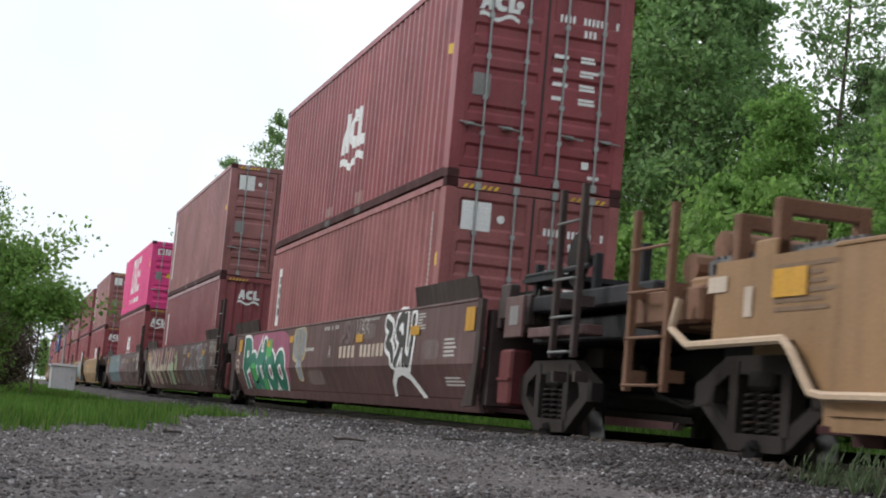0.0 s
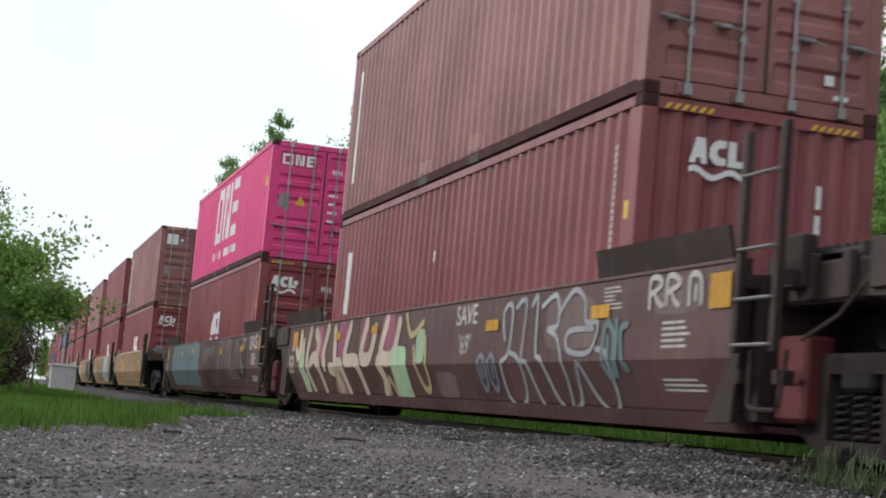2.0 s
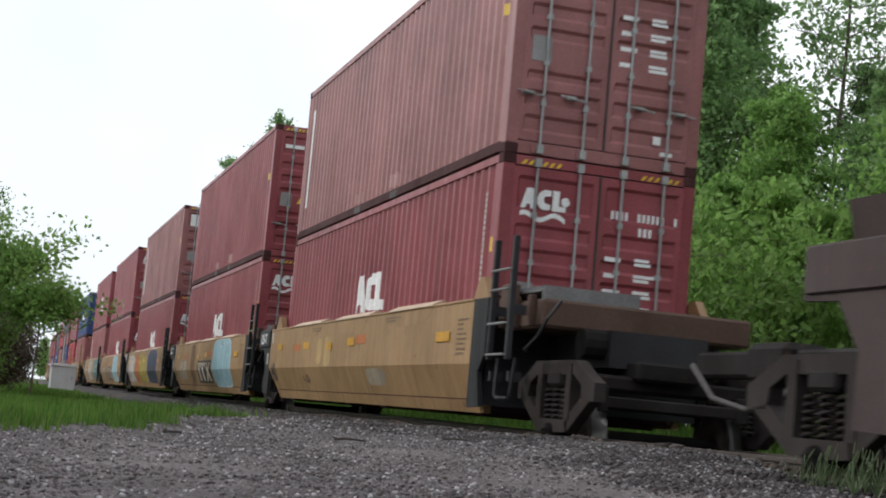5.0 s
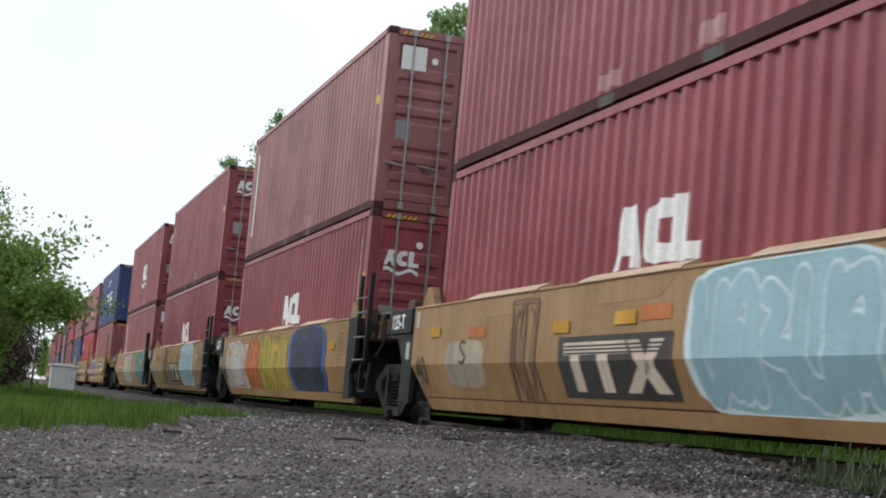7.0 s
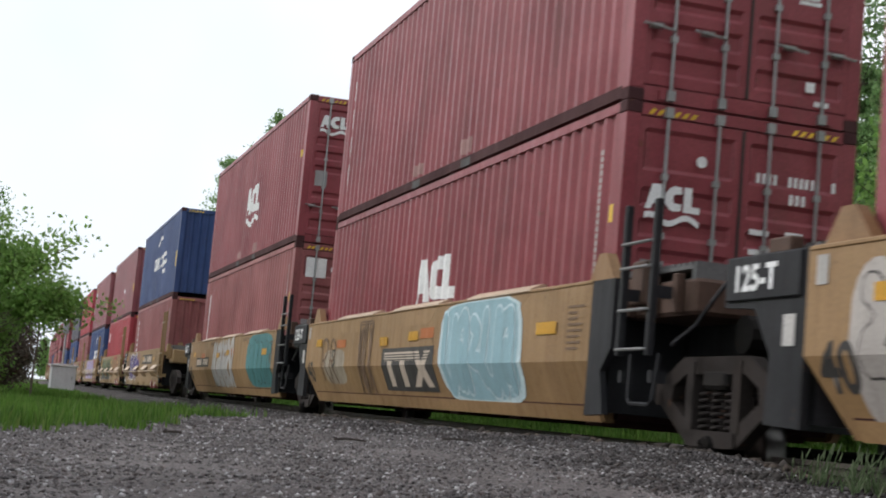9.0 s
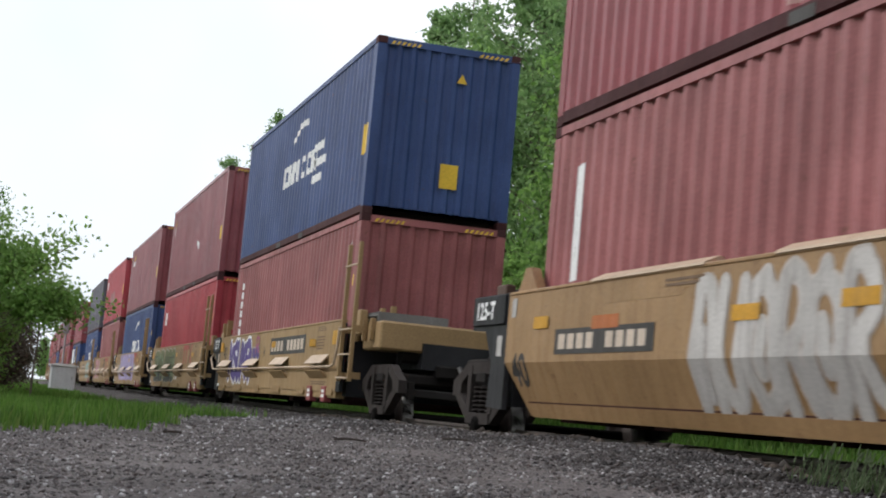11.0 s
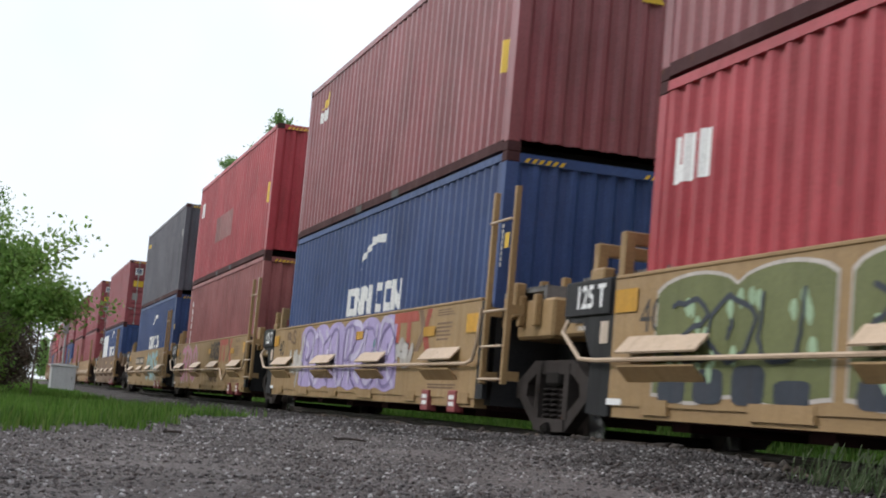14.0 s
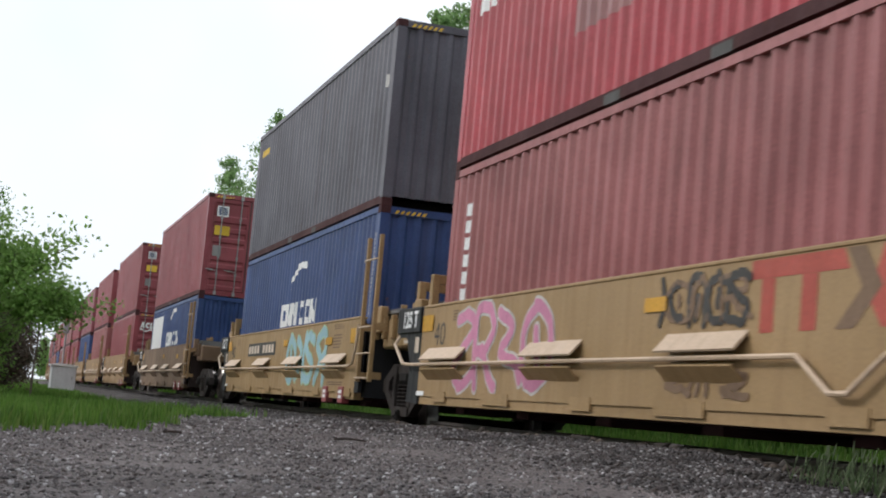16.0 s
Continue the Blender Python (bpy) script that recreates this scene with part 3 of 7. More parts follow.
def strokes_of(rng, y, w, z0, z1):
    """Free sprayed curves that fill a cell w wide; they spell nothing."""
    h = z1 - z0
    lean = rng.uniform(-0.12, 0.12)
    flip = rng.random() < 0.3
    out = []
    for line in rng.choice(FORMS):
        pts = []
        for u, v in line:
            u = (1 - u if flip else u) + lean * (v - 0.5) + rng.uniform(-0.05, 0.05)
            v = v + rng.uniform(-0.05, 0.05)
            pts.append((y - min(1.0, max(0.0, u)) * w, z0 + min(1.0, max(0.0, v)) * h))
        out.append(glide(pts))
    return out


def sprayed(ob, kind, y0, y1, z0, z1, lines, mat, width, label, lift=0.02):
    """Curves given in the unit rectangle between y0 and y1, z0 and z1, as sprayed lines."""
    polys = []
    for line in lines:
        polys += ribbon(glide([(y0 - u * (y0 - y1), z0 + v * (z1 - z0)) for u, v in line]), width)
    car_marks(ob, kind, "graffiti", polys, mat, label, lift, 0.00005)


def scalloped(y0, y1, z0, z1, humps, grow=0.0, dip=0.16):
    """A sprayed field with a humped top and bottom edge."""
    n = 10 * humps
    top = [(y0 + grow - (y0 - y1 + 2 * grow) * i / n, z1 + grow - dip * (z1 - z0) * (1 - abs(math.sin(math.pi * humps * i / n)) ** 0.6)) for i in range(n + 1)]
    low = [(p[0], z0 - grow + 0.5 * dip * (z1 - z0) * abs(math.sin(math.pi * (humps * i / n + 0.5))) ** 2) for i, p in enumerate(top)]
    return [[top[i], low[i], low[i + 1], top[i + 1]] for i in range(n)]


def graffiti(ob, kind, y0, y1, z0, z1, n, fill, line, seed, back=None, width=0.16, rim=0.10, label="sprayed graffiti", lift=0.009):
    """Sprayed figures between y0 (where it begins to read) and y1 < y0: a cloud, an outline and a fill."""
    rng = random.Random(seed)
    w = (y0 - y1) / n
    if back:
        polys = []
        for i in range(n * 2):
            cy, cz = y0 - (y0 - y1) * (i + 0.5) / (n * 2), (z0 + z1) / 2
            a, b = w * rng.uniform(0.55, 0.75), (z1 - z0) / 2 * rng.uniform(0.92, 1.08)
            polys.append([(cy + a * math.cos(TAU * k / 18), min(1.405, max(0.19 if kind != "ribbed" else 0.31, cz + b * (abs(math.sin(TAU * k / 18)) ** 0.6) * math.copysign(1, math.sin(TAU * k / 18))))) for k in range(18)])
        car_marks(ob, kind, "graffiti", polys, back, label, 0.003, 0.0002)
    outer, inner = [], []
    for i in range(n):
        for s in strokes_of(rng, y0 - i * w + 0.05 * w, w * 1.1, z0 + width * 0.8, z1 - width * 0.8):
            s = [(a + rng.uniform(-0.02, 0.02), b + rng.uniform(-0.02, 0.02)) for a, b in s]
            inner += ribbon(s, width)
            if line:
                outer += ribbon(s, width + rim)
    if line:
        car_marks(ob, kind, "graffiti", outer, line, label, lift, 0.00006)
    car_marks(ob, kind, "graffiti", inner, fill, label, lift + 0.013, 0.00006)


def scrawl(ob, kind, y0, y1, z0, z1, n, mat, seed, width=0.03):
    rng = random.Random(seed)
    w, polys = (y0 - y1) / n, []
    for i in range(n):
        for s in strokes_of(rng, y0 - i * w, w * 0.95, z0, z1):
            polys += ribbon(s, width)
    car_marks(ob, kind, "graffiti", polys, mat, "thin sprayed scrawl", 0.03, 0.00005)


def blob(y0, y1, z0, z1, seed, n=26):
    rng = random.Random(seed)
    cy, cz, a, b = (y0 + y1) / 2, (z0 + z1) / 2, abs(y0 - y1) / 2, (z1 - z0) / 2
    sq = lambda v: math.copysign(abs(v) ** 0.45, v)
    return [(cy + a * sq(math.cos(TAU * k / n)) * rng.uniform(0.93, 1.02), cz + b * sq(math.sin(TAU * k / n)) * rng.uniform(0.96, 1.0)) for k in range(n)]


def pair(name, key, make, material, ob, label=""):
    """The same part on each side of the car."""
    part(name, shared(key, make, material), material, ob, label)
    part(name, mirror_x(key, make, material), material, ob, label)


def ladder(ob, y0, y1, z0, top, mat, rung_mat):
    """Two stiles and their rungs on the car's side."""
    def stile():
        bm = BM()
        box(bm, -1.49, -1.43, -0.035, 0.035, z0, top, 0.006)
        box(bm, -1.44, -1.30, -0.03, 0.03, 0.5, 0.6)
        box(bm, -1.44, -1.30, -0.03, 0.03, 1.2, 1.3)
        return bm
    for y in (y0, y1):
        part("ladder_stile", shared(("stile", z0, top), stile, mat), mat, ob).matrix_local = pose(0, y, 0)

    def rung():
        bm = BM()
        tube(bm, [(-1.47, y0, 0), (-1.51, y0 - 0.02, 0), (-1.51, y1 + 0.02, 0), (-1.47, y1, 0)], 0.014, 6)
        return bm
    for z in (z0 + 0.05, 0.86 if z0 < 0.6 else 1.10, 1.24 if z0 < 0.6 else 1.46, top - 0.35):
        part("ladder_rung", shared(("rung", y0, y1), rung, rung_mat), rung_mat, ob).matrix_local = pose(0, 0, z)


SPEC = {  # kind: side from/to, end post colour, ladder from/to and top, joint positions
    "brown": dict(a=-2.40, b=14.60, ladder=(-2.55, -3.10, 2.35), near=-4.05, far=15.95),
    "smooth": dict(a=0.0, b=12.62, ladder=(-0.80, -1.40, 2.02), near=-1.95, far=14.20),
    "ribbed": dict(a=-0.18, b=12.35, ladder=(-0.52, -1.22, 2.56), near=-1.90, far=14.15),
}


def well_car(kind, label, body, dark, guides, far=False, ladder_shift=0.0, steps=True, dip=False, cut=False):
    """One platform of a well car; local y = 0 lies at the near end of its containers."""
    s = SPEC[kind]
    a, b = s["a"], s["b"] if not cut else 11.55
    ob = thing("well_car", label, "railcar", "well cars of the train")
    zb = 0.30 if kind == "ribbed" else 0.16

    def side():
        bm = BM()
        if kind == "ribbed":
            poly = [(-1.42, 0.30), (-1.42, 1.41), (-1.34, 1.41), (-1.34, 0.30)]
        else:
            poly = [(-1.20, 0.16), (-1.42, 0.69), (-1.42, 1.42), (-1.33, 1.42), (-1.33, 0.69), (-1.11, 0.16)]
        prism_y(bm, poly, a, b)
        if kind != "ribbed":
            for v in bm.verts:
                if v.co.z < 0.4 and v.co.y > 6:
                    v.co.y -= 0.35
        return bm

    part("side_panel", shared(("car_side", kind, cut), side, body), body, ob)
    part("side_panel", mirror_x(("car_side", kind, cut), side, body), body, ob)

    def top_chord():
        bm = BM()
        box(bm, -1.432, -1.30, a + 0.02, b - 0.02, 1.395, 1.43, 0.008)
        return bm

    pair("top_chord", ("top_chord", kind, cut), top_chord, body, ob)

    def low_chord():
        bm = BM()
        if kind == "ribbed":
            box(bm, -1.40, -1.25, a + 0.05, b - 0.05, 0.20, 0.302)
            for i, y in enumerate(np.linspace(a + 0.2, b - 1.2, 6)):
                box(bm, -1.43, -1.34, y, y + (0.5 if i % 2 else 0.9), 0.235, 0.36)
        else:
            prism_y(bm, [(-1.212, 0.15), (-1.265, 0.285), (-1.10, 0.285), (-1.10, 0.15)], a + 0.05, b - 0.45)
        return bm

    pair("bottom_chord", ("bottom_chord", kind, cut), low_chord, body, ob)

    def floor():
        bm = BM()
        poly = [(0.0, 0.252), (0.0, 0.19)]
        for i in range(6):
            y = 0.4 + i * 2.2
            poly += [(y, 0.19), (y, 0.12), (y + 0.35, 0.12), (y + 0.35, 0.19)]
        prism(bm, poly + [(CL, 0.19), (CL, 0.252)], -1.08, 1.08)
        bmesh.ops.recalc_face_normals(bm, faces=bm.faces[:])
        return bm

    part("well_floor", shared(("well_floor", kind), floor, FRAME_DARK), FRAME_DARK, ob)

    # the ends: a bulkhead, a raised platform over the wheels, a side post panel and steps
    for e, (y_in, joint, sg) in enumerate(((a, s["near"], -1), (b, s["far"], 1))):
        def bulk():
            bm = BM()
            box(bm, -1.3, 1.3, min(y_in, y_in + sg * 0.22), max(y_in, y_in + sg * 0.22), 0.24, 1.30)
            box(bm, -0.55, 0.55, min(y_in, joint), max(y_in, joint), 0.72, 1.10)
            return bm
        part("end_platform", shared(("end_platform", kind, e), bulk, dark), dark, ob)

        def end_box():
            bm = BM()
            ya, yb = sorted((y_in + sg * (0.62 if kind == "ribbed" else 0.25), joint - sg * (0.05 if kind == "ribbed" else 0.30)))
            zl = 0.96 if kind == "ribbed" else 1.08
            box(bm, -1.20, 1.20, ya, yb, zl, 1.38, 0.03)
            return bm
        box_mat = {"ribbed": body, "smooth": RUST_SILL, "brown": dark}[kind]
        part("end_box", shared(("end_box", kind, e), end_box, box_mat), box_mat, ob, "boxed end sill over the wheels")
        y_mid = (y_in + joint) / 2
        for y in (y_mid - 0.42, y_mid + 0.05, y_mid + 0.5):
            part("bracket", shared("bracket", lambda: box(BM(), -1.27, -1.198, -0.05, 0.05, 1.09, 1.42, 0.01), box_mat), box_mat, ob).matrix_local = pose(0, y, 0)
        part("locking_box", shared("locking_box", lambda: box(BM(), -1.32, -1.205, -0.16, 0.16, 1.18, 1.56, 0.015), box_mat), box_mat, ob).matrix_local = pose(0, y_mid - sg * 0.2, 0)

        def deck():
            bm = BM()
            z = 1.46 if kind != "brown" else 1.42
            ya, yb = sorted((y_in + sg * 0.05, joint - sg * 0.35))
            n = max(3, int((yb - ya) / 0.11))
            st = (yb - ya) / n
            top = []
            for i in range(n):
                top += [(ya + i * st, z + 0.03), (ya + i * st, z + 0.06), (ya + (i + 0.35) * st, z + 0.06), (ya + (i + 0.35) * st, z + 0.03)]
            poly = [(ya, z), (ya, 1.3), (ya + 0.07, 1.3), (ya + 0.07, z), (yb - 0.07, z), (yb - 0.07, 1.3), (yb, 1.3), (yb, z + 0.03)] + top[::-1]
            prism(bm, poly, -1.18, -0.1)
            bmesh.ops.recalc_face_normals(bm, faces=bm.faces[:])
            return bm
        walk_mat = DECK_GREY if kind != "brown" else STENCIL
        part("walkway", shared(("walkway", kind, e), deck, walk_mat), walk_mat, ob, "grated end walkway")

        def cheek():
            bm = BM()
            d = sg
            if e == 1:
                poly = [(y_in, 0.2), (y_in + 0.5, 0.22), (y_in + 0.46, 0.70), (y_in + 0.72, 1.04), (y_in + 1.16, 1.06), (y_in + 1.16, 1.43), (y_in, 1.43)]
            elif kind == "ribbed":
                poly = [(y_in, 0.3), (y_in, 1.40), (y_in - 0.20, 1.36), (y_in - 0.25, 0.30)]
            elif kind == "smooth":
                poly = [(y_in, 0.2), (y_in, 1.42), (y_in - 0.50, 1.42), (y_in - 0.50, 0.80), (y_in - 0.30, 0.60), (y_in - 0.42, 0.22)]
            else:
                poly = [(y_in + 0.35, 0.2), (y_in, 0.72), (y_in, 1.42), (y_in - 0.14, 1.42), (y_in - 0.14, 0.80), (y_in - 0.05, 0.22)]
            if cut and e == 1:
                poly = [(y_in, 0.3), (y_in + 0.08, 0.46), (y_in + 0.45, 0.80), (13.2, 0.80), (13.2, 1.41), (y_in, 1.41)]
            prism(bm, poly, -1.418, -1.36)
            bmesh.ops.recalc_face_normals(bm, faces=bm.faces[:])
            return bm
        pair("end_cheek", ("end_cheek", kind, e, cut), cheek, dark, ob)
    # sign plate at the far end
    def plate():
        bm = BM()
        box(bm, -1.445, -1.418, b + 0.06, b + 1.12, 1.10, 1.42, 0.008)
        return bm
    if not cut:
        part("sign_plate", shared(("sign_plate", kind), plate, dark), dark, ob, "raised capacity plate")

    # ladder on the near end
    l0, l1, top = s["ladder"]
    lad_mat = guides if kind == "ribbed" else (BLACK if kind == "smooth" else CAR_SHROUD)

    ladder(ob, l0 + ladder_shift, l1 + ladder_shift, 0.72 if kind != "ribbed" else 0.46, top, lad_mat, DECK_GREY if kind != "ribbed" else LIT_TAN)
    if kind != "ribbed" and ladder_shift == 0.0:
        def stirrup():
            return tube(BM(), [(-1.40, l0 - 0.12, 0.74), (-1.42, l0 - 0.16, 0.36), (-1.42, l0 - 0.22, 0.32), (-1.42, l1 + 0.02, 0.32), (-1.42, l1 - 0.04, 0.36), (-1.40, l1 - 0.08, 0.74)], 0.018, 6)
        part("stirrup_step", shared(("stirrup", kind), stirrup, lad_mat), lad_mat, ob, "bent bar step below the ladder")

        def grab():
            return tube(BM(), [(-1.30, l1 - 0.1, 0.82), (-1.40, l1 - 0.35, 0.83), (-1.42, l1 - 0.75, 0.95), (-1.42, l1 - 1.0, 1.12), (-1.30, l1 - 1.02, 1.30)], 0.017, 6)
        part("grab_iron", shared(("grab", kind), grab, lad_mat), lad_mat, ob, "bent steel grab iron")
    if kind == "ribbed":
        def hand_pipe():
            bm = BM()
            pts = ([(-1.46, 13.72, 1.16), (-1.49, 13.76, 0.92), (-1.49, 13.45, 0.78), (-1.49, 12.02, 0.80), (-1.49, 11.90, 0.72), (-1.49, 11.62, 0.44), (-1.49, 11.45, 0.42)] if cut else [(-1.40, b + 1.1, 1.08), (-1.49, b + 1.0, 0.95), (-1.49, b + 0.55, 0.70), (-1.49, b + 0.2, 0.685)]) + ([(-1.49, 3.05, 0.685), (-1.49, 2.62, 0.44), (-1.49, 2.40, 0.44), (-1.49, 1.98, 0.685)] if dip else []) + [(-1.49, 9.0 if cut else a + 0.4, 0.42 if cut else 0.685), (-1.49, a + 0.2, 0.685), (-1.49, a - 0.02, 0.72), (-1.48, a - 0.12, 0.95), (-1.47, a - 0.14, 1.3)]
            return tube(bm, pts, 0.034 if cut else 0.022, 7)
        part("air_pipe", shared(("air_pipe", dip, cut), hand_pipe, LIT_TAN), LIT_TAN, ob, "long painted pipe along the side", True)
        for y0, y1 in ((12.0, 10.5), (8.4, 7.0), (5.2, 3.85), (1.85, 0.5)) if steps else ():
            def flap():
                bm = BM()
                w = y0 - y1
                prism_y(bm, [(-1.42, 0.89), (-1.545, 0.745), (-1.535, 0.73), (-1.42, 0.86)], y1, y0)
                return bm

            def under():
                return prism_y(BM(), [(-1.42, 0.50), (-1.53, 0.62), (-1.53, 0.635), (-1.42, 0.53)], y1 + 0.03, y0 - 0.03)
            part("side_step", shared(("side_step", y0), flap, LIT_TAN), LIT_TAN, ob, "sloping deflector plate over the pipe")
            part("side_step", shared(("under_step", y0), under, body), body, ob, "sloping plate under the pipe")
        for y in (1.70, 0.58) if steps else ():
            def tag():
                bm = BM()
                box(bm, -1.45, -1.33, y - 0.15, y + 0.15, 0.13, 0.38, 0.01)
                return bm
            t = part("support_block", shared(("support_block", y), tag, BLOCK_RED), BLOCK_RED, ob, "small red support block")
            car_marks(ob, kind, "marking", [rect(y + 0.10, y - 0.10, 0.275, 0.325), rect(y + 0.10, y - 0.10, 0.20, 0.25)], WHITE, lift=0.06)
        for y, z1 in ((12.55, 1.86), (13.15, 1.80)):
            def post():
                bm = BM()
                box(bm, -1.30, -1.20, y - 0.06, y + 0.06, 1.38, z1, 0.01)
                box(bm, -1.30, -0.55, y - 0.05, y + 0.05, z1 - 0.12, z1, 0.01)
                box(bm, -0.65, -0.55, y - 0.06, y + 0.06, 1.38, z1, 0.01)
                return bm
            part("guide_post", shared(("guide_post", y), post, guides), guides, ob)
        for y in (l0 - 0.3, l1 - 0.25):
            def upright():
                bm = BM()
                box(bm, -0.98, -0.90, y - 0.05, y + 0.05, 1.30, 1.62, 0.01)
                return bm
            part("guide_post", shared(("upright", y), upright, guides), guides, ob)
    elif kind == "smooth":
        for y in (12.25, -0.05):
            def gusset():
                bm = BM()
                prism(bm, [(y - 0.30, 1.42), (y + 0.30, 1.42), (y + 0.10, 1.68), (y - 0.06, 1.68)], -1.36, -1.26)
                bmesh.ops.recalc_face_normals(bm, faces=bm.faces[:])
                return bm
            pair("guide_gusset", ("gusset", y), gusset, WORN_TAN, ob)
        for y0, y1 in ((10.35, 8.10), (7.0, 4.85), (3.7, 1.6)):
            def lip():
                return prism_y(BM(), [(-1.446, 1.415), (-1.44, 1.435), (-1.31, 1.50), (-1.27, 1.49), (-1.27, 1.425), (-1.42, 1.40)], y1, y0)
            part("guide_lip", shared(("lip", y0), lip, LIT_TAN), LIT_TAN, ob, "folded guide lip on the top edge")

            def plate_in():
                bm = BM()
                prism(bm, [(y1 + 0.05, 1.40), (y1 + 0.42, 1.20), (y0 - 0.32, 1.20), (y0 - 0.05, 1.40)], -1.4225, -1.40)
                bmesh.ops.recalc_face_normals(bm, faces=bm.faces[:])
                return bm
            part("patch_plate", shared(("patch", y0), plate_in, body), body, ob, "welded reinforcing plate")
    else:
        for y0, y1 in ((15.3, 12.3), (-2.2, 0.4)):
            def shroud():
                bm = BM()
                lo, hi = min(y0, y1), max(y0, y1)
                prism_y(bm, [(-1.34, 1.42), (-1.40, 1.70), (-1.37, 1.70), (-1.30, 1.42)], lo, hi)
                for v in bm.verts:
                    if v.co.z > 1.6:
                        v.co.y += -0.35 if (v.co.y > 6 and v.co.y == hi) else 0.0
                return bm
            pair("container_guide", ("shroud", y0), shroud, CAR_SHROUD, ob, "dark flared container guide")
        def redbox():
            bm = BM()
            box(bm, -1.24, -1.00, -3.16, -2.76, 0.25, 0.86, 0.03)
            box(bm, -1.26, -1.23, -3.15, -2.77, 0.52, 0.55)
            return bm
        part("valve_box", shared("valve_box", redbox, RUST_RED), RUST_RED, ob, "dull red valve box")
    if kind != "ribbed" and not far:
        car_marks(ob, kind, "seam", [rect(b - 0.4, a + 0.02, 0.290, 0.304)], FRAME_DARK, "dark seam above the bottom chord", 0.002)
    # brake cylinder and hoses in the dark under the near end
    def brake():
        bm = BM()
        tube(bm, [(-0.8, l1 - 0.35, 0.95), (-0.2, l1 - 0.35, 0.95)], 0.16, 12)
        tube(bm, [(-0.9, l1 - 0.1, 0.5), (-0.9, l1 - 0.3, 0.42), (-0.7, l1 - 0.55, 0.55)], 0.03, 6)
        return bm
    part("brake_cylinder", shared(("brake", kind), brake, IRON), IRON, ob)
    # reflectors along the side
    if kind == "brown":
        spots = [(13.95, 1.18, 0.42, 0.26), (10.6, 1.16, 0.34), (8.3, 1.2, 0.34), (3.1, 1.10, 0.42), (0.1, 1.13, 0.42), (-2.2, 1.20, 0.34, 0.27)]
    elif kind == "smooth":
        spots = [(11.6, 1.08, 0.4), (7.4, 1.02, 0.42), (5.9, 1.06, 0.45), (1.1, 1.02, 0.55)]
    else:
        spots = [(12.08, 1.20, 0.46, 0.20), (5.45, 1.14, 0.42), (1.80, 1.10, 0.50), (0.07, 1.15, 0.44, 0.22)]
    for y, z, w, *tall in spots:
        hh = tall[0] / 2 if tall else 0.06
        car_marks(ob, kind, "reflector", [rect(y + w / 2, y - w / 2, z - hh, z + hh)], REFLECT, "amber reflector sheet", 0.045)
    return ob


# ---- trucks (the wheel sets under the cars) ----
WHEEL_R = 0.42


def truck_frame():
    """Cast side frame: an arch with two windows round a spring pocket."""
    bm = BM()
    x0, x1 = -1.11, -0.99
    top = [(-1.06, 0.34), (-1.06, 0.52), (-0.80, 0.62), (-0.55, 0.74), (0.55, 0.74), (0.80, 0.62), (1.06, 0.52), (1.06, 0.34), (0.76, 0.34), (0.72, 0.50), (0.50, 0.60), (-0.50, 0.60), (-0.72, 0.50), (-0.76, 0.34)]
    prism(bm, top[::-1], x0, x1)
    for s in (-1, 1):
        dia = [(s * 0.96, 0.35), (s * 0.76, 0.38), (s * 0.32, 0.15), (s * 0.42, 0.03)]
        prism(bm, dia if s < 0 else dia[::-1], x0, x1)
        col = [(s * 0.33, 0.14), (s * 0.46, 0.14), (s * 0.46, 0.70), (s * 0.33, 0.70)]
        prism(bm, col if s > 0 else col[::-1], x0 - 0.01, x1)
    prism(bm, [(-0.42, 0.03), (-0.30, -0.0 + 0.02), (0.30, 0.02), (0.42, 0.03), (0.40, 0.15), (-0.40, 0.15)], x0 - 0.02, x1)
    bmesh.ops.recalc_face_normals(bm, faces=bm.faces[:])
    return bm


def spring_coil():
    bm = BM()
    return tube(bm, [(0.058 * math.cos(TAU * j / 8), 0.058 * math.sin(TAU * j / 8), 0.15 + j * 0.0066) for j in range(50)], 0.016, 5)


def wheel_mesh():
    bm = BM()
    return lathe_x(bm, [(-0.105, 0.10), (-0.10, 0.16), (-0.055, 0.20), (-0.05, 0.33), (-0.075, 0.35), (-0.075, 0.405), (0.045, 0.425), (0.055, 0.455), (0.075, 0.45), (0.075, 0.35), (0.02, 0.32), (0.02, 0.2), (0.07, 0.15), (0.07, 0.10)], 30)


def rolled_wheel():
    """The wheel with its polished tread and rim."""
    me = shared("wheel", wheel_mesh, TREAD_DARK, True)
    if len(me.materials) == 1:
        me.materials.append(TREAD)
        for p in me.polygons:
            r = math.hypot(p.center.y, p.center.z)
            if r > 0.395:
                p.material_index = 1
    return me


def axle_mesh():
    bm = BM()
    return lathe_x(bm, [(-1.02, 0.075), (-0.86, 0.08), (-0.8, 0.1), (-0.6, 0.085), (0.6, 0.085), (0.8, 0.1), (0.86, 0.08), (1.02, 0.075)], 14)


def cap_mesh():
    bm = BM()
    lathe_x(bm, [(-1.18, 0.05), (-1.17, 0.10), (-1.12, 0.12), (-0.96, 0.12)], 14)
    for k in range(3):
        an = TAU * k / 3 + 0.4
        tube(bm, [(-1.19, 0.07 * math.cos(an), 0.07 * math.sin(an)), (-1.16, 0.07 * math.cos(an), 0.07 * math.sin(an))], 0.018, 6)
    return bm


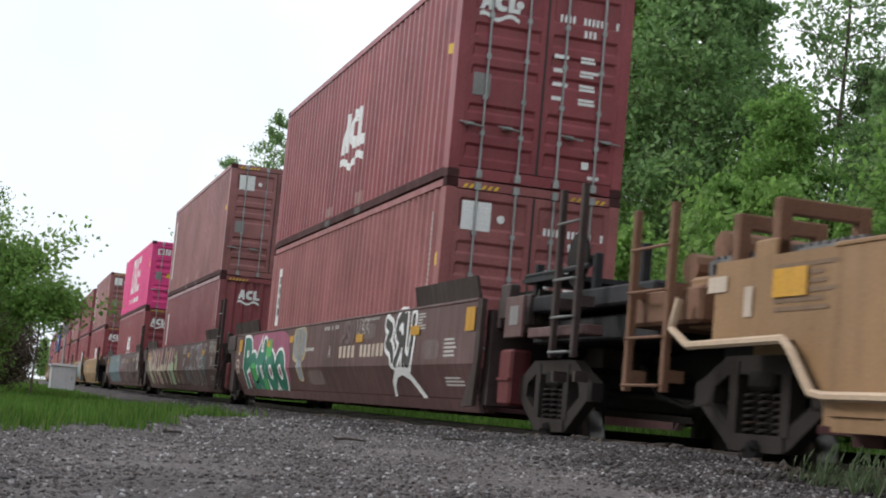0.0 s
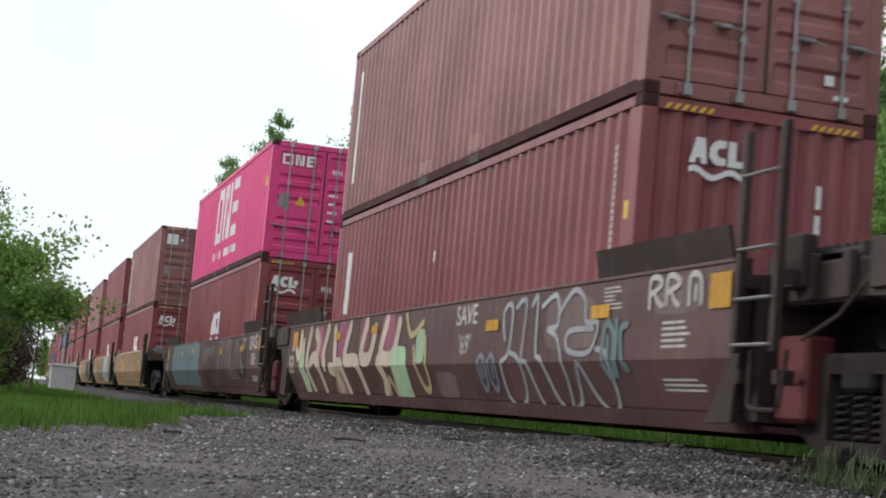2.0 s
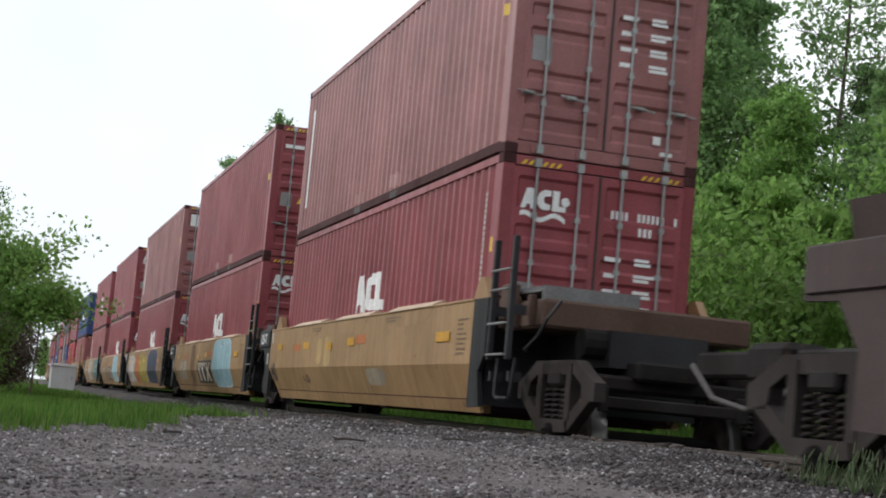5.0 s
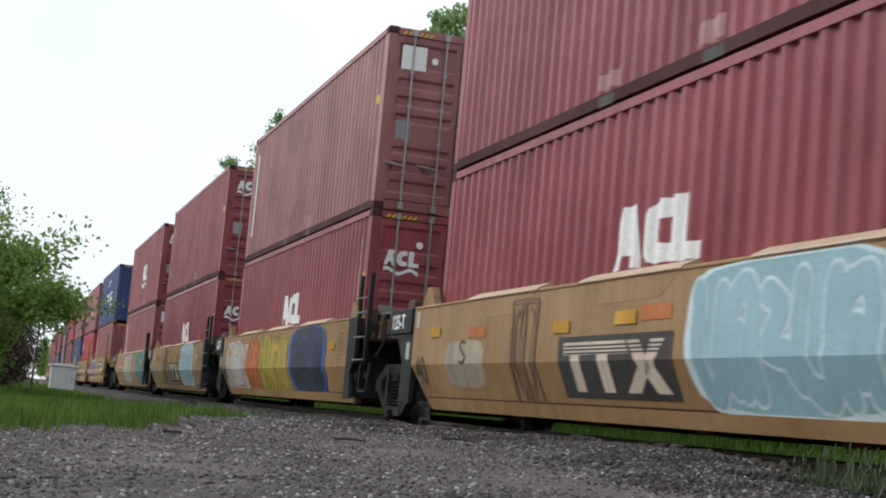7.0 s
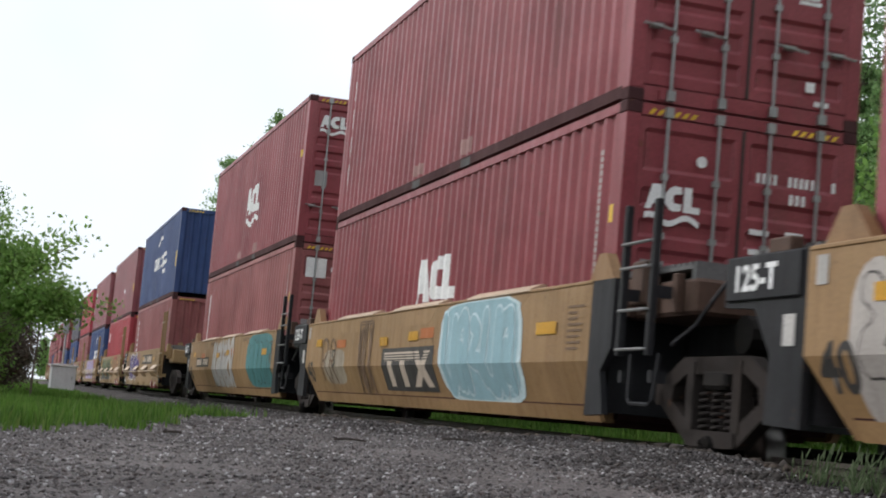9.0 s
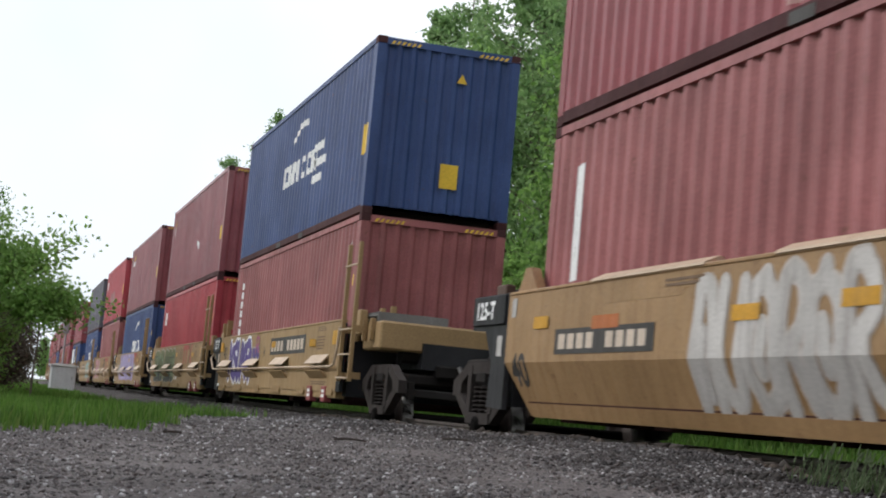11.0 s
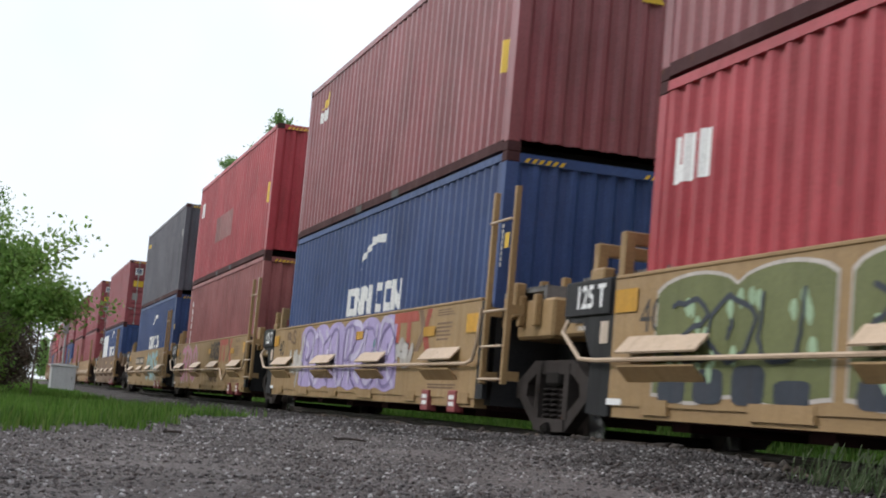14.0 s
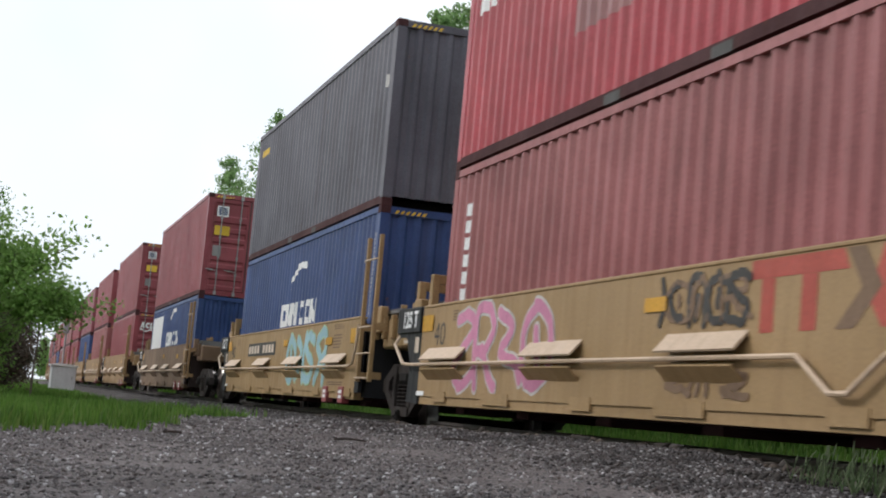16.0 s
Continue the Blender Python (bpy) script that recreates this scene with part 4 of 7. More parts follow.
def truck(label):
    ob = thing("rail_truck", label, "rail truck", "wheel trucks under the train")
    for m in (shared("side_frame", truck_frame, CAST_BROWN), mirror_x("side_frame", truck_frame, CAST_BROWN)):
        part("side_frame", m, CAST_BROWN, ob)
    for sx in (-1, 1):
        for y in (-0.22, 0.0, 0.22):
            part("spring", shared("spring", spring_coil, CAST_BROWN, True), CAST_BROWN, ob, "rusty coil spring").matrix_local = pose(sx * 1.04, y, 0)
    def bolster():
        bm = BM()
        box(bm, -1.12, 1.12, -0.20, 0.20, 0.48, 0.64, 0.03)
        box(bm, -0.35, 0.35, -0.35, 0.35, 0.60, 0.80, 0.03)
        return bm
    part("bolster", shared("bolster", bolster, IRON), IRON, ob)
    sets = []
    for y in (-0.9, 0.9):
        w = part("wheelset", shared("axle", axle_mesh, IRON, True), IRON, ob)
        w.matrix_local = pose(0, y, WHEEL_R)
        part("wheel", rolled_wheel(), TREAD_DARK, w).matrix_local = pose(-0.755, 0, 0)
        part("wheel", rolled_wheel(), TREAD_DARK, w).matrix_local = pose(0.755, 0, 0, 0, 0, 180)
        for s in (0, 180):
            part("bearing_cap", shared("bearing_cap", cap_mesh, IRON), IRON, w).matrix_local = pose(0, 0, 0, 0, 0, s)
        sets.append(w)
    for y in (-0.42, 0.42):
        def beam():
            bm = BM()
            box(bm, -0.85, 0.85, y - 0.05, y + 0.05, 0.30, 0.42, 0.015)
            for x in (-0.755, 0.755):
                box(bm, x - 0.05, x + 0.05, min(y, y * 1.15), max(y, y * 1.15), 0.26, 0.52, 0.01)
            return bm
        part("brake_beam", shared(("brake_beam", y), beam, IRON), IRON, ob)
    return ob, sets


TREAD_DARK = paint("brown_wheel_steel", (0.075, 0.055, 0.048), rough=0.55, metal=0.4, rust=0.4, bump=0.004)


# ---- the place ----
def np_mesh(name, verts, faces, material):
    """A mesh from arrays of vertices and equal-sized faces."""
    me = bpy.data.meshes.new(name)
    k = faces.shape[1]
    me.vertices.add(len(verts))
    me.vertices.foreach_set("co", verts.astype(np.float32).ravel())
    me.loops.add(faces.size)
    me.loops.foreach_set("vertex_index", faces.astype(np.int32).ravel())
    me.polygons.add(len(faces))
    me.polygons.foreach_set("loop_start", np.arange(0, faces.size, k, dtype=np.int32))
    me.materials.append(material)
    me.update(calc_edges=True)
    return me


def smooth(a, b, v):
    t = np.clip((v - a) / (b - a), 0, 1)
    return t * t * (3 - 2 * t)


def ground_z(x, y):
    """Height of the ground: ballast bed, a flat gravel apron before the camera, a ditch and meadow beyond."""
    x, y = np.asarray(x, float), np.asarray(y, float)
    d = track_x(np.clip(y, -400, 900)) - x
    apron = np.interp(d, [1.3, 1.7, 2.6, 4.5, 7.0, 12.0], [-0.115, -0.095, -0.135, -0.24, -0.36, -0.40])
    berm = np.interp(y, [7.0, 8.0, 8.6, 9.3, 10.6, 13.0, 16.5, 20.5, 25.0], [-0.06, -0.03, 0.0, 0.05, 0.075, 0.065, 0.03, 0.0, 0.0])
    apron = apron + berm * np.interp(d, [1.36, 1.52, 1.9, 2.8, 4.4], [0.0, 1.0, 0.85, 0.45, 0.0])
    bank = np.interp(d, [1.3, 1.8, 2.9, 3.6, 12], [-0.115, -0.16, -0.45, -0.42, -0.40])
    s = smooth(19.0, 27.0, y)
    near = apron * (1 - s) + bank * s
    far = np.interp(-d, [1.3, 1.7, 2.6, 3.5, 6, 8, 20, 60], [-0.115, -0.13, -0.28, -0.20, 0.0, 0.12, 0.4, 0.7])
    z = np.where(d > 0, near, far)
    bump = 0.018 * np.sin(x * 2.1 + 0.7 * y) * np.sin(y * 1.3 - 0.4 * x) + 0.01 * np.sin(x * 5.3 + 1.0) * np.sin(y * 4.1)
    return z + np.where(np.abs(d) < 1.4, 0.25, 1.0) * bump


def grass_zone(x, y):
    """True where grass grows rather than gravel."""
    d = track_x(np.clip(y, -400, 900)) - x
    edge = 10.9 + 3.3 * x + 0.9 * np.sin(x * 3.0) + 0.5 * np.sin(x * 7.0 + y)
    left = (d > 2.75 + 0.2 * np.sin(y * 1.7)) & (y > edge)
    right = d < -2.5
    return left | right | (d > 22) | (y < -30)


xs_ = np.unique(np.concatenate([np.arange(-4, 16, 0.16), np.linspace(-60, -4, 40), np.linspace(16, 70, 40), np.linspace(-2500, -60, 16), np.linspace(70, 2500, 16)]))
ys_ = np.unique(np.concatenate([np.arange(2, 34, 0.2), np.arange(34, 160, 1.2), np.linspace(160, 700, 60), np.linspace(-320, 2, 70), np.linspace(-2500, -320, 10), np.linspace(700, 3500, 14)]))
GX, GY = np.meshgrid(xs_, ys_)
GV = np.stack([GX, GY, ground_z(GX, GY)], -1).reshape(-1, 3)
nx_, ny_ = len(xs_), len(ys_)
ii = (np.arange(ny_ - 1)[:, None] * nx_ + np.arange(nx_ - 1)[None, :]).ravel()
GF = np.stack([ii, ii + 1, ii + 1 + nx_, ii + nx_], -1)
ground_me = np_mesh("ground", GV, GF, GRAVEL)
ground_me.materials.append(SOIL)
ground_me.materials.append(OILY_SHADE)
ground_me.materials.append(GRAVEL_DARK)


def dark_zone(x, y):
    """True on the gravel near the track, which has a darker colour."""
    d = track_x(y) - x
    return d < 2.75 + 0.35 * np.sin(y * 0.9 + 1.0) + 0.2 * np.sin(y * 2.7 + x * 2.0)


mid = GV[GF].mean(1)
zone = grass_zone(mid[:, 0], mid[:, 1]).astype(np.int32)
zone[(zone == 0) & dark_zone(mid[:, 0], mid[:, 1])] = 3
# track bed strip whose colour holds oil and train shade, wider up close
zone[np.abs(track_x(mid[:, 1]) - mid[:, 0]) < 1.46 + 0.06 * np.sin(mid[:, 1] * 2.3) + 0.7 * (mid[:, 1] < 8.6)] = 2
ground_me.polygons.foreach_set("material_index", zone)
ground_me.polygons.foreach_set("use_smooth", np.ones(len(GF), bool))
ground = tagged(new("ground", ground_me), "grey gravel apron and ballast running into green meadow", "ground", kind="structure")

rng_ = np.random.default_rng(7)


def scatter_stones(name, n, lo, hi, keep, label, sizes=(0.006, 0.02), squash=0.7, mat=STONES):
    pts = np.stack([rng_.uniform(lo[0], hi[0], n), rng_.uniform(lo[1], hi[1], n)], -1)
    pts = pts[keep(pts[:, 0], pts[:, 1])]
    n = len(pts)
    r = sizes[0] + (sizes[1] - sizes[0]) * rng_.random(n) ** 2.6
    octa = np.array([(1, 0, 0), (-1, 0, 0), (0, 1, 0), (0, -1, 0), (0, 0, 1), (0, 0, -1)], float)
    fc = np.array([(0, 2, 4), (2, 1, 4), (1, 3, 4), (3, 0, 4), (2, 0, 5), (1, 2, 5), (3, 1, 5), (0, 3, 5)])
    v = octa[None] * (r[:, None, None] * rng_.uniform(0.6, 1.35, (n, 6, 1)))
    v = v + rng_.normal(0, 0.18, v.shape) * r[:, None, None]
    q = rng_.normal(size=(n, 4))
    q /= np.linalg.norm(q, axis=1, keepdims=True)
    w, x, y, z = q.T
    R = np.stack([1 - 2 * (y * y + z * z), 2 * (x * y - z * w), 2 * (x * z + y * w), 2 * (x * y + z * w), 1 - 2 * (x * x + z * z), 2 * (y * z - x * w), 2 * (x * z - y * w), 2 * (y * z + x * w), 1 - 2 * (x * x + y * y)], -1).reshape(n, 3, 3)
    v = np.einsum("nij,nkj->nki", R, v)
    v[:, :, 2] *= squash
    v[:, :, 0] += pts[:, None, 0]
    v[:, :, 1] += pts[:, None, 1]
    v[:, :, 2] += (ground_z(pts[:, 0], pts[:, 1]) + r * 0.25)[:, None]
    f = fc[None] + (np.arange(n) * 6)[:, None, None]
    return tagged(new(name, np_mesh(name, v.reshape(-1, 3), f.reshape(-1, 3), mat)), label, "gravel", kind="stuff")


def in_view(x, y):
    return (x > -0.02 * y - 0.25) & (x < 0.68 * y + 0.5)


def patchy(x, y):
    return rng_.random(len(x)) < 0.5 + 0.45 * np.sin(x * 2.3 + 1.1 * y) * np.sin(y * 1.1 - x)


def on_gravel(x, y):
    return in_view(x, y) & (track_x(y) - x > 1.2 + 0.95 * (y < 8.6)) & ~grass_zone(x, y)


def strewn_dark(x, y):
    return dark_zone(x + rng_.normal(0, 0.18, len(x)), y)


scatter_stones("gravel_stones", 70000, (-0.6, 3.6), (4.8, 14), lambda x, y: on_gravel(x, y) & patchy(x, y) & ~strewn_dark(x, y), "loose grey crushed stone on the gravel apron", (0.004, 0.017))
scatter_stones("gravel_stones", 50000, (2.8, 4.5), (5.6, 14), lambda x, y: on_gravel(x, y) & strewn_dark(x, y), "loose darker crushed stone beside the ties", (0.005, 0.022), 0.7, STONES_DARK)
scatter_stones("gravel_stones", 30000, (-0.4, 14), (5.6, 40), lambda x, y: on_gravel(x, y) & ~strewn_dark(x, y), "loose grey crushed stone along the ballast shoulder", (0.010, 0.030))
scatter_stones("gravel_stones", 30000, (2.6, 14), (5.6, 40), lambda x, y: on_gravel(x, y) & strewn_dark(x, y), "dark crushed stone on the ballast shoulder", (0.010, 0.030), 0.7, STONES_DARK)
scatter_stones("track_ballast", 36000, (4.4, 4), (8.2, 60), lambda x, y: np.abs(track_x(y) - x) < 1.6 + 0.6 * (y < 8.7), "dark crushed stone ballast between the ties", (0.016, 0.038), 0.7, OILY_SHADE_STONES)


scatter_stones("tie_chunks", 2600, (4.9, 6.5), (5.4, 24), lambda x, y: np.abs(track_x(y) - x - 1.46 - 0.05 * np.sin(y * 3.1)) < 0.09, "rotten brown chunks of tie ends and clods along the gravel edge", (0.018, 0.075), 0.6, ROTTEN)


def blades(name, n, lo, hi, keep, h, mat, label, width=0.008, category="grass"):
    pts = np.stack([rng_.uniform(lo[0], hi[0], n), rng_.uniform(lo[1], hi[1], n)], -1)
    pts = pts[keep(pts[:, 0], pts[:, 1])]
    n = len(pts)
    hh = h[0] + (h[1] - h[0]) * rng_.random(n) ** 1.5
    an, lean = rng_.uniform(0, TAU, n), rng_.uniform(0.1, 0.6, n)
    side = np.stack([np.cos(an), np.sin(an), np.zeros(n)], -1) * (width * rng_.uniform(0.7, 1.4, n))[:, None]
    out = np.stack([-np.sin(an), np.cos(an), np.zeros(n)], -1)
    base = np.stack([pts[:, 0], pts[:, 1], ground_z(pts[:, 0], pts[:, 1]) - 0.01], -1)
    up = np.array([0, 0, 1.0])
    m = base + out * (lean * hh * 0.25)[:, None] + up * (hh * 0.6)[:, None]
    t = base + out * (lean * hh * 0.8)[:, None] + up * hh[:, None]
    v = np.stack([base - side, base + side, m - side * 0.8, m + side * 0.8, t], 1)
    f = np.array([(0, 1, 3), (0, 3, 2), (2, 3, 4)])[None] + (np.arange(n) * 5)[:, None, None]
    return tagged(new(name, np_mesh(name, v.reshape(-1, 3), f.reshape(-1, 3), mat)), label, category, kind="stuff")


def left_grass(x, y):
    return grass_zone(x, y + 1.6 * rng_.random(len(x)) ** 2) & (x > -0.05 * y - 1) & (track_x(y) - x > 1.5)


blades("meadow_grass", 42000, (-1.5, 12), (4.2, 34), left_grass, (0.05, 0.22), GRASS, "short bright green grass beside the gravel")
blades("meadow_grass", 46000, (-6, 34), (6.5, 120), left_grass, (0.06, 0.24), GRASS, "rough green grass along the track", 0.016)
blades("meadow_grass", 42000, (8.9, 4), (18, 60), lambda x, y: grass_zone(x, y), (0.10, 0.40), GRASS, "lush green grass beyond the track", 0.014)
blades("meadow_grass", 20000, (9.2, 60), (20, 220), lambda x, y: grass_zone(x, y), (0.2, 0.6), GRASS, "rough grass far along the track", 0.035)


# the track: two rails on wooden ties
def rail_object(off, label):
    bm = BM()
    prof = [(-0.075, -0.172), (0.075, -0.172), (0.07, -0.158), (0.012, -0.145), (0.012, -0.045), (0.036, -0.035), (0.036, -0.004), (0.03, 0.0), (-0.03, 0.0), (-0.036, -0.004), (-0.036, -0.035), (-0.012, -0.045), (-0.012, -0.145), (-0.07, -0.158)]
    rings = []
    for y in np.concatenate([np.linspace(-320, 0, 17), np.linspace(10, 160, 31), np.linspace(180, 760, 30)]):
        rings.append([bm.verts.new((track_x(y) + off + px, y, pz)) for px, pz in prof])
    for a, b in zip(rings, rings[1:]):
        for k in range(len(prof)):
            bm.faces.new((a[k], a[(k + 1) % len(prof)], b[(k + 1) % len(prof)], b[k]))
    bmesh.ops.recalc_face_normals(bm, faces=bm.faces[:])
    return bm


railway = thing("railway_track", "steel rails on weathered wooden ties in ballast", "track", kind="structure")
for off in (-0.755, 0.755):
    part("rail", rail_object(off, ""), RAIL_TOP, railway, "worn brown steel rail")


def tie_mesh(seed):
    rng = random.Random(seed)
    bm = BM()
    box(bm, -1.30, 1.30, -0.115, 0.115, -0.33, -0.095, 0.012)
    for v in bm.verts:
        v.co += Vector((rng.uniform(-0.03, 0.03), rng.uniform(-0.012, 0.012), rng.uniform(-0.012, 0.008)))
    return bm


tie_meshes = [shared(("tie", k), lambda k=k: tie_mesh(k), TIE_WOOD) for k in range(6)]
tie_rng = random.Random(11)
for i in range(110):
    y = 2.0 + i * 0.52
    o = part("tie", tie_meshes[i % 6], TIE_WOOD, railway)
    o.matrix_local = pose(track_x(y) + tie_rng.uniform(-0.06, 0.06), y, 0, 0, 0, tie_rng.uniform(-1.5, 1.5))
bm = BM()
for i in range(520):
    y = 59.2 + i * 0.52
    box(bm, track_x(y) - 1.3, track_x(y) + 1.3, y - 0.115, y + 0.115, -0.33, -0.095)
for i in range(300):
    y = 1.48 - i * 0.52
    box(bm, track_x(y) - 1.3, track_x(y) + 1.3, y - 0.115, y + 0.115, -0.33, -0.095)
tagged(part("ties_far", bm, TIE_WOOD, railway), kind="stuff")

# a stick of old wood lying on the gravel
def drift(x, y, L, rz):
    bm = BM()
    tube(bm, [(-L / 2, 0, 0.012), (-L / 6, 0.01, 0.018), (L / 5, -0.008, 0.016), (L / 2, 0.004, 0.01)], 0.012, 6, 0.006)
    o = tagged(new("wood_splinter", mesh_of("wood_splinter", bm, TIE_WOOD)), "weathered splinter of wood lying on gravel", "stick")
    o.matrix_world = pose(x, y, float(ground_z(x, y)) + 0.004, 0, 0, rz)


drift(2.75, 11.3, 0.30, 15)
drift(1.55, 12.6, 0.22, 40)
drift(3.9, 12.2, 0.35, 20)

# the relay cabinet by the track
cab = thing("relay_cabinet", "white metal relay cabinet with an overhanging lid in the grass", "cabinet")
CX, CY = 3.68, 75.0
cz = float(ground_z(CX, CY))
bm = BM()
box(bm, -0.57, 0.57, -0.45, 0.45, 0.06, 1.26, 0.02)
part("body", bm, BOX_WHITE, cab)
bm = BM()
prism_y(bm, [(-0.66, 1.25), (0.66, 1.25), (0.66, 1.30), (0.25, 1.36), (-0.25, 1.36), (-0.66, 1.30)], -0.54, 0.54)
part("lid", bm, WHITE, cab, "white overhanging lid")
bm = BM()
box(bm, -0.50, 0.50, -0.468, -0.448, 0.14, 1.20, 0.008)
part("door", bm, BOX_WHITE, cab)
bm = BM()
box(bm, 0.36, 0.42, -0.50, -0.466, 0.62, 0.78, 0.006)
part("handle", bm, STEEL, cab)
bm = BM()
box(bm, -0.60, 0.60, -0.48, 0.48, -0.25, 0.07)
part("plinth", bm, STONES, cab, "rough concrete plinth")
cab.matrix_world = pose(CX, CY, cz, 0, 0, 4)

mast = thing("signal_mast", "slim grey signal mast with a small head beside the track", "signal")
bm = BM()
tube(bm, [(0, 0, -0.2), (0, 0, 5.4)], 0.10, 10, 0.08)
part("pole", bm, STEEL, mast)
bm = BM()
box(bm, -0.28, 0.28, -0.15, 0.15, 4.6, 5.7, 0.04)
part("signal_head", bm, STEEL, mast)
bm = BM()
box(bm, -0.35, 0.35, -0.35, 0.35, -0.3, 0.3, 0.03)
part("base", bm, STONES, mast)
mast.matrix_world = pose(7.45 - 1.0, 134.0, -0.4)


# ---- trees ----
def tree_meshes(seed, height, crown_r, crown_from, n_limbs, n_leaves, leaf, leaf_mat, narrow=1.0, trunk_r=0.13):
    """A tapered trunk with limbs, and a crown of single leaves gathered along the twigs."""
    rng = random.Random(seed)
    nr = np.random.default_rng(seed)
    bm = BM()
    pts = [Vector((0, 0, -0.4))]
    for i in range(1, 9):
        pts.append(Vector((pts[-1].x + rng.uniform(-0.03, 0.03) * height * 0.3, pts[-1].y + rng.uniform(-0.03, 0.03) * height * 0.3, height * i / 8 * 0.96)))
    tube(bm, pts, trunk_r, 8, 0.02)
    tips, weights = [], []

    def along(z):
        f = max(0, min(7.99, z / (height * 0.96) * 8))
        i = int(f)
        return pts[i].lerp(pts[i + 1], f - i)
    for k in range(n_limbs):
        u = (k + rng.random()) / n_limbs
        z = height * (crown_from + (0.97 - crown_from) * u)
        base = along(z)
        reach = crown_r * (math.sin(math.pi * min(1, 0.22 + 0.78 * u) ** narrow) * 0.85 + 0.18) * rng.uniform(0.6, 1.15)
        an = k * 2.4 + rng.uniform(-0.5, 0.5)
        d = Vector((math.cos(an), math.sin(an), rng.uniform(0.1, 0.5) if crown_r < 0.35 * height else rng.uniform(-0.1, 0.25)))
        p1 = base + d * reach * 0.5
        p2 = base + d * reach + Vector((0, 0, rng.uniform(-0.2, 0.35) * reach))
        tube(bm, [base, p1, p2], trunk_r * 0.32 * (1.15 - u), 5, 0.006)
        for j in range(9):
            f = rng.uniform(0.25, 1.0)
            q = base.lerp(p1, f * 2) if f < 0.5 else p1.lerp(p2, f * 2 - 1)
            e = q + Vector((rng.gauss(0, 1), rng.gauss(0, 1), rng.gauss(0.2, 0.7))) * reach * 0.26
            tube(bm, [q, e], trunk_r * 0.09, 4, 0.003)
            tips.append((*e, 0.10 + reach * 0.11))
            tips.append((*q.lerp(e, 0.5), 0.08 + reach * 0.09))
    trunk = mesh_of("trunk", bm, BARK)
    tips = np.array(tips)
    keep = nr.random(len(tips)) > 0.12
    tips = tips[keep]
    pick = nr.integers(0, len(tips), n_leaves)
    c = tips[pick, :3] + np.clip(nr.normal(0, 1, (n_leaves, 3)), -1.5, 1.5) * tips[pick, 3:4] * np.array([1, 1, 0.75])
    a = nr.normal(size=(n_leaves, 3))
    a /= np.linalg.norm(a, axis=1, keepdims=True)
    b = np.cross(a, nr.normal(size=(n_leaves, 3)))
    b /= np.linalg.norm(b, axis=1, keepdims=True)
    s = leaf * nr.uniform(0.6, 1.4, (n_leaves, 1))
    v = np.stack([c - a * s, c + b * s * 0.55, c + a * s, c - b * s * 0.55], 1)
    f = np.arange(n_leaves * 4).reshape(-1, 4)
    return trunk, np_mesh("crown", v.reshape(-1, 3), f, leaf_mat)


KINDS = {
    "tall_a": tree_meshes(1, 15.0, 3.0, 0.16, 60, 27000, 0.098, LEAF_DARK, 1.1, 0.17),
    "tall_b": tree_meshes(2, 17.0, 2.6, 0.28, 56, 21000, 0.095, LEAF_DARK, 1.0, 0.16),
    "tall_c": tree_meshes(3, 13.0, 2.9, 0.10, 56, 26000, 0.098, LEAF, 1.2, 0.15),
    "airy": tree_meshes(4, 17.5, 2.3, 0.40, 30, 4600, 0.10, LEAF_DARK, 0.9, 0.13),
    "bush": tree_meshes(5, 4.6, 2.0, 0.05, 30, 9500, 0.085, LEAF_BRIGHT, 1.3, 0.06),
    "bush_b": tree_meshes(6, 6.2, 2.1, 0.06, 32, 10500, 0.09, LEAF, 1.2, 0.07),
    "maple": tree_meshes(8, 6.6, 3.3, 0.18, 60, 26000, 0.075, LEAF_BRIGHT, 1.4, 0.12),
    "overhang": tree_meshes(10, 2.75, 1.25, 0.78, 26, 7000, 0.06, LEAF_BRIGHT, 1.2, 0.035),
    "brush": tree_meshes(9, 3.0, 1.6, 0.02, 40, 9500, 0.055, TWIGS, 1.4, 0.05),
}
TREE_LABEL = {"tall_a": "tall dense green broadleaf tree at the forest edge", "tall_b": "tall slender dark green forest tree", "tall_c": "full green broadleaf tree low to the ground",
              "airy": "tall thin tree with sparse airy crown", "bush": "bright green leafy bush", "bush_b": "large green shrub before the trees", "overhang": "slim young tree with a leafy spreading top", "maple": "fresh green tree overhanging the grass", "brush": "dense brown brush with few leaves"}


def plant(kind, x, y, scale=1.0, turn=0.0):
    trunk, crown = KINDS[kind]
    shrub = kind.startswith("bush") or kind == "brush"
    ob = thing("shrub" if shrub else "tree", TREE_LABEL[kind], "shrub" if shrub else "tree", "trees along the track")
    part("trunk", trunk, BARK, ob)
    part("crown", crown, LEAF, ob)
    ob.matrix_world = pose(x, y, float(ground_z(x, y)), 0, 0, turn) @ Matrix.Diagonal((scale, scale, scale, 1))
    return ob


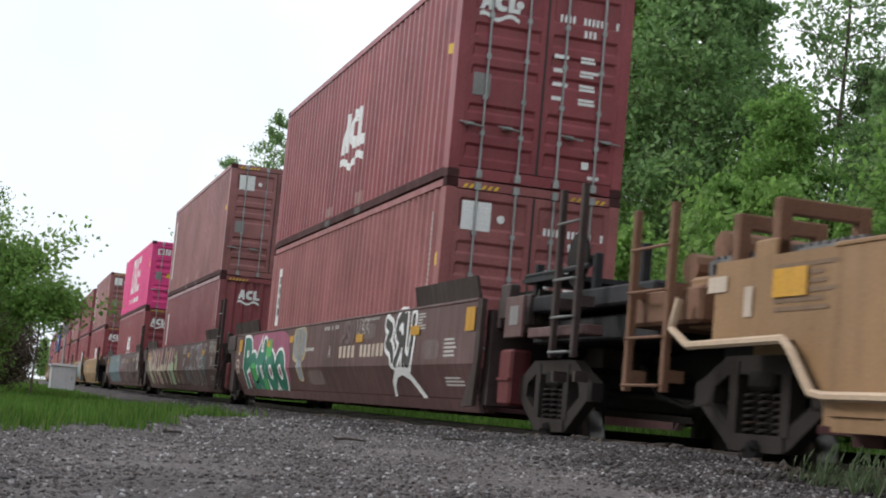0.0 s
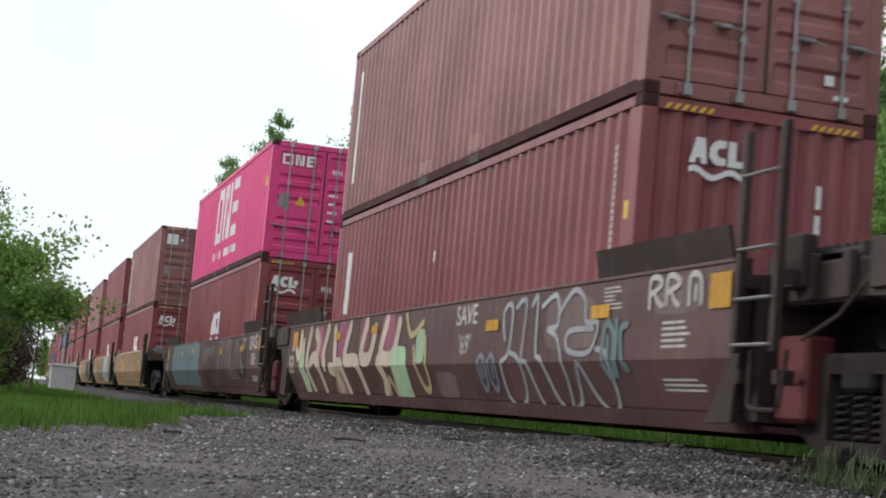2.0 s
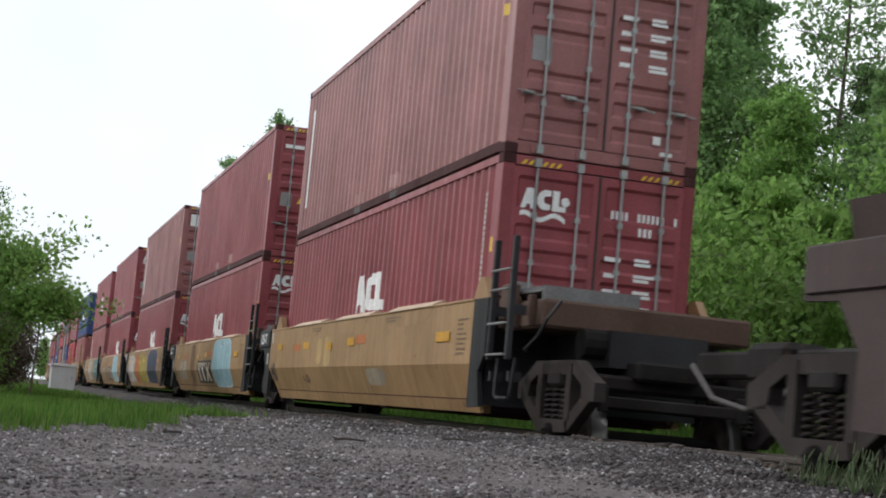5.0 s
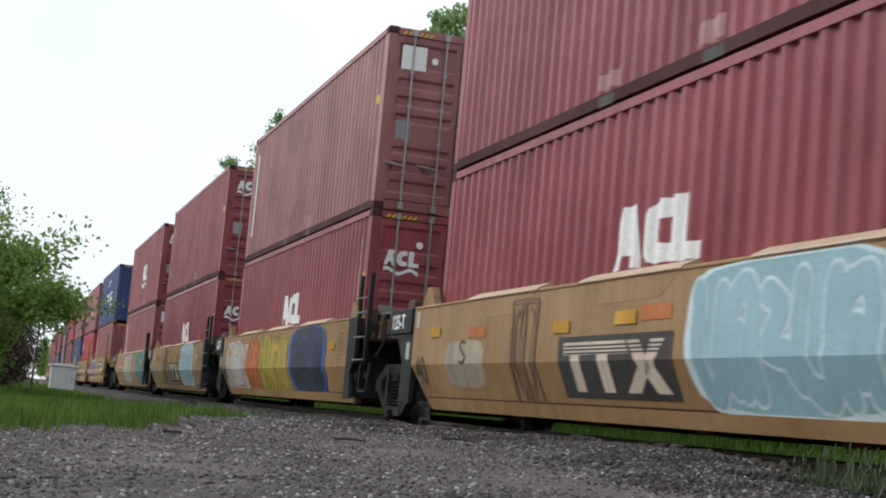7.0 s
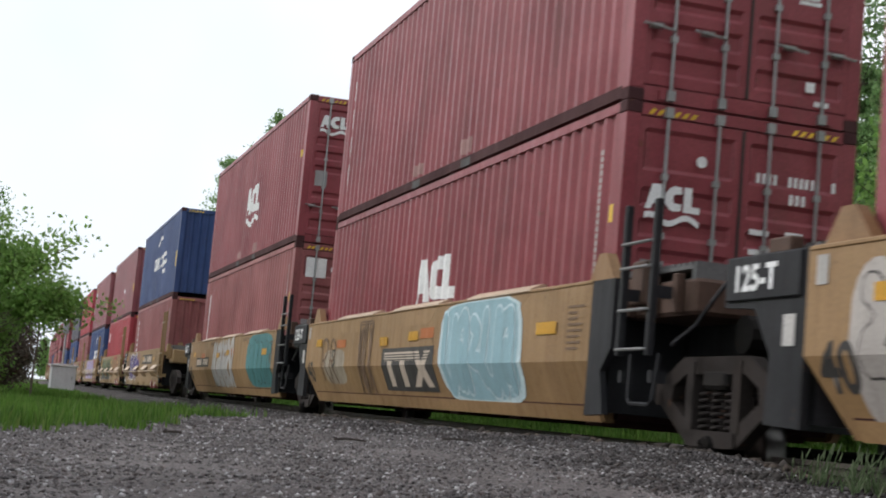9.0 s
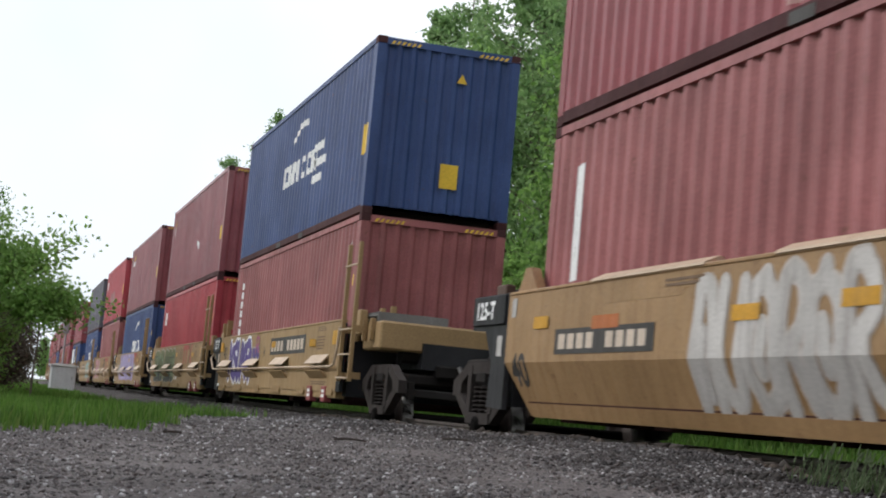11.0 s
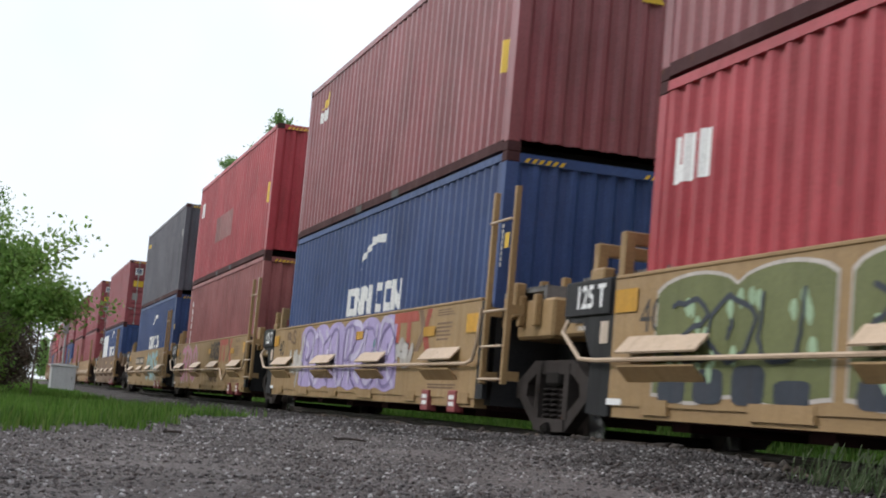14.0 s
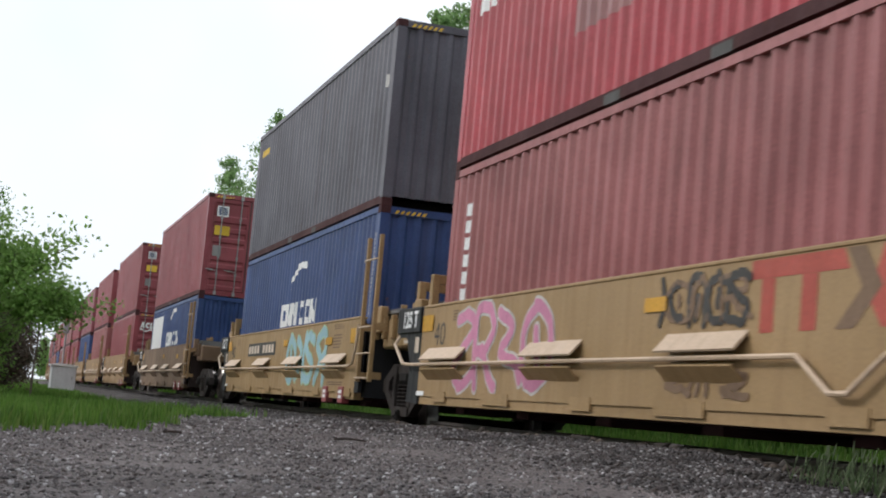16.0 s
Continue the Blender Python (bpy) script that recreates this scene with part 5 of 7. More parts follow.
# the forest edge beyond the track, front to back
for k, x, y, s, r in (
        ("bush", 13.2, 30.5, 1.0, 10), ("bush_b", 14.2, 27.5, 0.85, 80), ("bush", 14.0, 25.0, 1.05, 140), ("bush_b", 13.6, 33.5, 0.8, 200), ("bush", 13.0, 36.5, 0.9, 250),
        ("bush", 13.4, 22.8, 0.9, 310), ("bush_b", 15.0, 22.0, 0.95, 30), ("bush_b", 14.4, 39.5, 0.8, 60), ("bush", 12.8, 20.0, 0.8, 100), ("bush_b", 14.5, 18.0, 1.0, 150),
        ("tall_c", 16.6, 38.5, 1.05, 0), ("tall_a", 17.0, 35.5, 0.85, 60), ("tall_c", 17.2, 31.0, 0.64, 130), ("tall_b", 18.8, 29.0, 0.5, 200), ("tall_a", 17.8, 26.5, 0.5, 250),
        ("tall_c", 17.6, 23.2, 0.7, 300), ("tall_b", 19.5, 21.8, 0.80, 20), ("tall_b", 17.2, 42.5, 1.0, 90), ("tall_a", 16.6, 46.5, 1.05, 150), ("tall_c", 16.0, 50.5, 1.05, 210),
        ("tall_a", 20.4, 40.5, 0.95, 40), ("tall_b", 22.5, 35.5, 0.62, 110), ("tall_a", 22.8, 31.8, 0.5, 170), ("airy", 21.5, 36.0, 0.9, 20), ("airy", 22.0, 29.6, 0.92, 60),
        ("tall_c", 22.5, 27.0, 0.9, 230), ("tall_a", 24.0, 23.5, 0.95, 290), ("tall_b", 26.5, 38.0, 0.6, 350), ("tall_c", 27.0, 32.5, 1.05, 10), ("tall_a", 28.5, 27.0, 0.95, 70),
        ("airy", 16.4, 55.5, 1.0, 130), ("tall_b", 17.0, 59.0, 0.98, 190), ("airy", 15.6, 63.0, 0.86, 230), ("tall_c", 17.4, 66.0, 0.85, 80), ("tall_c", 17.2, 74.0, 0.9, 100),
        ("tall_c", 16.8, 82.0, 0.95, 160), ("airy", 16.0, 92.0, 1.04, 220), ("airy", 17.6, 97.0, 0.95, 30), ("tall_c", 17.5, 104.0, 1.0, 280), ("airy", 16.3, 117.0, 1.08, 70),
        ("airy", 18.0, 124.0, 1.1, 10), ("tall_a", 18.4, 130.0, 1.0, 330), ("tall_c", 18.2, 145.0, 1.0, 20), ("tall_a", 19.5, 160.0, 1.0, 60), ("tall_c", 20.5, 180.0, 1.0, 90),
        ("tall_a", 22.0, 205.0, 1.0, 120), ("tall_c", 24.0, 230.0, 1.1, 150), ("tall_a", 26.5, 260.0, 1.1, 180), ("tall_c", 30.0, 300.0, 1.2, 210), ("tall_a", 35.0, 345.0, 1.2, 240),
        ("tall_a", 18.0, 14.0, 1.0, 30), ("tall_c", 18.5, 8.0, 1.0, 80), ("tall_a", 18.0, 1.0, 1.0, 130), ("tall_c", 19.0, -8.0, 1.0, 10), ("tall_a", 19.0, -18.0, 1.1, 60), ("tall_a", 31.0, 20.0, 1.1, 60),
        # the camera's side of the track
        ("maple", -2.15, 40.0, 0.80, 25), ("bush_b", -1.35, 43.0, 0.70, 200), ("bush", -0.75, 38.5, 0.62, 60), ("bush", -0.95, 41.5, 0.80, 300), ("overhang", 1.15, 38.0, 0.94, 10), ("overhang", 0.0, 39.5, 1.3, 120), ("tall_c", -1.05, 41.5, 0.46, 70), ("bush_b", -2.2, 46.0, 0.85, 100), ("maple", -3.2, 52.0, 1.0, 300),
        ("brush", -0.15, 45.0, 0.85, 0), ("brush", -0.5, 55.0, 1.1, 90), ("brush", 0.1, 63.0, 1.15, 180), ("brush", 0.3, 74.0, 1.25, 270), ("brush", 0.6, 88.0, 1.35, 40), ("brush", 1.1, 104.0, 1.4, 130), ("brush", 1.6, 125.0, 1.5, 220),
        ("brush", 2.3, 150.0, 1.6, 300), ("tall_c", -2.5, 80.0, 0.45, 10), ("tall_c", -1.5, 110.0, 0.5, 60), ("tall_a", 0.0, 150.0, 0.5, 100), ("tall_c", 1.0, 200.0, 0.6, 150), ("tall_a", 3.0, 260.0, 0.6, 200), ("tall_c", 5.5, 330.0, 0.7, 250),
        ("bush_b", -4.5, 24.0, 0.9, 20), ("maple", -9.0, 10.0, 1.2, 60), ("maple", -10.0, -6.0, 1.3, 100),
        # unseen trees, added to keep low sun and bright sky off the lower train
        ("tall_a", -15.0, 16.0, 0.95, 20), ("tall_c", -16.0, 25.0, 1.0, 90), ("tall_a", -15.0, 35.0, 0.9, 160), ("tall_c", -15.5, 46.0, 1.05, 230), ("tall_a", -15.0, 58.0, 0.95, 300), ("tall_c", -15.0, 72.0, 1.0, 40)):
    plant(k, x, y, s, r)

# a distant wood that closes the line of the track
for i, (x, y) in enumerate(((20, 560), (32, 600), (46, 620), (62, 640), (6, 600), (-12, 620), (78, 600), (40, 680), (26, 700))):
    plant("tall_a" if i % 2 else "tall_c", x, y, 1.2, i * 40)
# a thin bare branch reaching out from the maple over the cabinet
limb = thing("bare_branch", "thin leafless branch reaching out over the grass", "branch")
limb_rng = random.Random(5)
for k in range(5):
    bm = BM()
    x0, z0 = 0.0 + 0.12 * k, 1.0 + 0.16 * k
    tube(bm, [(x0 - 1.4, 38 + 0.4 * k, z0 - 0.3), (x0, 38.2, z0), (x0 + 0.55, 38.0, z0 + limb_rng.uniform(0.05, 0.4)), (x0 + 1.25, 37.8, z0 + limb_rng.uniform(0.2, 0.75))], 0.022, 5, 0.004)
    part("twig", bm, BARK, limb)


# ---- tall grass at the end of the ties, stirred by the train ----
def tuft(seed, n, h):
    rng = random.Random(seed)
    ob = thing("grass_tuft", "tall seeding grass stalks growing at the end of the ties", "grass", "tufts of tall grass")
    for i in range(n):
        an, ln, hh = rng.uniform(0, TAU), rng.uniform(0.05, 0.32), h * rng.uniform(0.6, 1.1)
        bx, by = rng.uniform(-0.16, 0.16), rng.uniform(-0.16, 0.16)
        dx, dy = ln * math.cos(an) + 0.16, ln * math.sin(an)
        P = [Vector((bx + dx * hh * f * f, by + dy * hh * f * f, hh * f - 0.02)) for f in (0, 0.35, 0.7, 0.86, 1.0)]
        bm = BM()
        tube(bm, P, 0.0035, 4, 0.0015)
        tube(bm, [P[2].lerp(P[3], 0.6), P[3], P[4], P[4] + (P[4] - P[3]) * 0.25], 0.007, 5, 0.002)
        for _ in range(2):
            f = rng.uniform(0.05, 0.4)
            q = P[0].lerp(P[2], f)
            a2 = rng.uniform(0, TAU)
            e = q + Vector((math.cos(a2) * 0.09, math.sin(a2) * 0.09, 0.11))
            sd = Vector((-math.sin(a2), math.cos(a2), 0)) * 0.006
            bm.faces.new([bm.verts.new(p) for p in (q - sd, q + sd, e + Vector((0, 0, 0.02)))])
        part("stalk", bm, SEDGE, ob)
    return ob


TUFTS = []
for i, (x, y, n, h) in enumerate(((4.62, 7.38, 15, 0.25), (4.88, 7.75, 13, 0.27), (4.72, 7.95, 7, 0.22), (4.98, 7.55, 12, 0.25), (4.52, 7.0, 10, 0.22))):
    TUFTS.append((tuft(40 + i, n, h), x, y, i))


# ---- the train, from front to back ----
Z_LOW, Z_TOP = 0.26, 0.26 + HC
MOVERS, SPINNERS = [], []


def place(ob, y0, z=0.0):
    MOVERS.append((ob, y0, z))
    return ob


def stack(y0, low, top, low_h=HC, top_h=HC):
    if low:
        place(low, y0, Z_LOW)
    if top:
        place(top, y0, Z_LOW + low_h)


SMALL = [("end", WHITE, [rect(0.62, 0.72, 0.33, 0.43), rect(0.72, 0.88, 0.20, 0.25)]), ("plate", LABEL_GREY, -0.98, -0.74, 1.12, 1.42)]
WALL = [("side", CAUTION, [rect(0.50, 0.34, 1.72, 1.86)]), ("side", DIM_WHITE, [rect(0.42, 0.34, 1.2, 1.34)]), ("side", PRIMER, [rect(7.5, 7.0, 0.2, 0.36)]), ("side", PRIMER, [rect(5.4, 4.9, 0.2, 0.40)])]


def placard(h):
    return [("plate", WHITE, -0.98, -0.58, h - 0.66, h - 0.28), ("end", LABEL_GREY, [rect(-0.84, -0.72, h - 0.44, h - 0.36)] + [rect(-0.94, -0.62, h - 0.55, h - 0.53)]), ("end", WHITE, [disc(-0.44, h - 0.48, 0.055)])]


def number_strip(y=0.72):
    return [("side", DIM_WHITE, strip_v(y - 0.18, 1.22, 2.50, 19, 0.055)), ("side", DIM_WHITE, strip_v(y - 0.36, 1.55, 2.05, 8, 0.05)), ("side", CAUTION, [rect(y - 0.45, y - 0.6, 1.75, 1.92)])]


def far_strip(z0=0.58, z1=2.46, y=11.72):
    return [("side", WHITE, [rect(y + 0.12, y - 0.12, z0, z1)]), ("side", LABEL_GREY, strip_v(y, z0 + 0.2, z1 - 0.1, 4, 0.09))]


def doorset(h=HC):
    return [("end", WHITE, door_text(h))] + SMALL


def emblem_end(h=HC, z=None):
    return [("end", WHITE, end_logo(-0.97, (h - 0.62) if z is None else z)), ("end", WHITE, [disc(-0.42, h - 0.5, 0.055)])]


LOGO = [("logo", WHITE, 6.85, 5.05, 1.28, 1.86)]


def maroon(marks=(), doors=True, far=False, label="maroon corrugated steel shipping container, scuffed paint"):
    return container(MAROON, doors, HC, label, list(marks), far)


def brown(marks=(), doors=True, far=False, label="faded brown corrugated steel shipping container with locking rods"):
    return container(BROWN, doors, HC, label, list(marks), far)


def well(kind, y0, label, body, dark, guides=None, shift=0.0, plain=False, dip=False, cut=False):
    ob = well_car(kind, label, body, dark, guides or body, False, shift, not plain, dip, cut)
    place(ob, y0)
    if plain:
        return ob
    if kind == "brown":
        letters(ob, kind, "53", 14.42, 0.60, 0.42, G_CREAM, lift=0.008, fat=0.01)
        car_marks(ob, kind, "marking", bars(0.05, -0.35, 1.14, 1.36, 6, 0.5, seed=2) + bars(-1.2, -1.9, 0.78, 1.02, 5, 0.5, seed=4) + bars(-1.15, -1.95, 0.44, 0.56, 3, 0.5, seed=6), DIM_WHITE, lift=0.006)
        car_marks(ob, kind, "marking", [rect(14.2, 14.02, 0.98, 1.16)], G_CREAM, lift=0.02)
    elif kind == "smooth":
        letters(ob, kind, "125-T", 13.62, 1.17, 0.26, WHITE, lift=0.06, fat=0.008)
        letters(ob, kind, "40", 12.45, 0.46, 0.46, STENCIL, lift=0.008, fat=0.01)
        car_marks(ob, kind, "marking", [rect(12.50, 12.36, 1.16, 1.36), rect(12.9, 12.74, 0.76, 0.98)], DIM_WHITE, lift=0.02)
        car_marks(ob, kind, "marking", bars(0.55, 0.12, 0.80, 1.25, 8, 0.6, seed=3) + bars(8.8, 8.0, 1.28, 1.36, 2, 0.4, seed=5) + bars(3.9, 3.1, 1.28, 1.36, 2, 0.4, seed=8), STENCIL_SOFT, lift=0.018)
        car_marks(ob, kind, "marking", [rect(10.3, 9.7, 0.98, 1.10), rect(5.6, 5.0, 1.02, 1.15)], ORANGE, lift=0.016)
    else:
        letters(ob, kind, "125 T", 13.20, 1.17, 0.29, WHITE, lift=0.06, fat=0.008)
        letters(ob, kind, "40", 11.80, 0.92, 0.40, STENCIL, lift=0.006, stretch=1.15)
        car_marks(ob, kind, "marking", bars(1.5, 0.75, 0.98, 1.22, 5, 0.5, seed=3) + bars(1.5, 0.6, 1.28, 1.37, 3, 0.5, seed=9) + bars(1.7, 0.4, 0.40, 0.47, 2, 0.4, seed=5) + bars(11.1, 10.7, 1.2, 1.34, 4, 0.5, seed=7), STENCIL_SOFT, lift=0.006)
        car_marks(ob, kind, "marking", char_bars(13.25, 12.95, 0.97, 1.01, 6, 2), DIM_WHITE, lift=0.02)
        car_marks(ob, kind, "marking", [rect(12.62, 12.44, 0.84, 1.04)], G_CREAM, "pale green inspection sticker", lift=0.02)
        car_marks(ob, kind, "marking", [rect(12.37, 12.05, 0.305, 0.36)], WHITE, lift=0.02)
    return ob


def bar_mark(y0, y1, z0, z1):
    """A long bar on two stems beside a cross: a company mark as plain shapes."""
    w, h = y0 - y1, z1 - z0
    q = lambda pts: [(y0 - u * w, z0 + v * h) for u, v in pts]
    bars_ = [q([(0, 0.74), (0.68, 0.74), (0.64, 1), (0, 1)]), q([(0.08, 0), (0.18, 0), (0.18, 0.738), (0.08, 0.738)]), q([(0.37, 0), (0.48, 0), (0.48, 0.738), (0.37, 0.738)])]
    return bars_, q([(0.88, 1), (1.0, 1), (0.90, 0.52), (1.0, 0), (0.88, 0), (0.80, 0.36)]), q([(0.66, 1), (0.77, 1), (0.88, 0.5), (0.72, 0), (0.60, 0), (0.76, 0.5)])


def red_letters(ob, y0, y1):
    stems, arm, leg = bar_mark(y0, y1, 0.86, 1.385)
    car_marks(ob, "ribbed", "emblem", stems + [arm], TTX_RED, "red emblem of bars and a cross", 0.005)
    car_marks(ob, "ribbed", "emblem", [leg], STENCIL_SOFT, "greyed arm of the emblem", 0.008)


def dark_plate(ob, kind, y0, y1, z0, z1, n=7):
    """A black company panel with pale block figures."""
    car_marks(ob, kind, "emblem", [rect(y0, y1, z0, z1)], STENCIL, "black panel with pale block figures", 0.012)
    h = z1 - z0
    w = (y0 - y1 - 0.2) / n
    polys = [rect(y0 - 0.1 - i * w, y0 - 0.1 - i * w - w * 0.72, z0 + 0.2 * h, z1 - 0.2 * h) for i in range(n) if i != 4]
    car_marks(ob, kind, "emblem", polys, G_CREAM, "", 0.016)


def striped_plate(ob, y0, y1, z0, z1):
    """The large dark panel with three pale striped forms."""
    car_marks(ob, "smooth", "emblem", [rect(y0, y1, z0, z1)], STENCIL, "dark panel with pale striped emblem", 0.012)
    h = z1 - z0
    stems, arm, leg = bar_mark(y0 - 0.15, y1 + 0.15, z0 + 0.10 * h, z1 - 0.10 * h)
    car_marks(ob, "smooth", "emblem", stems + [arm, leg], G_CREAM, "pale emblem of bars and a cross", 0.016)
    car_marks(ob, "smooth", "emblem", [rect(y0 - 0.17, y1 + 0.17, z0 + f * h, z0 + (f + 0.03) * h) for f in (0.70, 0.76, 0.82)], STENCIL, "", 0.02)


def cma_wall():
    """White brackets and braced bars under a swoosh on a navy wall."""
    polys = []
    x = 7.45
    for i, w in enumerate((0.42, 0.46, 0.46, 0.0, 0.42, 0.42, 0.46)):
        if w == 0:
            x -= 0.22
            continue
        bracket = [(x, 1.25), (x - w, 1.25), (x - w, 1.37), (x - 0.13, 1.37), (x - 0.13, 1.57), (x - w, 1.57), (x - w, 1.69), (x, 1.69)]
        braced = [(x, 1.25), (x - 0.11, 1.25), (x - 0.11, 1.48), (x - w + 0.11, 1.25), (x - w, 1.25), (x - w, 1.69), (x - w + 0.11, 1.69), (x - w + 0.11, 1.46), (x - 0.11, 1.69), (x, 1.69)]
        polys.append(bracket if i in (0, 4, 5) else braced)
        x -= w + 0.07
    sw = [(6.85, 1.97), (6.72, 2.05), (6.55, 2.14), (6.35, 2.20), (6.20, 2.27), (5.9, 2.33), (5.45, 2.29), (5.42, 2.42), (5.8, 2.44), (6.2, 2.42), (6.3, 2.33), (6.42, 2.27), (6.6, 2.22), (6.76, 2.12)]
    return [("side", WHITE, polys), ("side", WHITE, [sw[k:k + 1] + sw[k + 1:k + 2] + sw[13 - k - 1:13 - k] + sw[13 - k:13 - k + 1] for k in range(6)])]


def ring_logo():
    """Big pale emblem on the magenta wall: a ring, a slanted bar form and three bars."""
    z0, z1 = 0.90, 2.35
    t = 0.27
    ring = [[(8.0, z0), (6.95, z0), (6.95, z0 + t), (8.0, z0 + t)], [(8.0, z1 - t), (6.95, z1 - t), (6.95, z1), (7.8, z1)], [(8.0, z0 + t + 0.002), (7.72, z0 + t + 0.002), (7.72, z1 - t - 0.002), (8.0, z1 - t - 0.002)], [(7.22, z0 + t + 0.002), (6.95, z0 + t + 0.002), (6.95, z1 - t - 0.002), (7.22, z1 - t - 0.002)]]
    bars_ = [rect(6.75, 6.46, z0, z1), [(6.40, z1), (6.20, z1), (5.92, z0), (6.12, z0)], rect(5.87, 5.60, z0, z1)]
    e = [rect(5.42, 4.45, z, z + t) for z in (z0, (z0 + z1 - t) / 2, z1 - t)]
    sub = [rect(8.05 - i * 0.36, 8.05 - i * 0.36 - 0.24, 0.46, 0.66) for i in range(11) if i not in (2, 4)]
    return [("side", WHITE, ring + bars_ + e), ("side", WHITE, sub)]


def door_ring(h):
    z = h - 0.52
    t = 0.05
    p = [rect(-0.98, -0.74, z, z + t), rect(-0.98, -0.74, z + 0.19, z + 0.24), rect(-0.98, -0.92, z + t, z + 0.19), rect(-0.80, -0.74, z + t, z + 0.19)]
    p += [rect(-0.69, -0.63, z, z + 0.24), rect(-0.55, -0.49, z, z + 0.24), [(-0.63, z + 0.24), (-0.59, z + 0.24), (-0.55, z), (-0.59, z)], rect(-0.44, -0.38, z, z + 0.24)] + [rect(-0.38, -0.24, z + k, z + k + t) for k in (0, 0.095, 0.19)]
    return [("end", WHITE, p)]


def hook_logo(y=11.85):
    return [("side", WHITE, [[(y, 1.95), (y - 0.35, 1.95), (y - 0.35, 2.36), (y - 0.2, 2.36), (y - 0.2, 2.1), (y - 0.12, 2.1), (y - 0.12, 2.36), (y, 2.36)], rect(y - 0.5, y - 0.7, 1.95, 2.36)])]


TRI = [("end", CAUTION, [[(-0.62, 1.20), (-0.38, 1.20), (-0.50, 1.42)]])]

# car 0, tan, its rear platform alone in view at the start
W0 = well("ribbed", -2.95, "tan well car with worn paint and bent pipe rail", WORN_TAN, WORN_TAN, RUST_BROWN, 0.0, True, False, True)
ladder(W0, 14.62, 13.90, 0.42, 1.95, RUST_BROWN, RUST_BROWN)
bm = BM()
box(bm, -1.36, 1.36, 13.55, 14.95, 0.98, 1.28, 0.03)
part("end_deck", bm, RUST_BROWN, W0, "rusty end deck")
for y, z in ((13.75, 1.62), (14.3, 1.48)):
    bm = BM()
    tube(bm, [(-1.1, y, z), (0.2, y + 0.1, z)], 0.13, 12)
    part("brake_drum", bm, RUST_BROWN, W0, "rusty brake gear on the end deck")
car_marks(W0, "ribbed", "marking", bars(12.3, 11.2, 1.0, 1.36, 6, 0.5, seed=4), STENCIL_SOFT, lift=0.006)
car_marks(W0, "ribbed", "marking", [rect(13.30, 13.0, 1.18, 1.30), rect(12.72, 12.6, 0.98, 1.2)], G_CREAM, lift=0.028)
stack(-5.3, maroon(), maroon())

# three brown cars of one set
W1 = well("brown", 18.45, "dark brown well car with green bubble graffiti", CAR_BROWN, CAR_SHROUD, None, -2.40)
stack(18.45, container(TAN_RED, True, HC, "faded red-brown shipping container with white placard", placard(HC) + doorset() + number_strip() + far_strip(1.3, 2.45, 11.3)),
      maroon([("logo", WHITE, 6.7, 5.05, 1.2, 1.88)] + emblem_end() + doorset() + WALL))
bm = BM()
box(bm, -1.24, 1.24, -6.70, -3.30, 1.22, 1.40, 0.02)
box(bm, -1.10, 1.10, -6.60, -3.40, 0.92, 1.16, 0.02)
box(bm, -0.45, 0.45, -7.1, -6.5, 0.70, 1.10, 0.03)
part("end_deck", bm, BLACK, W1, "black end deck with hand brake")
bm = BM()
lathe_x(bm, [(-1.46, 0.05), (-1.45, 0.27), (-1.42, 0.27), (-1.40, 0.06), (-1.30, 0.06)], 18)
for v in bm.verts:
    v.co += Vector((0.25, -4.75, 1.72))
part("hand_brake_wheel", bm, IRON, W1, "black hand brake wheel")
bm = BM()
box(bm, -1.44, -1.40, -3.96, -3.42, 0.95, 1.38, 0.008)
sp = part("sign_plate", bm, CAR_BROWN, W1, "brown framed capacity plate")
bm = BM()
box(bm, -1.446, -1.438, -3.84, -3.58, 1.08, 1.28)
part("notice", bm, LABEL_GREY, sp, "pale faded notice")
bm = BM()
box(bm, -1.40, -1.22, -5.6, -4.05, 0.94, 1.04, 0.01)
part("side_sill", bm, CAR_BROWN, W1, "brown step sill along the end deck")
bm = BM()
tube(bm, [(-1.22, -3.4, 1.62), (-1.25, -5.2, 1.62)], 0.03, 6)
box(bm, -1.25, -0.4, -4.4, -3.35, 1.55, 1.60)
part("deck_rail", bm, BLACK, W1, "dark grated brake platform")
for y in (-6.3, -5.2, -4.75, -3.6):
    bm = BM()
    box(bm, -1.20, -1.12, y - 0.04, y + 0.04, 1.35, 1.75, 0.008)
    part("deck_post", bm, BLACK, W1)
car_marks(W1, "brown", "graffiti", [blob(13.2, 8.4, 0.30, 1.40, 3)], G_ROSE, "rose background of graffiti", 0.005)
letters(W1, "brown", "Patioo", 13.45, 0.30, 1.42, WHITE, "graffiti", 0.13, 0.012, 1.26, label="white outline of bubble graffiti")
letters(W1, "brown", "Patioo", 13.45, 0.30, 1.42, G_GREEN, "graffiti", 0.07, 0.018, 1.26, label="green bubble graffiti")
car_marks(W1, "brown", "graffiti", [blob(12.4, 11.9, 0.45, 0.8, 5), blob(10.8, 10.2, 0.9, 1.25, 6), blob(11.3, 10.9, 0.25, 0.5, 7)], G_LIME, "", 0.024)
car_marks(W1, "brown", "graffiti", [blob(8.15, 7.0, 0.78, 1.40, 4), blob(7.75, 7.25, 0.45, 0.85, 6)], G_FADED, "yellowish edge of grey graffiti", 0.008)
car_marks(W1, "brown", "graffiti", [blob(8.08, 7.07, 0.83, 1.38, 4), blob(7.68, 7.32, 0.48, 0.90, 6)], G_GREYBLUE, "grey mottled graffiti", 0.014)
scrawl(W1, "brown", 8.0, 7.15, 0.85, 1.35, 4, G_FADED, 27, 0.03)
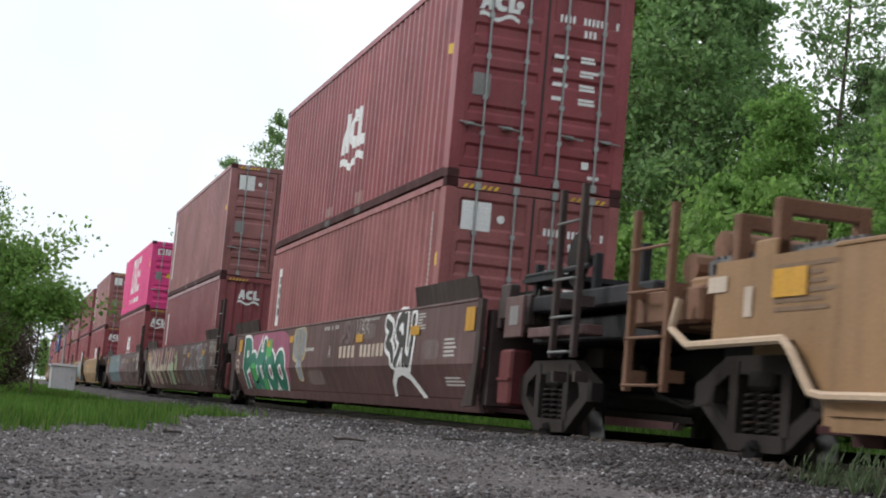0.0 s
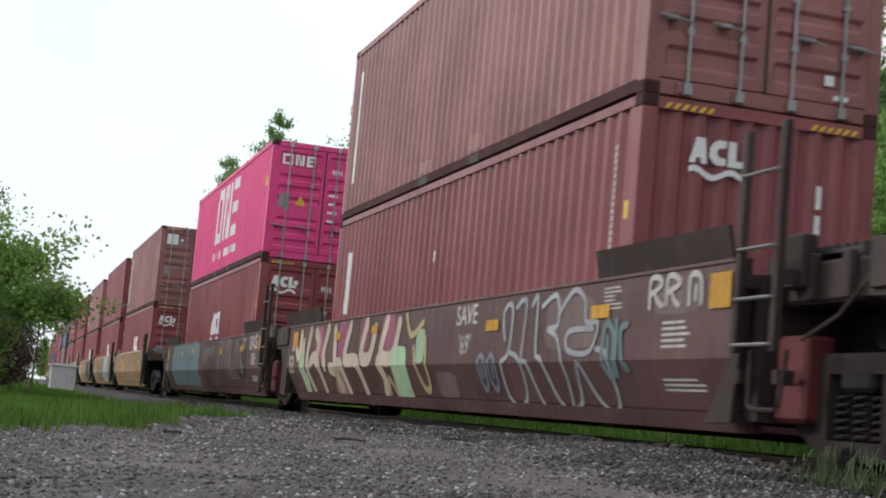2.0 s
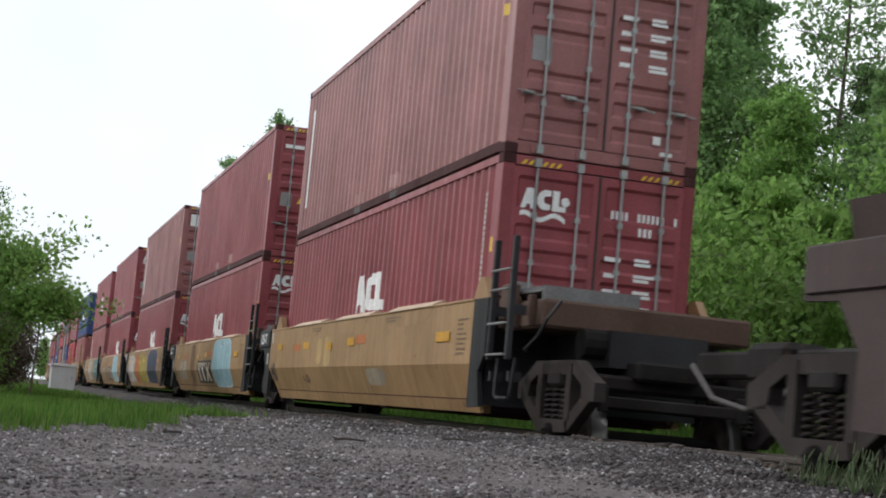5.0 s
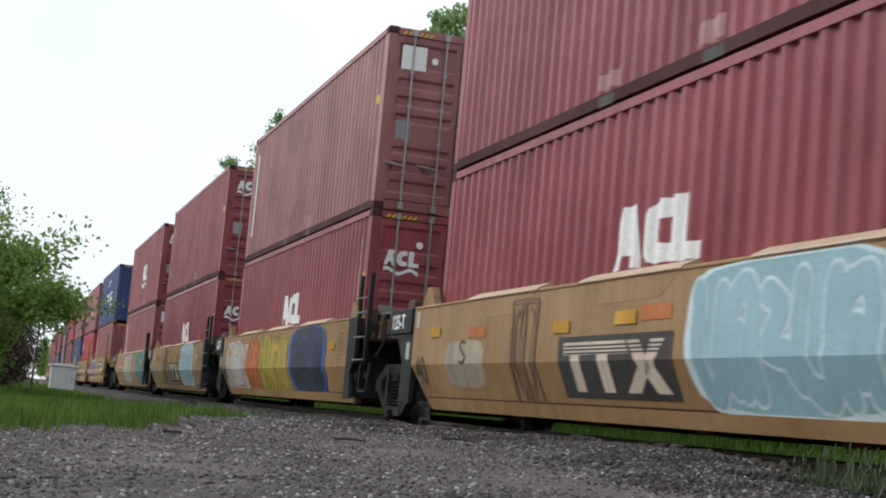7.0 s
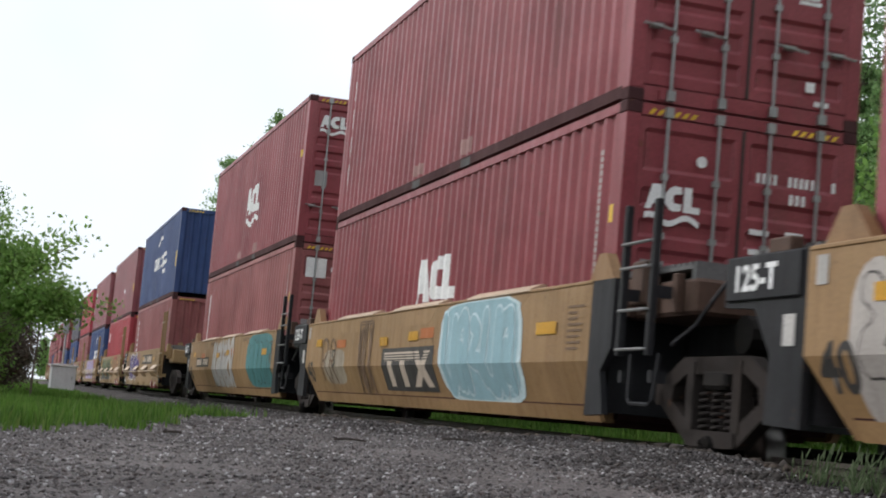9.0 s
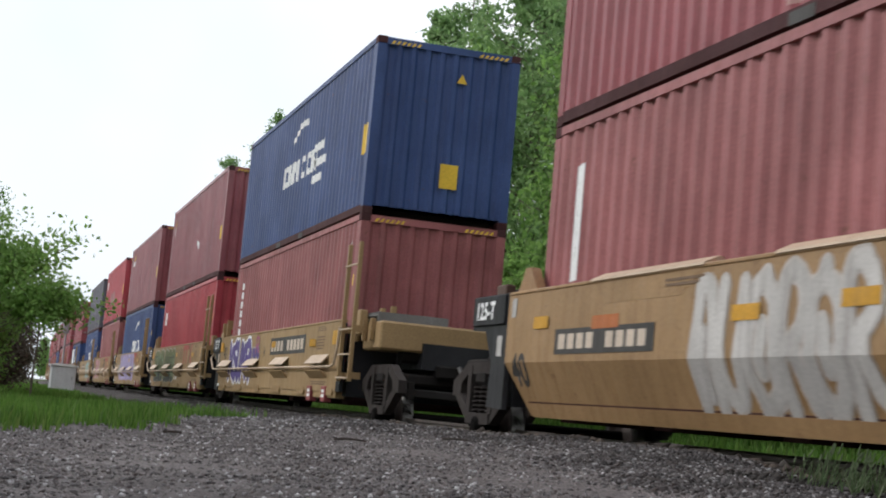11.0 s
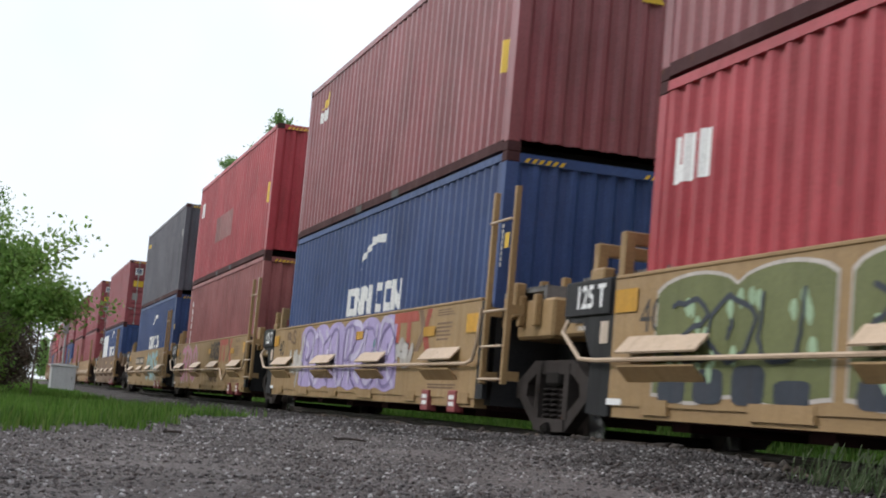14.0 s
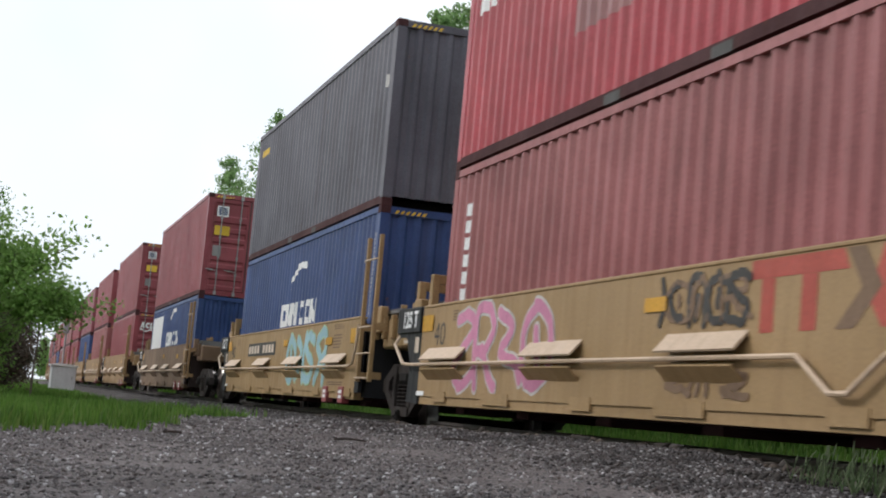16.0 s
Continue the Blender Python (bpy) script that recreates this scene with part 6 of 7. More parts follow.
car_marks(W1, "brown", "marking", char_bars(4.4, 3.3, 0.82, 1.0, 4, 3) + char_bars(3.05, 1.6, 0.82, 1.0, 6, 4), G_CREAM, "faded reporting mark", 0.006)
graffiti(W1, "brown", 1.55, 0.1, 0.62, 1.42, 3, STENCIL, WHITE, 12, None, 0.14, 0.14)
car_marks(W1, "brown", "graffiti", ribbon([(1.35, 0.22), (1.25, 0.45), (1.0, 0.58), (0.7, 0.62), (0.35, 0.55), (0.05, 0.38), (-0.15, 0.26)], 0.11), WHITE, "white sprayed arch", 0.03, 0.00005)
scrawl(W1, "brown", 3.3, 2.5, 1.15, 1.38, 3, DIM_WHITE, 8)

letters(W1, "brown", "A", 5.2, 0.84, 0.26, DIM_WHITE)
car_marks(W1, "brown", "marking", char_bars(7.3, 6.3, 0.96, 1.02, 8, 2) + char_bars(5.6, 4.4, 1.28, 1.34, 9, 5) + char_bars(2.9, 2.0, 1.34, 1.38, 8, 6), DIM_WHITE, "", 0.006)
scrawl(W1, "brown", 4.3, 3.4, 1.05, 1.36, 3, SCUFF, 15, 0.07)
W2 = well("brown", 38.40, "dark brown well car with cream and mint graffiti", CAR_BROWN, CAR_SHROUD)
stack(38.40, container(CLARET, False, HC, "claret shipping container with plain corrugated front", [("end", WHITE, end_logo(-0.72, HC - 0.58)), ("end", WHITE, [rect(0.60, 0.66, 1.2 + k * 0.28, 1.42 + k * 0.28) for k in range(4)]), ("side", WHITE, [rect(6.55, 6.35, 1.80, 1.94)])] + number_strip() + far_strip(1.3, 2.3, 11.4)),
      brown(placard(HC) + doorset() + WALL + far_strip()))
car_marks(W2, "brown", "graffiti", [blob(12.3, 11.7, 0.75, 1.36, 3), blob(10.6, 10.0, 0.8, 1.4, 4), blob(11.0, 9.9, 0.2, 0.48, 5), blob(7.9, 7.2, 0.85, 1.4, 6), blob(9.2, 8.6, 0.9, 1.4, 2)], G_ROSE, "dusky rose sprayed patches", 0.004)
sprayed(W2, "brown", 13.0, 6.6, 0.31, 1.30, [((0.05, 1), (0.02, 0.5), (0.06, 0.0)), ((0.06, 0.45), (0.12, 0.55), (0.18, 0.3), (0.2, 0.0)), ((0.26, 1), (0.22, 0.6), (0.24, 0.4)), ((0.34, 0.95), (0.36, 0.45), (0.42, 0.4), (0.46, 0.0)), ((0.30, 0.35), (0.36, 0.3), (0.38, 0.0)), ((0.5, 1), (0.46, 0.5), (0.58, 0.45), (0.63, 0.0)), ((0.66, 1), (0.62, 0.55), (0.7, 0.5), (0.74, 0.9)), ((0.84, 1), (0.8, 0.55), (0.9, 0.5), (0.94, 0.95)), ((0.78, 0.45), (0.82, 0.2), (0.8, 0.0)), ((0.12, 0.95), (0.16, 0.8), (0.15, 0.62)), ((0.92, 0.45), (0.97, 0.2), (1.0, 0.0))], G_CREAM, 0.21, "broad cream sprayed strokes", 0.016)
sprayed(W2, "brown", 13.0, 5.6, 0.25, 1.34, [((0.30, 0.0), (0.31, 0.3), (0.34, 0.35), (0.36, 0.0)), ((0.72, 0.0), (0.74, 0.25), (0.78, 0.0)), ((0.86, 1), (0.9, 0.75), (0.97, 0.9)), ((0.92, 0.6), (0.96, 0.15), (1.0, 0.2), (0.99, 0.7))], G_FADED, 0.09, "thin yellowish sprayed lines", 0.03)
sprayed(W2, "brown", 13.85, 13.0, 0.3, 1.32, [((0.0, 0.75), (0.3, 0.55), (0.45, 0.95)), ((0.5, 0.9), (0.55, 0.4), (0.7, 0.05)), ((0.75, 0.8), (0.8, 0.4), (0.9, 0.0))], G_CREAM, 0.17, "cream sprayed drips", 0.018)
car_marks(W2, "brown", "graffiti", [blob(7.3, 6.5, 0.24, 0.95, 8), blob(6.1, 5.7, 0.7, 1.15, 9), blob(13.5, 13.15, 0.55, 0.95, 7), blob(13.2, 12.9, 0.2, 0.6, 11)], G_MINT, "mint sprayed patches", 0.024, 0.0002)
letters(W2, "brown", "SAVE", 4.45, 1.14, 0.32, DIM_WHITE, "graffiti", 0.004, 0.01, 1.1)
letters(W2, "brown", "'69'", 4.30, 0.80, 0.32, DIM_WHITE, "graffiti", 0.004, 0.01, 1.0)
scrawl(W2, "brown", 3.55, 2.95, 0.40, 0.80, 2, G_GREYBLUE, 6, 0.06)
sprayed(W2, "brown", 2.75, -0.15, 0.21, 1.38, [((0.03, 0.62), (0.0, 0.85), (0.06, 0.94), (0.1, 0.85), (0.08, 0.5), (0.0, 0.4), (0.0, 0.12), (0.1, 0.03), (0.2, 0.15), (0.2, 0.42), (0.1, 0.5)), ((0.14, 0.9), (0.2, 0.96), (0.24, 0.9), (0.22, 0.45), (0.27, 0.4), (0.33, 0.1), (0.38, 0.03)), ((0.3, 0.9), (0.35, 0.96), (0.36, 0.5), (0.42, 0.42), (0.5, 0.1), (0.6, 0.03), (0.62, 0.3), (0.56, 0.6), (0.47, 0.68), (0.56, 0.72), (0.53, 0.96), (0.4, 0.88)), ((0.56, 0.8), (0.68, 0.98), (0.78, 0.9), (0.8, 0.72), (0.9, 0.7), (0.84, 0.48), (0.66, 0.5), (0.66, 0.65), (0.86, 0.66)), ((0.9, 0.5), (0.98, 0.45), (1.0, 0.1), (0.92, 0.04), (0.84, 0.14), (0.74, 0.4), (0.7, 0.1), (0.6, 0.03))], G_HAZE, 0.055, "pale grey-blue outlined graffiti")
scrawl(W2, "brown", 0.05, -0.55, 0.55, 1.05, 2, G_SKY_DULL, 31, 0.07)
scrawl(W2, "brown", -0.9, -1.9, 1.12, 1.36, 3, DIM_WHITE, 33, 0.05)

W3 = well("brown", 58.30, "dark brown well car with faded teal graffiti", CAR_BROWN, CAR_SHROUD)
stack(58.30, container(MAROON, True, HC, "maroon shipping container with white block emblem", [("logo", WHITE, 7.0, 5.5, 1.35, 1.92)] + emblem_end() + doorset() + number_strip()),
      container(PINK, True, STD, "bright magenta shipping container with white emblem", ring_logo() + door_ring(STD) + doorset(STD) + TRI + [("side", CAUTION, [[(0.72, 1.62), (0.36, 1.62), (0.54, 1.9)]])]), HC, STD)
graffiti(W3, "brown", 12.7, 7.2, 0.24, 1.42, 9, G_GREYBLUE, G_TEAL, 41, G_SKY_DULL, 0.10, 0.08, "faded teal graffiti")
graffiti(W3, "brown", 3.6, -0.2, 0.45, 1.38, 4, SCUFF, G_GREYBLUE, 45, None, 0.16, 0.05)
scrawl(W3, "brown", -0.9, -1.9, 1.10, 1.36, 3, DIM_WHITE, 47, 0.06)
scrawl(W3, "brown", 5.9, 4.3, 1.05, 1.22, 5, DIM_WHITE, 48, 0.025)
scrawl(W3, "brown", 7.0, 6.2, 0.3, 0.8, 2, G_ROSE, 11, 0.05)
car_marks(W3, "brown", "graffiti", [blob(0.8, -0.6, 0.50, 1.30, 12)], CAR_SHROUD, "dark sprayed-over patch", 0.005)

# five yellow smooth-sided cars
for w_, spots_ in ((W1, ((6.9, 5.6, 0.4, 0.64, 31), (3.1, 2.2, 1.08, 1.3, 32), (-0.3, -1.0, 0.75, 1.0, 33))), (W2, ((5.3, 4.5, 0.3, 0.6, 34), (1.5, 0.2, 0.8, 1.3, 35), (-1.0, -1.9, 1.05, 1.36, 36))), (W3, ((6.3, 4.6, 0.8, 1.25, 37), (5.0, 3.6, 0.3, 0.6, 38), (-0.9, -1.9, 1.05, 1.38, 39)))):
    for a_, b_, c_, d_, s_ in spots_:
        car_marks(w_, "brown", "scuff", [blob(a_, b_, c_, d_, s_)], SCUFF, "worn greyish patch", 0.0035)
YLAB = "weathered yellow smooth-sided well car"
WA = well("smooth", 81.30, YLAB + ", nearly bare of graffiti", YELLOW, BLACK)
stack(81.30, maroon(LOGO + emblem_end() + doorset() + number_strip()), brown(placard(HC) + doorset() + WALL + far_strip()))
car_marks(WA, "smooth", "scuff", [blob(8.35, 7.95, 0.74, 1.16, 44), blob(7.75, 7.3, 0.70, 1.18, 45)], FADED_YELLOW, "rubbed yellowish patches", 0.003)
car_marks(WA, "smooth", "marking", [rect(9.5, 8.98, 1.0, 1.12)], REFLECT, "amber reflector sheet", 0.02)
scrawl(WA, "smooth", 9.6, 9.0, 0.45, 0.55, 2, STENCIL_SOFT, 14, 0.04)
car_marks(WA, "smooth", "scuff", [blob(5.0, 3.9, 0.42, 0.66, 41)], SCUFF_PALE, "", 0.003)

WB = well("smooth", 97.15, YLAB + " and pale blue graffiti", YELLOW, BLACK)
stack(97.15, maroon(LOGO + emblem_end() + doorset() + number_strip()), maroon(doorset() + TRI + WALL + [("plate", WHITE, -0.98, -0.56, HC - 0.5, HC - 0.42), ("end", WHITE, [disc(-0.42, HC - 0.85, 0.06)])]))
WC = well("smooth", 113.50, YLAB + " and white, orange, olive and navy graffiti", YELLOW, BLACK)
stack(113.50, maroon(LOGO + emblem_end(HC, HC - 0.85) + doorset() + number_strip()), brown(placard(HC) + doorset() + WALL + far_strip()))
WD = well("smooth", 129.90, YLAB + " and pale blue graffiti", YELLOW, BLACK)
stack(129.90, maroon(LOGO + emblem_end(HC, HC - 1.0) + doorset() + number_strip()), maroon(emblem_end() + doorset() + WALL + [("side", WHITE, strip_v(11.75, 0.6, 2.5, 4, 0.18))]))
for w in (WB, WD):
    striped_plate(w, 7.45, 4.95, 0.36, 0.92)
    car_marks(w, "smooth", "graffiti", [blob(4.72, 1.75, 0.24, 1.42, 15)], G_SKY_LINE, "pale outline of graffiti", 0.019)
    car_marks(w, "smooth", "graffiti", [blob(4.60, 1.87, 0.29, 1.40, 15)], G_SKY, "pale blue sprayed field", 0.0205)
    graffiti(w, "smooth", 4.5, 1.95, 0.28, 1.36, 5, G_SKY, G_SKY_LINE, 51, None, 0.20, 0.06, "ice blue outlined graffiti", 0.024)
    scrawl(w, "smooth", 8.85, 8.05, 0.28, 1.34, 3, STENCIL_SOFT, 19, 0.07)
    car_marks(w, "smooth", "scuff", [blob(11.2, 9.7, 0.42, 0.96, 42)], SCUFF_PALE, "bleached worn patch", 0.003)
    scrawl(w, "smooth", 10.6, 10.3, 0.7, 0.95, 1, STENCIL, 3, 0.03)
scrawl(WD, "smooth", 11.3, 10.2, 0.45, 1.1, 2, STENCIL_SOFT, 25, 0.05)
graffiti(WC, "smooth", 11.9, 9.25, 0.22, 1.30, 6, G_PALE, STENCIL, 61, G_PALE, 0.20, 0.035, "off-white sprayed graffiti")
car_marks(WC, "smooth", "graffiti", [blob(9.25, 7.6, 0.26, 1.30, 16)], ORANGE, "orange sprayed patch", 0.024)
graffiti(WC, "smooth", 9.1, 7.7, 0.3, 1.26, 3, ORANGE, STENCIL, 64, None, 0.2, 0.04, "dark lined orange graffiti", 0.028)
graffiti(WC, "smooth", 7.6, 4.7, 0.22, 1.32, 9, G_OLIVE, STENCIL, 62, G_OLIVE, 0.19, 0.045, "olive yellow sprayed graffiti")
car_marks(WC, "smooth", "graffiti", [blob(4.6, 1.45, 0.22, 1.40, 17)], G_BLUE, "blue edge of graffiti", 0.026)
car_marks(WC, "smooth", "graffiti", [blob(4.45, 1.6, 0.26, 1.38, 18)], G_NAVY, "blue-black sprayed field", 0.028)
graffiti(WC, "smooth", 4.3, 1.75, 0.30, 1.32, 5, G_NAVY, G_BLUE, 63, None, 0.20, 0.05, "blue outlines in dark graffiti", 0.032)
WE = well("smooth", 145.60, YLAB + " and white and teal graffiti", YELLOW, BLACK)
stack(145.60, container(TAN_RED, True, HC, "faded red-brown shipping container with white placard", placard(HC) + doorset() + number_strip() + far_strip(1.25, 2.42, 11.45)), maroon([("logo", WHITE, 6.85, 5.05, 1.16, 1.80)] + emblem_end() + doorset() + WALL))
dark_plate(WE, "smooth", 11.2, 8.95, 0.76, 1.0, 9)
graffiti(WE, "smooth", 8.2, 5.2, 0.22, 1.38, 7, DIM_WHITE, G_PALE, 71, None, 0.14, 0.05, "white sprayed graffiti")
car_marks(WE, "smooth", "graffiti", [blob(3.25, 0.2, 0.30, 1.40, 20)], G_TEAL, "teal sprayed field", 0.008)
graffiti(WE, "smooth", 3.0, 0.4, 0.35, 1.3, 5, G_TEAL, STENCIL, 73, None, 0.22, 0.03, "teal graffiti", 0.012)

# five newer ochre cars with side pipes
NLAB = "ochre well car with side pipe and deflector plates"
WF = well("ribbed", 166.30, NLAB + ", violet graffiti", YELLOW_NEW, BLACK, YELLOW_NEW)
stack(166.30, container(TAN_RED, False, HC, "faded maroon shipping container with plain front", [("side", WHITE, strip_v(11.35, 1.22, 2.48, 6, 0.25))] + number_strip()),
      container(BLUE, False, HC, "navy shipping container with plain corrugated front", cma_wall() + [("side", WHITE, bars(4.6, 3.2, 1.0, 1.9, 3, 0.5, seed=3)), ("end", CAUTION, [[(0.15, 2.30), (0.33, 2.30), (0.24, 2.46)], rect(0.0, 0.30, 0.55, 0.95)]), ("side", CAUTION, [rect(0.5, 0.2, 1.0, 1.5)])]))
graffiti(WF, "ribbed", 10.8, 8.0, 0.33, 1.39, 5, G_PURPLE, WHITE, 81, None, 0.22, 0.11, "violet graffiti with white outline")
graffiti(WF, "ribbed", 8.0, 7.0, 0.85, 1.15, 2, G_PURPLE, DIM_WHITE, 82, None, 0.12, 0.05)
scrawl(WF, "ribbed", 7.5, 6.9, 1.0, 1.3, 1, G_ROSE, 5, 0.06)
letters(WF, "ribbed", "A", 6.55, 0.92, 0.30, STENCIL)
dark_plate(WF, "ribbed", 5.8, 2.45, 0.94, 1.26, 10)
WG = well("ribbed", 182.10, NLAB + ", moss green graffiti", YELLOW_NEW, BLACK, YELLOW_NEW)
stack(182.10, container(RED, False, HC, "bright red shipping container with plain front", hook_logo() + number_strip() + [("end", CAUTION, [[(0.0, 2.26), (0.2, 2.26), (0.1, 2.48)]])]),
      container(CLARET, False, HC, "claret shipping container with plain corrugated front", [("side", CAUTION, [rect(11.6, 11.4, 2.35, 2.6), rect(0.6, 0.3, 1.0, 1.35)]), ("side", WHITE, [rect(11.6, 11.4, 2.05, 2.3), rect(5.3, 5.1, 1.2, 1.35), rect(5.0, 4.9, 1.1, 1.3)]), ("end", CAUTION, [rect(-0.45, -0.05, HC - 0.62, HC - 0.2)])]))
dots = random.Random(17)
for ya, yb, hu in ((11.45, 8.75, 2), (8.55, 5.85, 3)):
    car_marks(WG, "ribbed", "graffiti", scalloped(ya, yb, 0.36, 1.34, hu, 0.03, 0.12), G_PALE, "pale outline of moss green graffiti", 0.004)
    car_marks(WG, "ribbed", "graffiti", scalloped(ya, yb, 0.36, 1.34, hu, 0.0, 0.12), G_MOSS, "moss green sprayed field", 0.012)
    car_marks(WG, "ribbed", "graffiti", [blob(ya - 0.1 - k * 0.62, ya - 0.6 - k * 0.62, 0.34, 0.34 + dots.uniform(0.14, 0.3), k + 2) for k in range(4)], G_NAVY, "blue-black lower edge of graffiti", 0.018)
    car_marks(WG, "ribbed", "graffiti", [[(cy + 0.055 * math.cos(TAU * j / 10), cz + 0.085 * math.sin(TAU * j / 10)) for j in range(8)] for cy, cz in ((dots.uniform(yb + 0.2, ya - 0.2), dots.uniform(0.5, 1.12)) for k in range(20))], G_MINT, "pale green sprayed dots", 0.024, 0.00008)
    graffiti(WG, "ribbed", ya - 0.2, yb + 0.2, 0.62, 1.18, hu + 1, G_NAVY, None, 92 + hu, None, 0.045, 0.0, "dark lines in moss graffiti", 0.02)
scrawl(WG, "ribbed", 5.6, 4.8, 0.42, 0.58, 4, WHITE, 9, 0.03)
red_letters(WG, 4.02, 2.05)
scrawl(WG, "ribbed", 4.7, 4.0, 1.0, 1.3, 3, STENCIL_SOFT, 10, 0.035)
WH = well("ribbed", 198.40, NLAB + ", lilac graffiti", YELLOW_NEW, BLACK, YELLOW_NEW)
stack(198.40, container(BLUE, False, HC, "navy shipping container with white block lettering shapes", cma_wall() + number_strip(0.3)),
      container(CLARET, False, HC, "claret shipping container with small yellow emblem", [("side", CAUTION, [[(11.1, 2.35), (10.5, 2.35), (10.5, 2.62)]]), ("side", WHITE, [rect(11.2, 10.9, 2.1, 2.3), rect(10.8, 10.5, 2.1, 2.3)]), ("side", CAUTION, [rect(0.55, 0.3, 1.0, 1.4)]), ("end", CAUTION, [[(0.3, 2.0), (0.6, 2.0), (0.45, 2.25)]])]))
car_marks(WH, "ribbed", "graffiti", scalloped(9.75, 3.25, 0.33, 1.39, 6, 0.0, 0.10), G_LILAC, "lilac sprayed field", 0.004)
graffiti(WH, "ribbed", 9.6, 3.3, 0.36, 1.36, 7, G_LILAC_LINE, None, 101, None, 0.09, 0.0, "pale lilac lines in graffiti", 0.01)
graffiti(WH, "ribbed", 9.45, 3.4, 0.34, 1.30, 6, G_PURPLE_SOFT, None, 105, None, 0.05, 0.0, "violet lines in lilac graffiti", 0.014)
sprayed(WH, "ribbed", 10.2, 9.5, 0.4, 1.3, [((0.0, 0.25), (0.3, 0.5), (0.7, 0.45), (0.9, 0.9)), ((0.3, 0.0), (0.5, 0.3), (1.0, 0.35))], G_PALE, 0.14, "pale sprayed flourish", 0.02)
sprayed(WH, "ribbed", 3.3, 2.55, 0.70, 1.1, [((0.0, 0.3), (0.3, 0.7), (0.5, 0.4), (0.4, 0.1), (0.8, 0.1), (1.0, 0.5))], G_PALE, 0.16, "pale sprayed flourish", 0.02)
car_marks(WH, "ribbed", "graffiti", [disc(4.5, 0.98, 0.1)], G_TEAL, "", 0.03)
graffiti(WH, "ribbed", 10.6, 9.6, 0.55, 1.05, 2, DIM_WHITE, None, 102, None, 0.16)
graffiti(WH, "ribbed", 3.4, 2.7, 0.75, 1.0, 2, DIM_WHITE, STENCIL, 103, None, 0.07, 0.03)
red_letters(WH, 3.55, 1.75)
scrawl(WH, "ribbed", 10.9, 10.2, 1.12, 1.34, 2, STENCIL_SOFT, 14, 0.04)
WI = well("ribbed", 214.20, NLAB + ", pink graffiti", YELLOW_NEW, BLACK, YELLOW_NEW, 0.0, False, True)
stack(214.20, container(TAN_RED, False, HC, "faded maroon shipping container with plain front", [("side", WHITE, strip_v(11.5, 1.22, 2.48, 6, 0.22))] + number_strip()),
      container(RED, False, HC, "bright red shipping container with dark painted-over patch", hook_logo() + [("side", BROWN, [[(8.5, 0.95), (5.5, 0.95), (5.5, 1.62), (8.5, 1.62)]]), ("side", CAUTION, [rect(0.62, 0.32, 1.2, 1.65)])]))
graffiti(WI, "ribbed", 11.0, 7.7, 0.33, 1.38, 4, G_PINK, DIM_WHITE, 111, None, 0.13, 0.06, "pink graffiti with pale outline")
graffiti(WI, "ribbed", 5.35, 3.8, 0.90, 1.38, 4, STENCIL, None, 112, None, 0.07)
graffiti(WI, "ribbed", 5.3, 3.8, 0.94, 1.34, 3, STENCIL_SOFT, None, 117, None, 0.05)
graffiti(WI, "ribbed", 5.2, 3.8, 0.36, 0.62, 3, STENCIL_SOFT, None, 113, None, 0.06)
red_letters(WI, 3.85, 1.95)
WJ = well("ribbed", 230.20, NLAB + ", mint graffiti", YELLOW_NEW, BLACK, YELLOW_NEW)
stack(230.20, container(BLUE, False, HC, "navy shipping container with white block lettering shapes", cma_wall() + number_strip(0.4)),
      container(GREY, False, HC, "slate grey shipping container with scraped paint", [("side", CAUTION, bars(11.7, 10.5, 2.34, 2.5, 1, 0.1)), ("side", DIM_WHITE, [rect(0.5, 0.4, 1.9, 2.1), rect(0.4, 0.3, 1.5, 1.62)])]))
dark_plate(WJ, "ribbed", 9.6, 6.5, 0.94, 1.2, 9)
graffiti(WJ, "ribbed", 5.2, 2.0, 0.34, 1.36, 4, G_SKY, G_MINT, 121, None, 0.16, 0.06, "pale mint graffiti")

# the cars behind
BLUE_LABEL = [("plate", WHITE, -0.95, -0.62, 2.25, 2.55), ("plate", BLUE, -0.91, -0.66, 2.29, 2.51), ("plate", CAUTION, -0.98, -0.55, 1.72, 1.98)]
WK = well("ribbed", 250.70, "dingy brown well car", STENCIL_SOFT, CAR_SHROUD, YELLOW)
stack(250.70, container(BLUE, False, STD, "navy and white shipping container", cma_wall() + [("side", WHITE, [rect(12.0, 9.0, 0.4, 2.3)])]),
      maroon(BLUE_LABEL + doorset()), STD)
WL = well("ribbed", 271.00, "dingy ochre well car", YELLOW, CAR_SHROUD, YELLOW)
stack(271.00, maroon(emblem_end() + doorset()), maroon(BLUE_LABEL + doorset()))
rng_t = random.Random(77)
far_paint = [(MAROON, TAN_RED), (CLARET, BLUE), (MAROON, MAROON), (BROWN, MAROON), (RED, CLARET), (TAN_RED, BLUE), (MAROON, BROWN), (GREY, CLARET)]
far_joints = []
y = 287.6
for i in range(22):
    top_m, low_m = far_paint[i % len(far_paint)]
    kind = "ribbed" if i < 10 or i % 3 else "smooth"
    w = well_car(kind, "far yellow well car, weathered", YELLOW, BLACK, YELLOW, True)
    place(w, y)
    stack(y, container(low_m, i % 2 == 0, HC, "shipping container far down the train", (), True), container(top_m, i % 3 == 0, HC, "shipping container far down the train", (), True))
    far_joints.append(y - 1.95)
    y += 16.2

